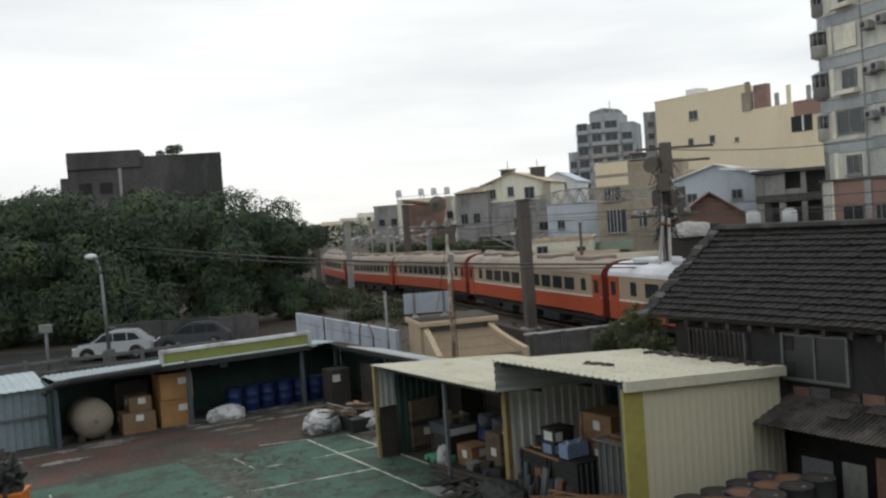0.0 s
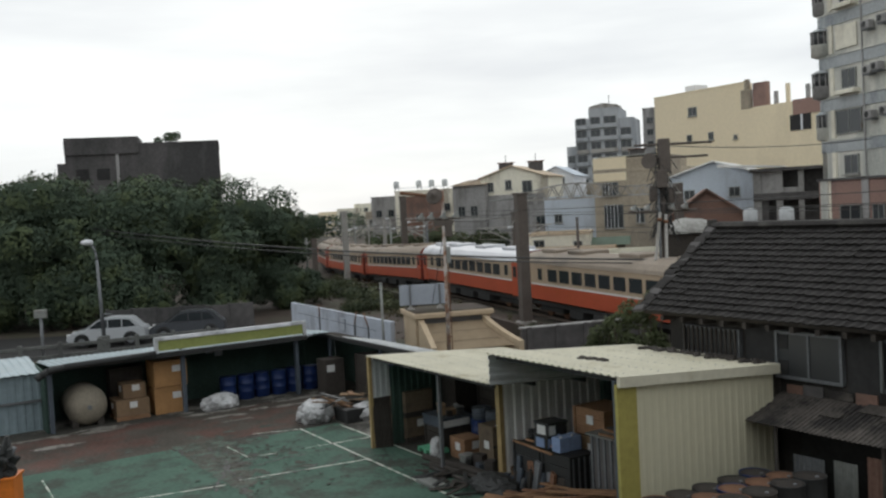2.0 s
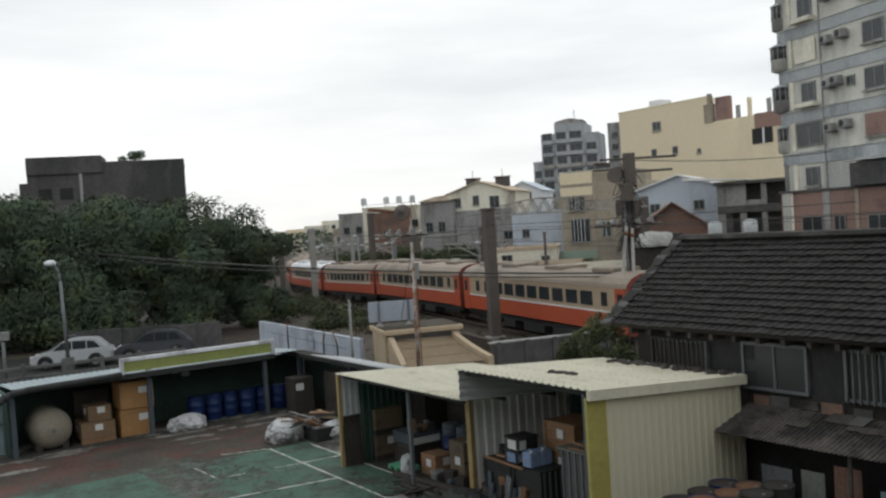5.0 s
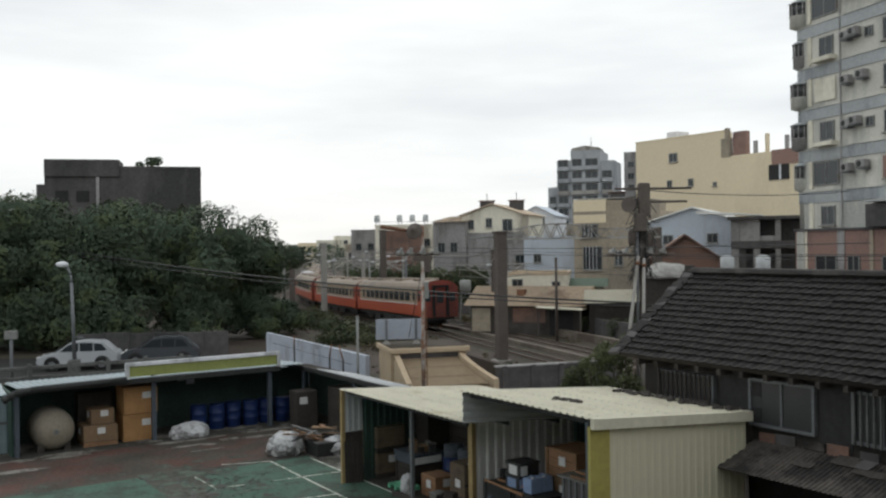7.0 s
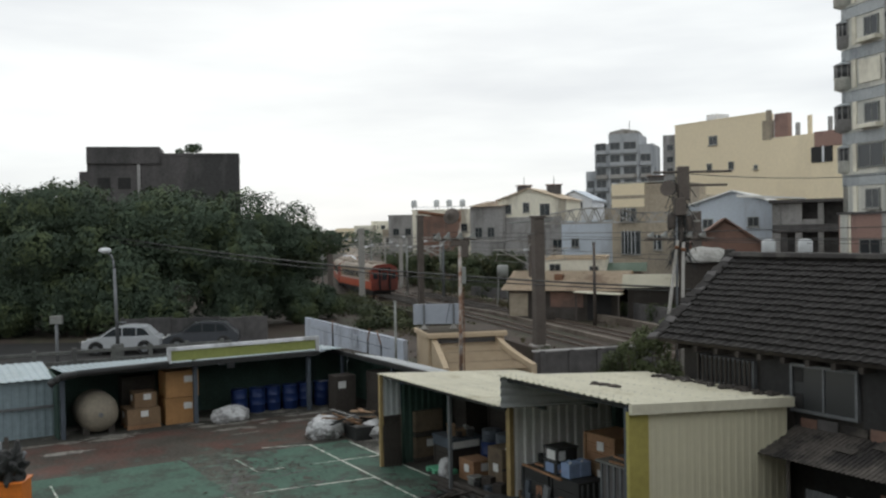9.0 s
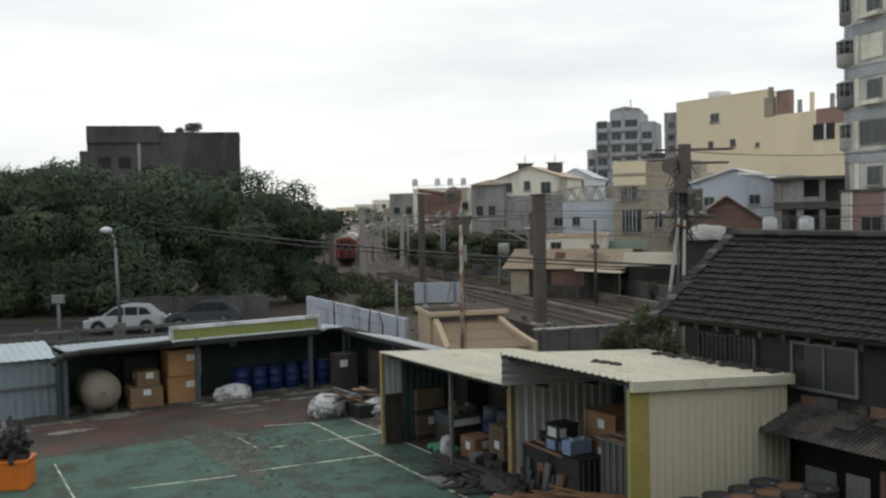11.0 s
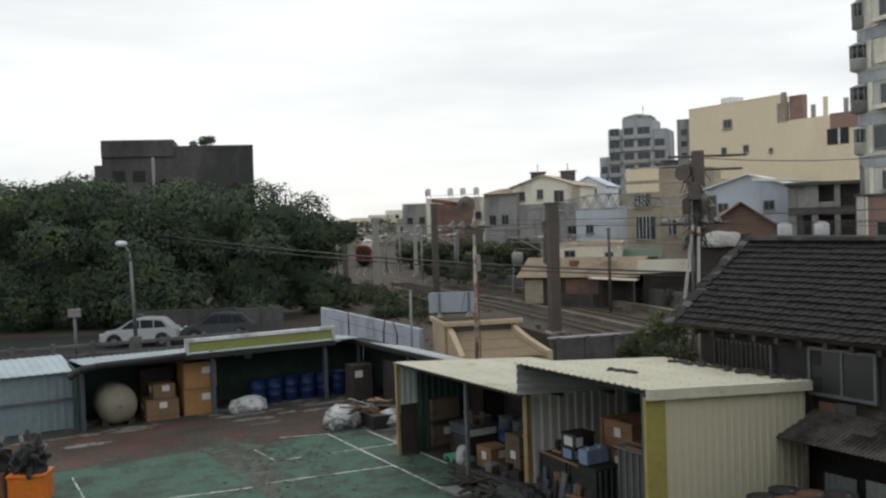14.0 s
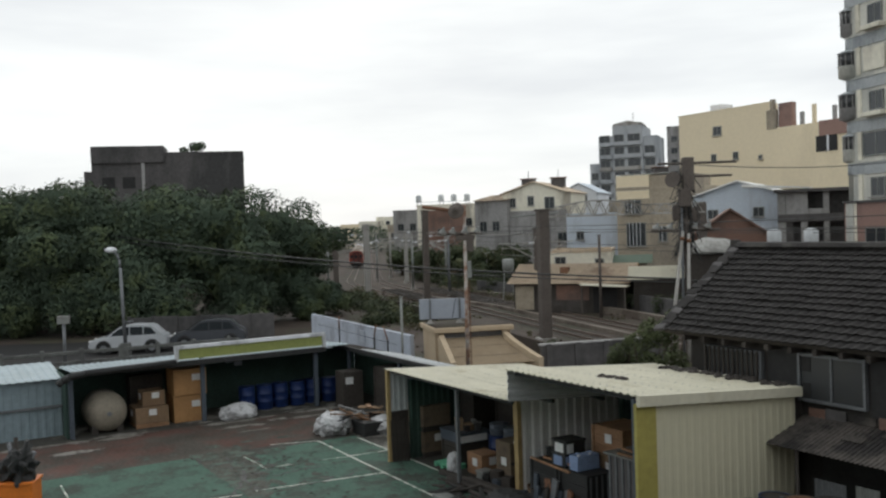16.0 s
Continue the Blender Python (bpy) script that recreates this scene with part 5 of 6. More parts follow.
vs = [[bm.verts.new((x, a, b)) for a, b in ((0.0, 3.82), (4.8, 3.8), (2.35, 5.5))] for x in (0.0, 0.18)]
bm.faces.new(vs[0])
bm.faces.new(vs[1][::-1])
for i in range(3):
    bm.faces.new((vs[0][i], vs[1][i], vs[1][(i + 1) % 3], vs[0][(i + 1) % 3]))
part("gable", bm, M["oldwood"], ho)
SL = math.atan2(1.86, 2.7)
rl = math.hypot(1.86, 2.7)
rf = part("roof", box(B(), -0.5, 0, -0.12, L, rl, -0.02), M["oldwood"], ho, m=pose(0, -0.4, 3.86, math.degrees(SL)))
part("rear_slope", box(B(), -0.5, 0, -0.12, L, rl + 0.3, -0.02), M["tile"], ho, m=pose(L - 0.5, 5.1, 3.8, math.degrees(SL), 0, 180))
rg = part("ridge", tube(B(), (-0.6, 2.3, 5.72), (L, 2.3, 5.72), 0.13, seg=10), M["tile"], ho)
part("ridge_end", box(B(), -0.75, 2.2, 5.65, -0.55, 2.4, 5.9, 0.03), M["tile"], ho)
for i in range(28):
    part("verge_tile", box(B(), -0.17, -0.02, -0.03, 0.15, 0.16, 0.03 + rng.uniform(0, 0.03), 0.01), M["tile"] if i % 5 else M["darkconc"], ho, m=rf.matrix_basis @ pose(-0.53 + rng.uniform(-0.05, 0.05), -0.08 + 0.122 * i, 0.035, rng.uniform(-3, 6), rng.uniform(-6, 6), rng.uniform(-9, 9)))
for i in range(22):
    part("rafter_end", box(B(), 0.1 + 0.6 * i, -0.42, 3.64, 0.2 + 0.6 * i, 0.0, 3.76), M["oldwood"], ho)
for i in range(12):
    part("wall_board", box(B(), 0.02 + 0.26 * i, -0.03, 1.6 + rng.uniform(-0.02, 0.02), 0.255 + 0.26 * i, -0.004, 2.85), M["oldwood"], ho)


def house_window(x, z, w, h, bars=0, barm=None, gaps=False):
    fr = B()
    for a in ((0, -0.1, 0, w, 0.02, 0.06), (0, -0.1, h - 0.06, w, 0.02, h), (0, -0.1, 0.06, 0.06, 0.02, h - 0.06), (w - 0.06, -0.1, 0.06, w, 0.02, h - 0.06), (w * 0.485, -0.08, 0.06, w * 0.515, 0.02, h - 0.06)):
        box(fr, *a)
    f = part("window", fr, M["steel"], ho, m=pose(x, -0.01, z))
    part("pane", box(B(), 0.05, -0.05, 0.05, w - 0.05, -0.02, h - 0.05), M["dustglass"], f)
    if gaps:
        for z0 in (0.08, 0.62):
            # Dark patch laid on the pane; the hole's shade is painted, not modelled.
            part("broken_pane", box(B(), 0.07, -0.062, z0, 0.3, -0.052, z0 + 0.3), M["darkgap"], f, "dark patch painted as a gap of missing glass")
    for i in range(bars):
        xx = 0.08 + i * (w - 0.16) / (bars - 1)
        part("bar", box(B(), xx - 0.018, -0.16, 0, xx + 0.018, -0.12, h), barm or M["railgrey"], f)


house_window(0.5, 2.9, 1.65, 0.64, 12, M["oldwood"])
# No hollow is cut: both recesses are flush panels with shade as colour.
part("recess", box(B(), 2.25, -0.02, 2.5, 3.02, 0.1, 3.7), M["darkgap"], ho)
house_window(3.08, 2.62, 1.58, 1.0, gaps=True)
part("recess", box(B(), 4.72, -0.02, 2.4, 5.42, 0.1, 3.7), M["darkgap"], ho)
house_window(5.46, 2.62, 1.25, 1.02, 9)
house_window(7.9, 2.62, 1.4, 1.0, 8)
for i, x in enumerate((3.3, 3.7, 4.35, 4.9, 5.6, 6.3)):
    part("wall_patch", box(B(), x, -0.05 - 0.004 * i, 2.3 + 0.02 * (i % 3), x + rng.uniform(0.25, 0.5), -0.03, 2.5 + 0.03 * (i % 2)), M[("brick", "darkconc", "awning")[i % 3]], ho, "crumbling patch of wall")
# lower awning and what hangs below it
aw = part("awning", ribbed(B(), 9.5, 1.3, 0.1, 0.02, z0=1.92, z1=2.32), M["awning"], ho, "rusted and patched sheet awning", m=pose(3.15, -1.3, 0))
for i in range(9):
    x = 3.6 + rng.uniform(0, 5)
    y = -1.1 + rng.uniform(0, 0.9)
    part("patch", box(B(), 0, 0, 0, rng.uniform(0.3, 0.8), rng.uniform(0.2, 0.4), 0.012), M["darkconc"] if i % 3 == 1 else M["awning"], ho, m=pose(x, y, 2.36 + y * 0.308, math.degrees(math.atan(0.308)), 0, rng.uniform(-12, 12)))
for x in (3.9, 6.2, 8.5):
    part("awning_post", tube(B(), (x, -1.2, 0), (x, -1.2, 1.93), 0.04, seg=8), M["oldwood"], ho)
# Closed dark panel; the shade below the awning is put into its colour.
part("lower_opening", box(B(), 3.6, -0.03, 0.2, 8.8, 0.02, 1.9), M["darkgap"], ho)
for x, w, z0, z1, mm in ((4.1, 0.7, 0.2, 1.35, "steel"), (5.0, 0.5, 0.5, 1.4, "tin"), (5.7, 0.55, 0.6, 1.6, "brick"), (6.6, 0.8, 0.1, 1.3, "bluesheet"), (7.6, 0.6, 0.3, 1.4, "steel")):
    part("hung_sheet", ribbed(B(), w, z1 - z0, 0.12, 0.015), M[mm], ho, m=pose(x, -0.95, z0, 90, 0, 0))

# ---- train ----
HALF, HB, LCAR = 1.42, 9.85, 20.4


def coach(roofm, label, rear=False):
    """A passenger coach, nose to +y, rail top at z 0."""
    t = thing("passenger_coach", label, "train coach", pose(0, 0, 0), "train coaches")
    part("lower_body", box(B(), -HALF, -HB, 1.02, HALF, HB, 1.86, 0.03), M["trainorange"], t, "orange lower side panels")
    part("upper_body", box(B(), -HALF + 0.02, -HB, 1.93, HALF - 0.02, HB, 3.02), M["traincream"], t, "cream upper side panels")
    part("waist_stripe", box(B(), -HALF - 0.012, -HB, 1.86, HALF + 0.012, HB, 1.93), M["paper"], t, "white waist stripe")
    prof = [(-HALF - 0.02, 3.02), (-HALF + 0.04, 3.2), (-1.15, 3.45), (-0.7, 3.62), (0, 3.68), (0.7, 3.62), (1.15, 3.45), (HALF - 0.04, 3.2), (HALF + 0.02, 3.02)]
    part("roof", prism(B(), prof, -HB, HB), roofm, t)
    for y in (-6.6, -1.5, 4.2, 7.6):
        part("roof_unit", box(B(), -0.75, y - 1.0, 3.6, 0.75, y + 1.0, 3.82, 0.06), roofm, t)
    for s in (-1, 1):
        xo = s * (HALF - 0.01)
        x0, x1 = min(xo, xo + 0.03 * s), max(xo, xo + 0.03 * s)
        for i in range(9):
            y = -6.75 + i * 1.5
            part("coach_window", box(B(), x0, y, 2.12, x1, y + 1.12, 2.78, 0.0), M["glass"], t)
        for y in (-8.1, 7.2):
            part("small_window", box(B(), x0, y, 2.15, x1, y + 0.5, 2.78), M["glass"], t)
        for y in (-9.75, 8.85):
            d = part("door", box(B(), s * HALF - 0.035, y, 0.98, s * HALF + 0.035, y + 0.9, 2.98, 0.01), M["trainorange"], t, "orange entrance door")
            part("door_window", box(B(), s * (HALF + 0.035) - 0.008, y + 0.22, 2.1, s * (HALF + 0.035) + 0.008, y + 0.68, 2.75), M["glass"], d)
    for y0, y1 in ((-HB - 0.03, -HB), (HB, HB + 0.03)):
        e = part("end_wall", prism(B(), [(-HALF, 0.92), (HALF, 0.92)] + [(x * 0.99, z) for x, z in prof[::-1]], y0, y1), M["trainred"], t, "dark red coach end")
        yo = y0 - 0.03 if y0 < 0 else y1
        part("end_door", box(B(), -0.42, yo, 1.1, 0.42, yo + 0.03, 3.0), M["darkgap"] if not rear else M["trainred"], e)
        part("gangway", box(B(), -0.62, yo - (0.24 if y0 < 0 else -0.03), 1.0, -0.46, yo + (0.0 if y0 < 0 else 0.27), 3.15), M["rubber"], e)
        part("gangway", box(B(), 0.46, yo - (0.24 if y0 < 0 else -0.03), 1.0, 0.62, yo + (0.0 if y0 < 0 else 0.27), 3.15), M["rubber"], e)
        part("gangway_top", box(B(), -0.62, yo - (0.24 if y0 < 0 else -0.03), 3.15, 0.62, yo + (0.0 if y0 < 0 else 0.27), 3.3), M["rubber"], e)
        if rear:
            for x in (-1.2, 0.75):
                part("end_window", box(B(), x, yo, 2.1, x + 0.45, yo + 0.03, 2.75), M["glass"], e)
            part("door_pane", box(B(), -0.25, yo - 0.02, 2.0, 0.25, yo + 0.05, 2.8), M["glass"], e)
    part("underframe", box(B(), -1.2, -HB + 0.2, 0.7, 1.2, HB - 0.2, 0.92), M["black"], t)
    for y, l in ((-3.2, 2.2), (0.2, 2.6), (3.4, 1.6)):
        part("equipment_box", box(B(), -1.25, y - l / 2, 0.28, 1.25, y + l / 2, 0.7, 0.03), M["black"], t)
    for y in (-7.0, 7.0):
        bg2 = part("bogie", box(B(), -1.0, y - 1.5, 0.35, 1.0, y + 1.5, 0.62, 0.05), M["black"], t)
        for wy in (-1.05, 1.05):
            for x in (-0.6, 0.48):
                part("wheel", tube(B(), (x, y + wy, 0.43), (x + 0.12, y + wy, 0.43), 0.43, seg=18), M["rust"], bg2)
    return t


dusty = coach(M["trainroof"], "orange and cream passenger coach with dusty roof")
silver = coach(M["silverroof"], "orange and cream passenger coach with silver roof")
last = coach(M["trainroof"], "last orange and cream coach with red end", True)
coaches = [last, dusty, copy_thing(dusty, pose(0, 0, 0)), silver] + [copy_thing(dusty, pose(0, 0, 0)) for _ in range(6)]


def rail_point(s):
    x, y, h = centre(s)
    p = TRACK @ Vector((x, y, 0.18))
    p.z += gz(p.y)
    return p


def coach_rows(i):
    """Poses of coach i, counted from the rear, every half second."""
    rows = []
    for k in range(33):
        t = k * 0.5
        mid = TRAIN_START + TRAIN_SPEED * t - 0.02 * t * t + LCAR * i + LCAR / 2
        a, b = rail_point(mid - 7.0), rail_point(mid + 7.0)
        d = b - a
        rows.append((t, pose(*((a + b) / 2), math.degrees(math.atan2(d.z, math.hypot(d.x, d.y))), 0, math.degrees(math.atan2(-d.x, d.y)))))
    return rows


TRAIN_START, TRAIN_SPEED = -41.0, 15.27


# ---- goods in the sheds ----
def crate(x, y, z, w, d, h, material, label, category="crate", rz=0.0, slats=0, tag=False, name="crate", lid=False):
    t = thing(name, label, category, yard(x, y, z, rz))
    if slats:
        part("body", box(B(), 0.02, 0.02, 0, w - 0.02, d - 0.02, h), material, t)
        for i in range(slats):
            z0 = h * i / slats
            part("slat", box(B(), 0, 0, z0 + 0.015, w, 0.018, z0 + h / slats - 0.015), material, t)
            part("slat", box(B(), 0, d - 0.018, z0 + 0.015, w, d, z0 + h / slats - 0.015), material, t)
        for xx in (0.0, w - 0.08):
            part("batten", box(B(), xx, -0.025, 0, xx + 0.08, -0.001, h), material, t)
    else:
        part("body", box(B(), 0, 0, 0, w, d, h, 0.015), material, t)
    if lid:
        part("lid", box(B(), -0.02, -0.02, h, w + 0.02, d + 0.02, h + 0.05, 0.01), material, t)
    if tag:
        part("label_sheet", box(B(), w * 0.45, -0.034, h * 0.45, w * 0.45 + 0.22, -0.027, h * 0.45 + 0.2), M["paper"], t, "white paper label")
        part("label_sheet", box(B(), w + 0.001, d * 0.4, h * 0.5, w + 0.006, d * 0.4 + 0.25, h * 0.5 + 0.2), M["paper"], t, "white paper label")
    return t


def pallet(x, y, z, material, label, w=1.1, d=1.1, rz=0.0):
    t = thing("pallet", label, "pallet", yard(x, y, z, rz), "pallets")
    for i in range(6):
        part("board", box(B(), 0, i * d / 6 + 0.01, 0.1, w, (i + 1) * d / 6 - 0.02, 0.125), material, t)
    for xx in (0, w / 2 - 0.05, w - 0.1):
        part("bearer", box(B(), xx, 0, 0.0, xx + 0.1, d, 0.1), material, t)
    return t


def drum(x, y, material, label, h=0.88, r=0.29, z=0.0, lidm=None):
    t = thing("drum", label, "drum", yard(x, y, z), "drums")
    part("barrel", lathe(B(), [(r * 0.97, 0), (r, 0.02), (r, h * 0.32), (r * 1.04, h * 0.335), (r, h * 0.35), (r, h * 0.64), (r * 1.04, h * 0.655), (r, h * 0.67), (r, h - 0.02), (r * 1.02, h), (r * 0.95, h), (r * 0.94, h - 0.015)], 20), material, t)
    part("lid", lathe(B(), [(r * 0.93, h - 0.02), (r * 0.93, h - 0.008), (r * 0.5, h - 0.006)], 18), lidm or material, t)
    part("bung", tube(B(), (r * 0.55, 0, h - 0.01), (r * 0.55, 0, h + 0.02), 0.035, seg=8), M["steel"], t)
    return t


def sack(x, y, w, d, h, material, label, seed, z=0.0):
    bm = B()
    bmesh.ops.create_icosphere(bm, subdivisions=5, radius=1.0)
    noise.seed_set(seed)
    for v in bm.verts:
        n_ = 0.16 * noise.noise(v.co * 1.7 + Vector((seed, 0, 0))) + 0.1 * noise.noise(v.co * 5.0) + 0.05 * abs(noise.noise(v.co * 11.0))
        v.co *= 1 + n_
        v.co = Vector((v.co.x * w / 2, v.co.y * d / 2, max(v.co.z, -0.55) * h / 1.5 + 0.55 * h / 1.5))
    return solo("sack", bm, material, label, "sack", yard(x, y, z))


# left open shed
for k in range(2):
    pallet(-0.72, 0.95, 0.72 * k, M["oldwood"], "grey-brown wooden pallet under crates", 0.95, 0.95)
    crate(-0.7, 0.97, 0.13 + 0.72 * k, 0.9, 0.9, 0.58, M["goods"], "grey-brown goods box on a pallet", tag=(k == 0), name="goods_box", category="box")
crate(0.75, 1.25, 0.0, 1.0, 0.9, 0.62, M["oldwood"], "dark slatted wooden crate on the floor", slats=4)
bn = crate(0.75, 1.2, 0.63, 1.05, 0.95, 0.24, M["bluesteel"], "blue-grey lidded bin with a white panel", name="bin", category="bin", lid=True)
part("white_panel", box(B(), 1.052, 0.02, 0.03, 1.065, 0.85, 0.21), M["paper"], bn, "white end panel")
pallet(1.1, 0.78, 0, M["lightgreen"], "bright green plastic pallet", 0.75, 0.55)
sack(2.15, 0.75, 0.36, 0.34, 0.55, M["plastic"], "small knotted white plastic sack", 3)
crate(2.2, 1.15, 0.0, 0.7, 0.6, 0.55, M["wood"], "orange-brown wooden box on the floor", tag=True, name="goods_box", category="box")
for x, y in ((2.35, 2.1), (3.0, 2.1), (2.7, 2.8), (3.5, 2.8)):
    drum(x, y, M["blue"], "dark blue drum in the shed", 0.88)
    drum(x, y, M["bluesteel"], "blue-grey drum stacked on another", 0.3, 0.26, 0.89)
for y in (1.3, 1.95):
    c = crate(3.35, y, 0.0, 0.65, 0.58, 1.05, M["goods"], "tall grey-brown carton with a white label", tag=True, name="carton", category="carton")
    part("strap", box(B(), 0.651, -0.002, 0.52, 0.657, 0.582, 0.57), M["black"], c)
    part("handle_strap", tube(B(), (0.63, 0.12, 1.06), (0.63, 0.46, 1.06), 0.018, seg=8), M["paper"], c)
crate(1.0, 2.9, 0.0, 1.2, 1.0, 1.7, M["oldwood"], "dark stacked crate at the shed's back", slats=6)
crate(-0.2, 2.3, 0.0, 1.0, 1.4, 1.75, M["oldwood"], "dark stacked crate at the shed's back", slats=6)
for i in range(5):
    solo("plank", box(B(), 0, 0, 0, 0.03, 0.09, 1.15 + 0.05 * (i % 3), 0.004), M["oldwood"], "dark brown board leaning at the shed post", "plank", yard(0.1 + 0.03 * i, 0.02 + 0.1 * i, 0) @ pose(0, 0, 0, 0, -4, 0), "boards by the post")
for i, (x0, y0, x1, y1, r) in enumerate(((2.0, 0.45, 5.5, 0.8, 0.08), (2.6, 0.3, 6.2, 0.55, 0.06), (3.0, 0.75, 6.0, 0.95, 0.06), (2.9, 0.1, 5.9, 0.2, 0.05))):
    solo("timber_pole", tube(B(), (x0, y0, r), (x1, y1, r), r, seg=10), M["oldwood"], "dark timber pole lying on the ground", "timber", YARD, "timbers before the shed")
crate(3.6, -0.75, 0.0, 0.9, 0.35, 0.09, M["tin"], "flat grey tray on the ground", name="tray", category="tray")
sack(5.5, 0.25, 1.5, 0.9, 0.4, M["black"], "low heap of black plastic sheeting", 21)
for i in range(26):
    l = rng.uniform(0.3, 0.9)
    solo("scrap_piece", box(B(), -l / 2, -0.05, 0, l / 2, 0.05, 0.03, 0.004), M[("black", "oldwood", "black", "oldwood")[i % 4]], "dark scrap lying before the shed", "scrap",
         yard(3.4 + rng.uniform(-0.6, 2.2), -0.1 + rng.uniform(-0.45, 0.3), 0.02 + 0.03 * (i % 4), rng.uniform(0, 180)) @ pose(0, 0, 0, rng.uniform(-5, 5), rng.uniform(-6, 6)), "scrap before the shed")
# cream shed
for x in (5.2, 6.28):
    st_ = crate(x, 1.05, 0, 1.02, 0.76, 0.98, M["black"], "black steel stillage with bars", slats=4, name="stillage", category="stillage")
    for i in range(5):
        part("bar", box(B(), 1.021, 0.05 + 0.16 * i, 0.05, 1.04, 0.09 + 0.16 * i, 0.95), M["steel"], st_)
for x, y, z in ((5.95, 1.1, 0.99), (5.98, 1.12, 1.28)):
    c = crate(x, y, z, 0.5, 0.55, 0.26, M["black"], "black box with a white and blue label", name="battery_box", category="box", lid=True)
    part("label_sheet", box(B(), 0.1, -0.012, 0.03, 0.4, -0.002, 0.24), M["paper"] if z > 1.2 else M["lightblue"], c)
    part("label_sheet", box(B(), 0.502, 0.02, 0.03, 0.51, 0.2, 0.24), M["paper"] if z > 1.2 else M["lightblue"], c)
for y in (1.1, 1.42):
    c = crate(6.6, y, 0.99, 0.3, 0.3, 0.33, M["lightblue"], "pale blue plastic canister", name="canister", category="canister")
    part("handle", tube(B(), (0.06, 0.15, 0.36), (0.24, 0.15, 0.36), 0.018, seg=8), M["lightblue"], c)
    part("cap", tube(B(), (0.25, 0.07, 0.33), (0.25, 0.07, 0.37), 0.03, seg=8), M["paper"], c)
for i in range(9):
    crate(5.2 + 0.17 * i, 1.5 + 0.03 * (i % 2) if i < 4 else 1.68, 0.99, 0.15, 0.12, 0.2 + 0.04 * (i % 3), M["black"], "small dark part on the stillage", name="machine_part", category="part")
for z in (0.0, 0.64, 1.28):
    crate(6.5, 1.86, z, 1.05, 0.95, 0.62, M["card"] if z < 1 else M["wood"], "brown wooden goods case in a stack", tag=z > 0.5, slats=3 if z > 1 else 0, name="goods_case", category="case")
cg = thing("steel_cage", "grey steel cage bin with a sloping lid", "cage bin", yard(7.65, 1.35, 0))
part("body", box(B(), 0, 0, 0.1, 1.15, 1.0, 1.5, 0.02), M["darkconc"], cg)
part("lid", box(B(), -0.06, -0.1, 1.52, 1.22, 1.06, 1.57, 0.01), M["tin"], cg)
for i in range(6):
    part("bar", box(B(), 1.151, 0.02 + 0.18 * i, 0.1, 1.18, 0.07 + 0.18 * i, 1.5), M["steel"], cg)
    part("bar", box(B(), 0.02 + 0.2 * i, -0.03, 0.1, 0.08 + 0.2 * i, -0.002, 1.5), M["steel"], cg)
for z in (0.1, 0.8):
    part("rail", box(B(), 1.181, 0, z, 1.2, 1.0, z + 0.08), M["steel"], cg)
crate(8.2, 2.7, 0.0, 1.6, 1.2, 1.2, M["oldwood"], "dark crate in the shed's back", slats=4)
for i in range(30):
    l = rng.uniform(0.9, 1.9)
    f = i / 30
    solo("plank", box(B(), -l / 2, -0.07, 0, l / 2, 0.07, 0.035, 0.004), M["wood"] if i % 3 else M["rust"], "reddish-brown scrap plank in a heap", "plank",
         yard(6.6 + 2.0 * f + rng.uniform(-0.15, 0.15), 0.1 + 0.7 * f + rng.uniform(-0.25, 0.25), 0.02 + 0.45 * rng.random() * (0.5 + f), 55 + rng.uniform(-25, 25)) @ pose(0, 0, 0, rng.uniform(-12, 12), rng.uniform(-10, 10)), "scrap planks")
# drums against the cream wall
for i in range(15):
    mm = ("rust", "black", "blue", "oldwood", "black")[i % 5]
    drum(10.85 + 0.62 * (i % 3) + rng.uniform(-0.06, 0.06), 0.1 + 0.66 * (i // 3) + rng.uniform(-0.05, 0.05), M[mm], "grimy drum with a rusty lid beside the cream wall", 1.1 + 0.1 * (i % 3), 0.3, 0, M["rust"] if i % 3 == 1 else M["oldwood"])

# back shed
tk_ = thing("dished_tank", "grey-brown round tank end resting on blocks", "tank", yard(-9.35, -5.75, 0.68))
bm = lathe(B(), [(0.05, 0.42), (0.3, 0.38), (0.52, 0.24), (0.64, 0.05), (0.67, -0.15), (0.67, -0.9), (0.5, -1.05), (0.1, -1.1)], 28)
part("shell", bm, M["tankgrey"], tk_, m=pose(0, 0, 0, 0, 90, 0))
part("nozzle", tube(B(), (0.4, 0, 0), (0.5, 0, 0), 0.07, seg=12), M["steel"], tk_)
for y in (-0.4, 0.4):
    part("block", box(B(), -0.6, y - 0.1, -0.68, 0.1, y + 0.1, -0.4), M["oldwood"], tk_)
pallet(-10.3, -4.85, 0, M["wood"], "wooden pallet under brown cartons", 1.1, 1.1)
c = crate(-10.3, -4.85, 0.13, 1.1, 1.1, 0.55, M["card"], "wide brown carton on a pallet", tag=True, name="carton", category="carton")
crate(-10.2, -4.55, 0.68, 0.75, 0.75, 0.5, M["card"], "brown carton stacked on another", tag=True, name="carton", category="carton")
crate(-10.9, -4.75, 0.0, 0.55, 1.1, 1.62, M["oldwood"], "tall dark brown case behind the cartons", name="case", category="case", slats=5)
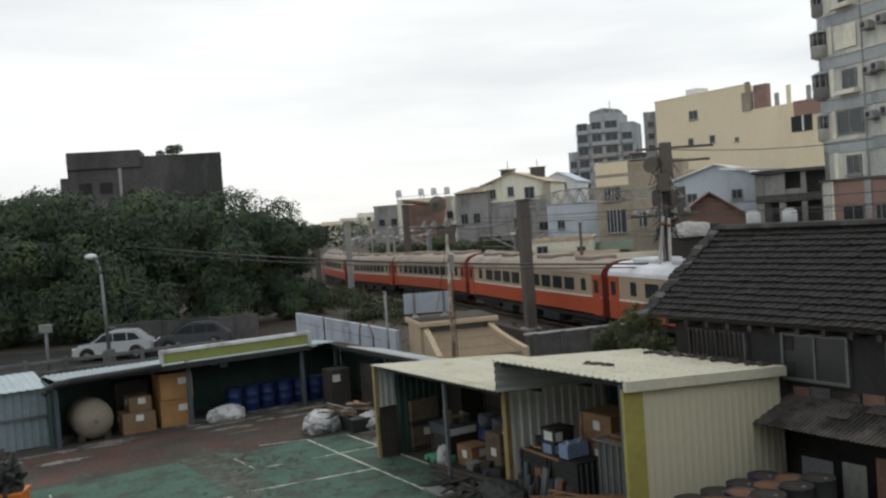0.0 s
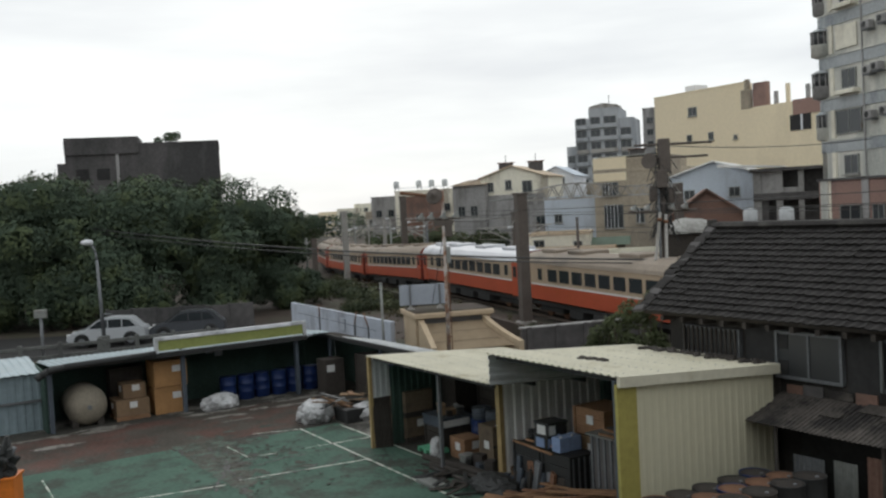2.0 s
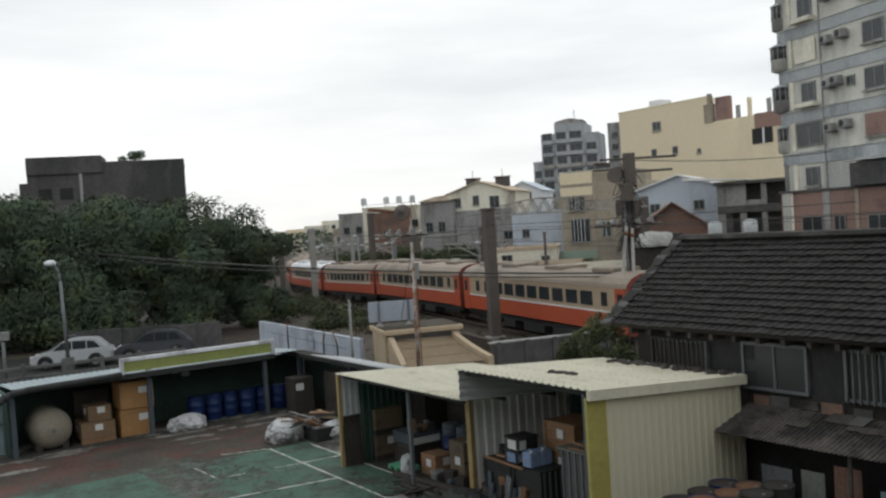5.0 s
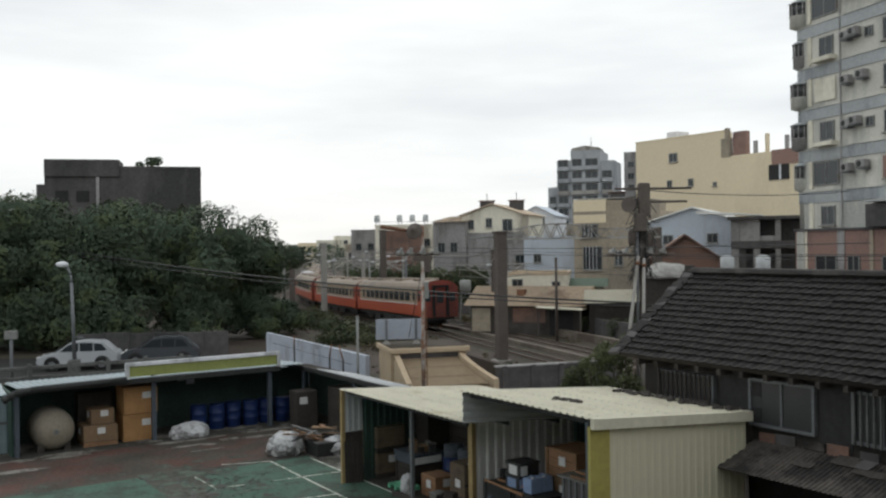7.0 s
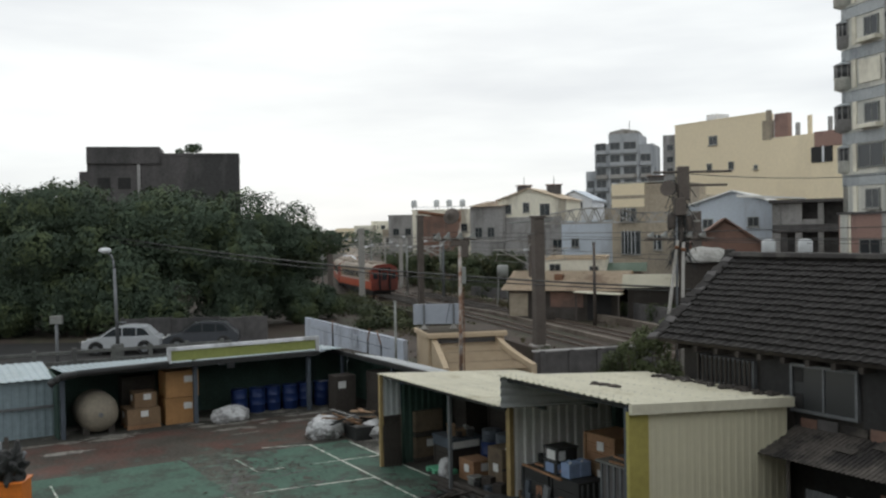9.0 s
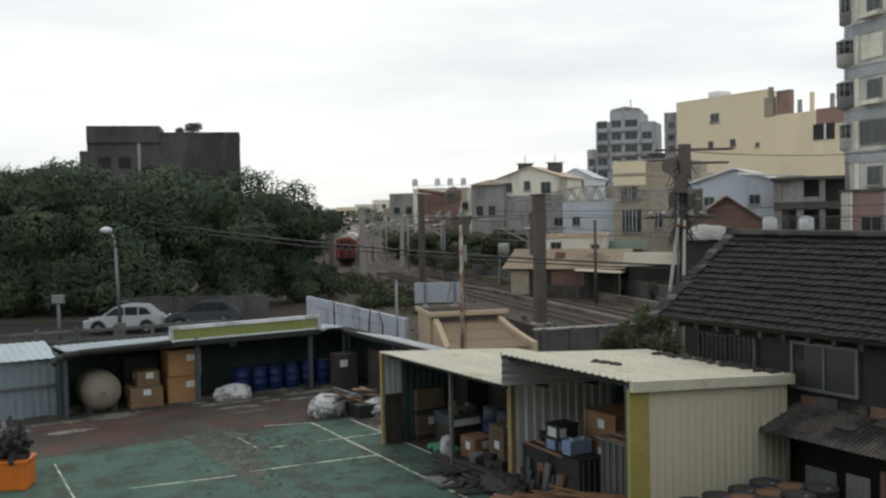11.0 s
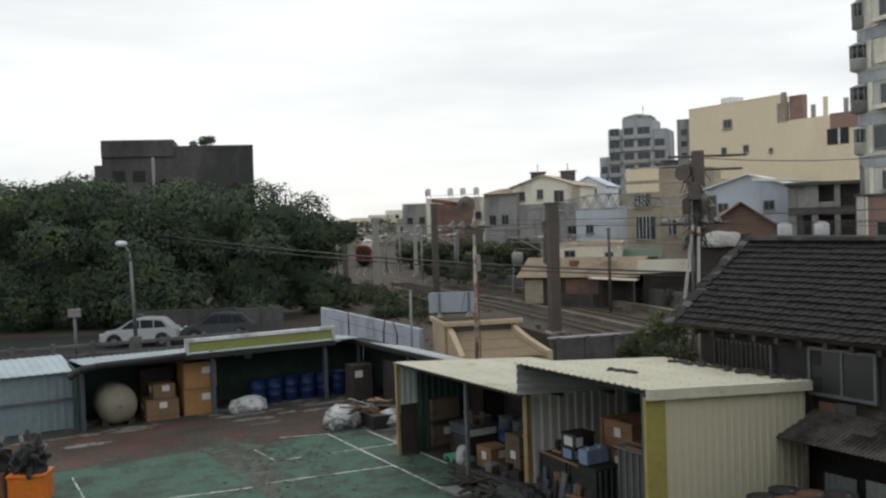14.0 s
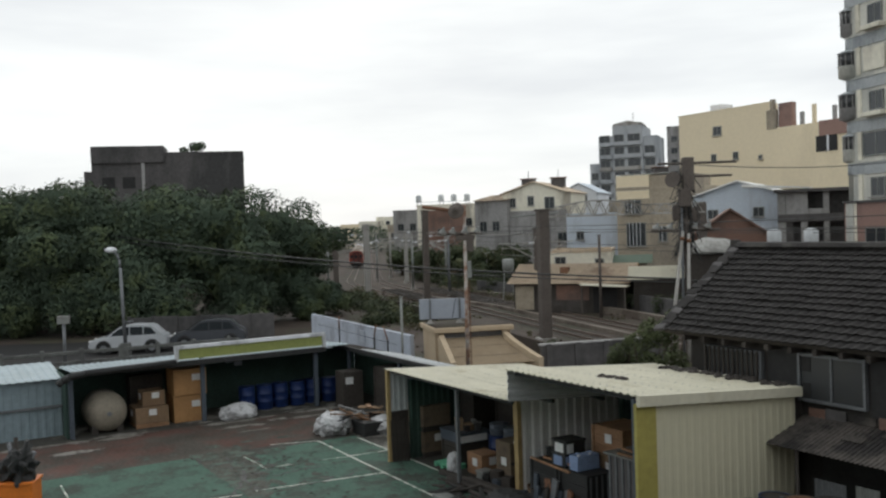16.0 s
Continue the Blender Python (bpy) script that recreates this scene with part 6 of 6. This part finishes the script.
for z in (0.0, 0.92):
    c = crate(-10.35, -3.55 + 0.03 * (z > 0), z, 1.05, 1.12, 0.9, M["ply"], "orange plywood shipping case", tag=False, name="plywood_case", category="case")
    part("label_sheet", box(B(), 1.051, 0.62, 0.5, 1.056, 0.92, 0.72), M["paper"], c, "white paper label")
    for y in (0.0, 0.52, 1.04):
        part("batten", box(B(), 1.05, y, 0.0, 1.068, y + 0.08, 0.9), M["ply"], c)
    part("batten", box(B(), 1.05, 0.0, 0.82, 1.07, 1.12, 0.9), M["ply"], c)
sack(-8.75, -1.45, 1.0, 1.35, 0.5, M["plastic"], "crumpled white bulk sack on the floor", 5)
for i in range(6):
    drum(-9.9 + 0.1 * (i % 2), -0.75 + 0.64 * i, M["blue"], "blue plastic drum in the back shed")
for y, z in ((-1.1, 1.62), (-0.75, 1.48)):
    solo("notice", box(B(), -11.25, y, z, -11.24, y + 0.3, z + 0.26), M["boardgrey"], "grey notice sheet on the dark wall", "notice", YARD)
bx = crate(-8.6, 2.2, 0, 0.7, 0.8, 1.3, M["oldwood"], "dark brown cabinet under the roof", name="cabinet", category="cabinet")
part("label_sheet", box(B(), 0.702, 0.1, 0.85, 0.708, 0.4, 1.1), M["paper"], bx, "white paper label")
crate(-7.4, 3.2, 0, 1.0, 0.8, 1.5, M["oldwood"], "dark brown crate under the roof", slats=4)
crate(-6.1, 3.15, 0.6, 1.3, 0.7, 0.5, M["blue"], "blue plastic bin under the roof", name="bin", category="bin", lid=True)
crate(-6.1, 3.15, 0.0, 1.3, 0.75, 0.58, M["oldwood"], "dark slatted crate under the blue bin", slats=2)
crate(-4.4, 3.1, 0.0, 1.3, 0.9, 1.1, M["oldwood"], "dark crate under the lean-to", slats=3)
crate(-2.6, 3.1, 0.0, 1.6, 0.9, 1.3, M["black"], "black covered stack under the lean-to", name="covered_stack", category="stack")
# scrap heap
sack(-4.35, 0.2, 1.1, 1.2, 0.66, M["plastic"], "full white bulk sack of scrap", 8)
sack(-3.6, 1.6, 1.1, 1.1, 0.5, M["plastic"], "slumped white sack under scrap", 11)
for i in range(16):
    l = rng.uniform(0.7, 1.3)
    solo("scrap_piece", box(B(), -l / 2, -0.07, 0, l / 2, 0.07, 0.025, 0.004), M[("card", "oldwood", "black", "wood")[i % 4]], "scrap board on the rubbish heap", "scrap",
         yard(-4.0 + rng.uniform(-0.3, 0.5), 0.9 + rng.uniform(-0.5, 0.9), 0.42 + 0.022 * i, rng.uniform(0, 180)) @ pose(0, 0, 0, rng.uniform(-25, 25), rng.uniform(-25, 25)), "scrap heap")
crate(-4.1, 0.75, 0.0, 0.9, 1.2, 0.42, M["black"], "black tray of scrap in the heap", name="tray", category="tray")
# orange bins
for k, (x, y) in enumerate(((-11.36, 21.6), (-12.45, 21.8))):
    t = thing("waste_bin", "orange plastic bin filled with dark scrap", "bin", pose(x, y, 0, 0, 0, 8), "orange bins")
    part("tub", box(B(), 0, 0, 0, 0.85, 0.75, 0.68, 0.04), M["orange"] if k == 0 else M["rust"], t)
    part("rim", box(B(), -0.03, -0.03, 0.66, 0.88, 0.78, 0.72, 0.015), M["orange"] if k == 0 else M["rust"], t)
    for i in range(9):
        a = rng.uniform(0, 6.28)
        bm = tube(B(), (0.42, 0.38, 0.7), (0.42 + 0.4 * math.cos(a), 0.38 + 0.35 * math.sin(a), 1.1 + rng.uniform(0, 0.6)), 0.08, 0.05, 8)
        part("scrap", bm, M[("black", "steel", "oldwood")[i % 3]], t)
    bm = B()
    bmesh.ops.create_icosphere(bm, subdivisions=4, radius=0.4, matrix=Matrix.Translation((0.45, 0.38, 1.0)))
    for v in bm.verts:
        v.co += (v.co - Vector((0.45, 0.38, 1.0))) * 0.7 * noise.noise(v.co * 6 + Vector((k, 0, 0)))
    part("scrap_bag", bm, M["black"], t)

# ---- poles and wires ----
wp = thing("floodlight_pole", "rust-streaked white pole with hooded lamps and a horn", "light pole", pose(-0.08, 33.3, 0))
part("pole", tube(B(), (0, 0, 0), (0.05, 0, 7.25), 0.085, 0.06), mat("rusty_white_paint", (0.42, 0.39, 0.36), 0.8, 0.3, 1, 12, 0.1, stain=(0.2, 0.1, 0.06), amount=0.5, sscale=1.2), wp)
part("crossarm", tube(B(), (-0.88, 0, 6.2), (0.66, 0, 6.2), 0.045, seg=8), M["brownmast"], wp)
for x in (-0.75, -0.4, 0.05, 0.5):
    part("lamp_hood", lathe(B(), [(0.02, 0.23), (0.05, 0.2), (0.06, 0.12), (0.13, 0.03), (0.145, 0.0)], 14), M["tin"], wp, m=pose(x, -0.05, 6.24, 25, 15, 0))
    part("lamp_bracket", tube(B(), (x, 0, 6.2), (x, -0.05, 6.3), 0.025, seg=6), M["brownmast"], wp)
part("control_box", box(B(), 0.1, -0.12, 5.55, 0.35, 0.1, 6.05, 0.02), M["brownmast"], wp)
part("control_box", box(B(), 0.09, -0.09, 4.6, 0.24, 0.09, 5.2, 0.02), M["tin"], wp)
part("bracket", box(B(), -0.3, -0.1, 5.95, 0.4, 0.1, 6.15, 0.03), M["brownmast"], wp)
part("boom", tube(B(), (0.05, 0, 6.98), (-1.45, 0, 7.2), 0.05, 0.07, 8), M["rust"], wp)
part("boom_stay", tube(B(), (0.05, 0, 7.2), (-0.5, 0, 7.08), 0.02, seg=6), M["rust"], wp)
part("horn", lathe(B(), [(0.05, 0.26), (0.1, 0.16), (0.24, 0.03), (0.31, 0.0), (0.29, 0.02), (0.22, 0.05)], 18), M["brownmast"], wp, m=pose(-0.24, -0.18, 7.02, 70, 0, -20))
part("ladder_rail", tube(B(), (0.14, 0, 0.5), (0.14, 0, 4.5), 0.017, seg=6), M["rust"], wp)
for i in range(9):
    part("rung", tube(B(), (0.02, 0, 1.6 + 0.33 * i), (0.14, 0, 1.6 + 0.33 * i), 0.012, seg=6), M["rust"], wp)
part("stay_wire", tube(B(), (0.0, 0, 5.6), (-0.5, 0.1, 3.2), 0.012, seg=5), M["black"], wp)
t = thing("thin_post", "thin pale grey metal post", "post", pose(-2.62, 36.2, 0))
part("shaft", tube(B(), (0, 0, 0), (0, 0, 3.75), 0.05, seg=8), M["tin"], t)
part("cap", tube(B(), (0, 0, 3.75), (0, 0, 3.8), 0.07, seg=8), M["tin"], t)

pp = thing("power_pole", "dark utility pole crowded with transformers and lamps", "utility pole", pose(9.9, 42, 0))
part("pole", tube(B(), (0, 0, 0), (0, 0, 9.1), 0.13, 0.12), M["brownmast"], pp)
part("switch_box", box(B(), -0.12, -0.22, 7.7, 0.38, 0.22, 9.2, 0.04), M["brownmast"], pp)
part("switch_box", box(B(), -0.3, -0.3, 7.0, 0.2, 0.15, 7.8, 0.04), M["brownmast"], pp)
part("transformer", lathe(B(), [(0.15, 0), (0.2, 0.05), (0.2, 0.6), (0.14, 0.68)], 14), M["brownmast"], pp, m=pose(-0.4, 0, 6.4))
part("transformer", lathe(B(), [(0.15, 0), (0.2, 0.05), (0.2, 0.6), (0.14, 0.68)], 14), M["brownmast"], pp, m=pose(0.35, 0, 6.3))
for z, x0, x1 in ((5.95, -1.6, 1.5), (8.95, -1.2, 2.3), (8.35, -0.3, 2.1)):
    part("crossarm", tube(B(), (x0, 0, z), (x1, 0, z), 0.055, seg=8), M["brownmast"], pp)
for x in (-1.35, -0.75, 0.35, 0.95):
    part("lamp_hood", lathe(B(), [(0.02, 0.28), (0.07, 0.24), (0.08, 0.15), (0.18, 0.04), (0.2, 0.0)], 14), M["tin"], pp, m=pose(x, -0.05, 6.05, 20, 20, 0))
part("dish", lathe(B(), [(0.04, 0.0), (0.2, 0.04), (0.34, 0.12), (0.36, 0.14)], 20), M["brownmast"], pp, m=pose(-0.55, -0.2, 8.2, 80, 0, -35))
part("riser_pipe", tube(B(), (-0.25, -0.1, 0), (-0.2, -0.1, 7.5), 0.06, seg=8), M["steel"], pp)
for x, top in ((-0.85, 5.9), (0.35, 5.8)):
    t = thing("stay_pole", "pale weathered timber stay pole", "stay pole", pose(9.45 + x * 0.75, 41.3, 0))
    part("shaft", tube(B(), (0, 0, 0), (0.85 if x < 0 else 0.2, 0.3, top), 0.09, 0.07, 8), M["conc"], t)
    part("clamp", tube(B(), (0.8 if x < 0 else 0.185, 0.28, top - 0.4), (0.82 if x < 0 else 0.19, 0.29, top - 0.25), 0.11, seg=8), M["rust"], t)
bm = B()
for i in range(150):
    a = rng.uniform(0, 6.28)
    z0 = rng.uniform(5.6, 9.0)
    tube(bm, (0.22 * math.cos(a), 0.22 * math.sin(a), z0), (rng.uniform(-0.7, 0.7), rng.uniform(-0.3, 0.3), z0 - rng.uniform(0.3, 1.3)), 0.018, seg=4, caps=False)
tagged(part("cable_tangle", bm, M["black"], pp), kind="stuff")

gt = thing("lattice_gantry", "pale grey lattice gantry over the tracks", "gantry", pose(5.0, 50.2, 6.75, 0, 0, 12))
for y in (-0.2, 0.2):
    part("chord", box(B(), -0.8, y - 0.04, 0, 8.4, y + 0.04, 0.09), M["conc"], gt)
    bm = B()
    for i in range(12):
        x = 0.7 * i - 0.1
        za, zb = 0.55 + 0.3 * math.sin(min(1, (i + 0.0) / 7) * math.pi), 0.55 + 0.3 * math.sin(min(1, (i + 1) / 7) * math.pi)
        tube(bm, (x, y, za), (x + 0.7, y, zb), 0.04, seg=6)
        tube(bm, (x, y, 0.05), (x + 0.35, y, (za + zb) / 2), 0.03, seg=6)
        tube(bm, (x + 0.35, y, (za + zb) / 2), (x + 0.7, y, 0.05), 0.03, seg=6)
    part("lattice", bm, M["conc"], gt)
part("leg", box(B(), 8.1, -0.2, -6.85, 8.5, 0.2, 0.6), M["brownmast"], gt)
part("bracket_arm", tube(B(), (-2.6, 0, 0.1), (0, 0, 0.25), 0.05, seg=6), M["tin"], gt)
for x, y, h in ((8.7, 61, 5.5), (8.0, 80, 5.2)):
    t = thing("timber_post", "slim brown lineside post", "post", pose(x, y, gz(y)), "lineside posts")
    part("shaft", tube(B(), (0, 0, 0), (0, 0, h), 0.11, 0.09, 8), M["brownmast"], t)
    part("cap", tube(B(), (0, 0, h), (0, 0, h + 0.08), 0.13, seg=8), M["brownmast"], t)
t = thing("hopper_tank", "small grey tank on a steel trestle", "tank", pose(3.6, 81, gz(81)))
part("tank", lathe(B(), [(0.15, 2.4), (0.5, 2.8), (0.5, 3.6), (0.35, 3.7)], 12), M["tin"], t)
for x, y in ((-0.5, -0.4), (0.5, -0.4), (-0.5, 0.4), (0.5, 0.4)):
    part("leg", tube(B(), (x, y, 0), (x * 0.7, y * 0.7, 2.8), 0.05, seg=6), M["tin"], t)


def cable(p0, p1, sag, r, label, n=22):
    p0, p1 = Vector(p0), Vector(p1)
    bm = B()
    pts = [p0.lerp(p1, i / n) - Vector((0, 0, sag * 4 * (i / n) * (1 - i / n))) for i in range(n + 1)]
    side = Vector((-(p1 - p0).y, (p1 - p0).x, 0)).normalized()
    prev = None
    for p in pts:
        ring = [bm.verts.new(p + side * r * math.cos(2 * math.pi * k / 5) + Vector((0, 0, r * math.sin(2 * math.pi * k / 5)))) for k in range(5)]
        if prev:
            for k in range(5):
                bm.faces.new((prev[k], prev[(k + 1) % 5], ring[(k + 1) % 5], ring[k]))
        prev = ring
    return solo("overhead_cable", bm, M["black"], label, "cable", group="overhead cables")


cable((-24, 62, 6.6), (9.9, 41.9, 3.75), 0.5, 0.045, "thick black cable sagging across the railway")
cable((-24, 62, 6.35), (9.9, 41.9, 3.6), 0.55, 0.03, "black cable sagging across the railway")
cable((9.9, 41.9, 3.7), (24, 30, 4.0), 0.4, 0.04, "thick black cable behind the old house")
cable((9.9, 42, 8.9), (34, 62, 10.5), 0.6, 0.02, "thin black service cable to the apartments")
cable((9.9, 42, 8.3), (20.5, 80, 8.4), 0.5, 0.02, "thin black service cable to the workshop")
cable((-0.03, 33.3, 6.15), (4.1, 49.5, 6.4), 0.3, 0.015, "thin black cable between two poles")
for o, z in ((0.0, 5.0), (0.0, 6.0), (4.0, 5.0), (4.0, 6.0), (-3.2, 6.4), (7.4, 5.7)):
    pts = [TRACK @ Vector((centre(s)[0] + o, centre(s)[1], z)) for s in (20, 60, 92, 125, 200)]
    for a, b in zip(pts, pts[1:]):
        cable(a, b, 0.12 if z > 5.5 else 0.03, 0.014, "thin overhead line wire above the track", 8)

# small things behind the old house
building("flat_roofed_house", "grey flat-roofed house behind the tiled roof", 13.2, 46, -20, 7, 6, 4.6, M["greyconc"], parapet=0.3, wins=((1, 2.6, 1.2, 1.2), (4, 2.6, 1.2, 1.2)))
for x, y in ((15.1, 45.9), (16.75, 45.5)):
    water_tank(x, y, 4.6, 0.34, 0.7)
t = thing("tarpaulin_shelter", "low hut under a sagging pale tarpaulin", "shelter", pose(12.15, 46.3, 0, 0, 0, -20))
part("hut_wall", box(B(), -1.15, -0.9, 0, 1.15, 1.1, 4.68), M["oldwood"], t)
bm = B()
bmesh.ops.create_uvsphere(bm, u_segments=28, v_segments=14, radius=1.0)
bmesh.ops.delete(bm, geom=[v for v in bm.verts if v.co.z < -0.2], context="VERTS")
noise.seed_set(31)
for v in bm.verts:
    k = 1 + 0.1 * noise.noise(v.co * 2.3) + 0.05 * noise.noise(v.co * 6.0)
    v.co = Vector((v.co.x * 1.35 * k, v.co.y * 1.3 * k, 4.75 + max(v.co.z, -0.15) * 0.72 * k))
part("tarpaulin", bm, M["tarp"], t, "pale crumpled tarpaulin")
# scrub on the dark block's roof
t = thing("roof_shrub", "small shrub growing on the roof", "shrub", pose(-34.2, 116.5, 16.4))
part("stem", tube(B(), (0, 0, 0), (0, 0, 0.7), 0.06, 0.03, 8), M["bark"], t)
leaf_mesh("foliage", [(0.5, 0, 1.0, 0.9, 0.8, 0.7), (-1.0, 0, 0.6, 0.6, 0.6, 0.5), (1.3, 0, 1.1, 0.6, 0.5, 0.6)], 900, 0.16, M["leaf"], t, 400)

for i in range(22):
    x, y = 5.2 + rng.uniform(0, 1.9), 0.95 + rng.uniform(-0.12, 0.05)
    h_ = rng.uniform(0.15, 0.75)
    solo("machine_part", box(B(), 0, 0, 0, rng.uniform(0.08, 0.28), 0.07, h_, 0.01), M[("black", "steel", "bluesteel", "oldwood", "rust")[i % 5]], "greasy machine part leaning on the stillage", "part", yard(x, y, 0.0, rng.uniform(-20, 20)) @ pose(0, 0, 0, rng.uniform(-14, -4), rng.uniform(-10, 10)), "leaning machine parts")
# loose clutter on and between the goods
for i in range(34):
    x, y = rng.choice(((rng.uniform(0.9, 1.6), rng.uniform(1.3, 1.9)), (rng.uniform(4.6, 5.2), rng.uniform(0.9, 1.4)), (rng.uniform(2.3, 4.2), rng.uniform(0.85, 1.1)), (rng.uniform(7.5, 9.5), rng.uniform(0.2, 1.1))))
    w_, h_ = rng.uniform(0.1, 0.32), rng.uniform(0.08, 0.35)
    z0 = 0.93 if (0.85 < x < 1.65 and y > 1.25) else 0.0
    crate(x, y, z0, w_, w_ * rng.uniform(0.6, 1.0), h_, M[("black", "oldwood", "card", "bluesteel", "tin")[i % 5]], "small grimy box among the stored goods", name="small_box", category="box", rz=rng.uniform(-30, 30), lid=i % 2 == 0)
for i, (x, y, z, l) in enumerate(((5.3, 1.0, 1.0, 1.6), (5.6, 1.15, 1.05, 1.3), (8.0, 1.3, 1.58, 1.0), (7.8, 1.6, 1.6, 1.1))):
    solo("batten", box(B(), 0, -0.03, 0, l, 0.03, 0.045, 0.004), M["wood"], "loose brown batten lying on the goods", "batten", yard(x, y, z, rng.uniform(-12, 12)), "loose battens")


# ---- roof tiles ----
tile_bm = B()
prev = None
for i in range(13):
    f = i / 12
    x, z = 0.46 * f, 0.014 * math.cos(f * 4 * math.pi) + 0.03
    ring = [tile_bm.verts.new((x, 0, z + 0.035)), tile_bm.verts.new((x, 0.25, z - 0.025))]
    low = tile_bm.verts.new((x, 0, z - 0.01))
    if prev:
        tile_bm.faces.new((prev[0], ring[0], ring[1], prev[1]))
        tile_bm.faces.new((prev[2], low, ring[0], prev[0]))
    prev = ring + [low]
tile_mesh = bpy.data.meshes.new("roof_tile")
tile_bm.to_mesh(tile_mesh)
tile_bm.free()
tile_mesh.materials.append(M["tile"])
for j in range(16):
    for i in range(18):
        o = new("roof_tile", tile_mesh)
        o.parent = rf
        o.matrix_basis = pose(-0.5 + 0.455 * i + rng.uniform(-0.012, 0.012), -0.06 + 0.214 * j + rng.uniform(-0.012, 0.012), rng.uniform(0, 0.014), rng.uniform(-1.5, 1.5), rng.uniform(-1.5, 1.5), rng.uniform(-1.8, 1.8))
bm = B()
for j in range(16):
    for i in range(18, 30):
        x, y = -0.5 + 0.455 * i, -0.06 + 0.214 * j
        box(bm, x, y, 0.0, x + 0.45, y + 0.2, 0.05)
tagged(part("far_tiles", bm, M["tile"], rf), kind="stuff")


def motions():
    for i, c in enumerate(coaches):
        walk(c, coach_rows(i))


motions()
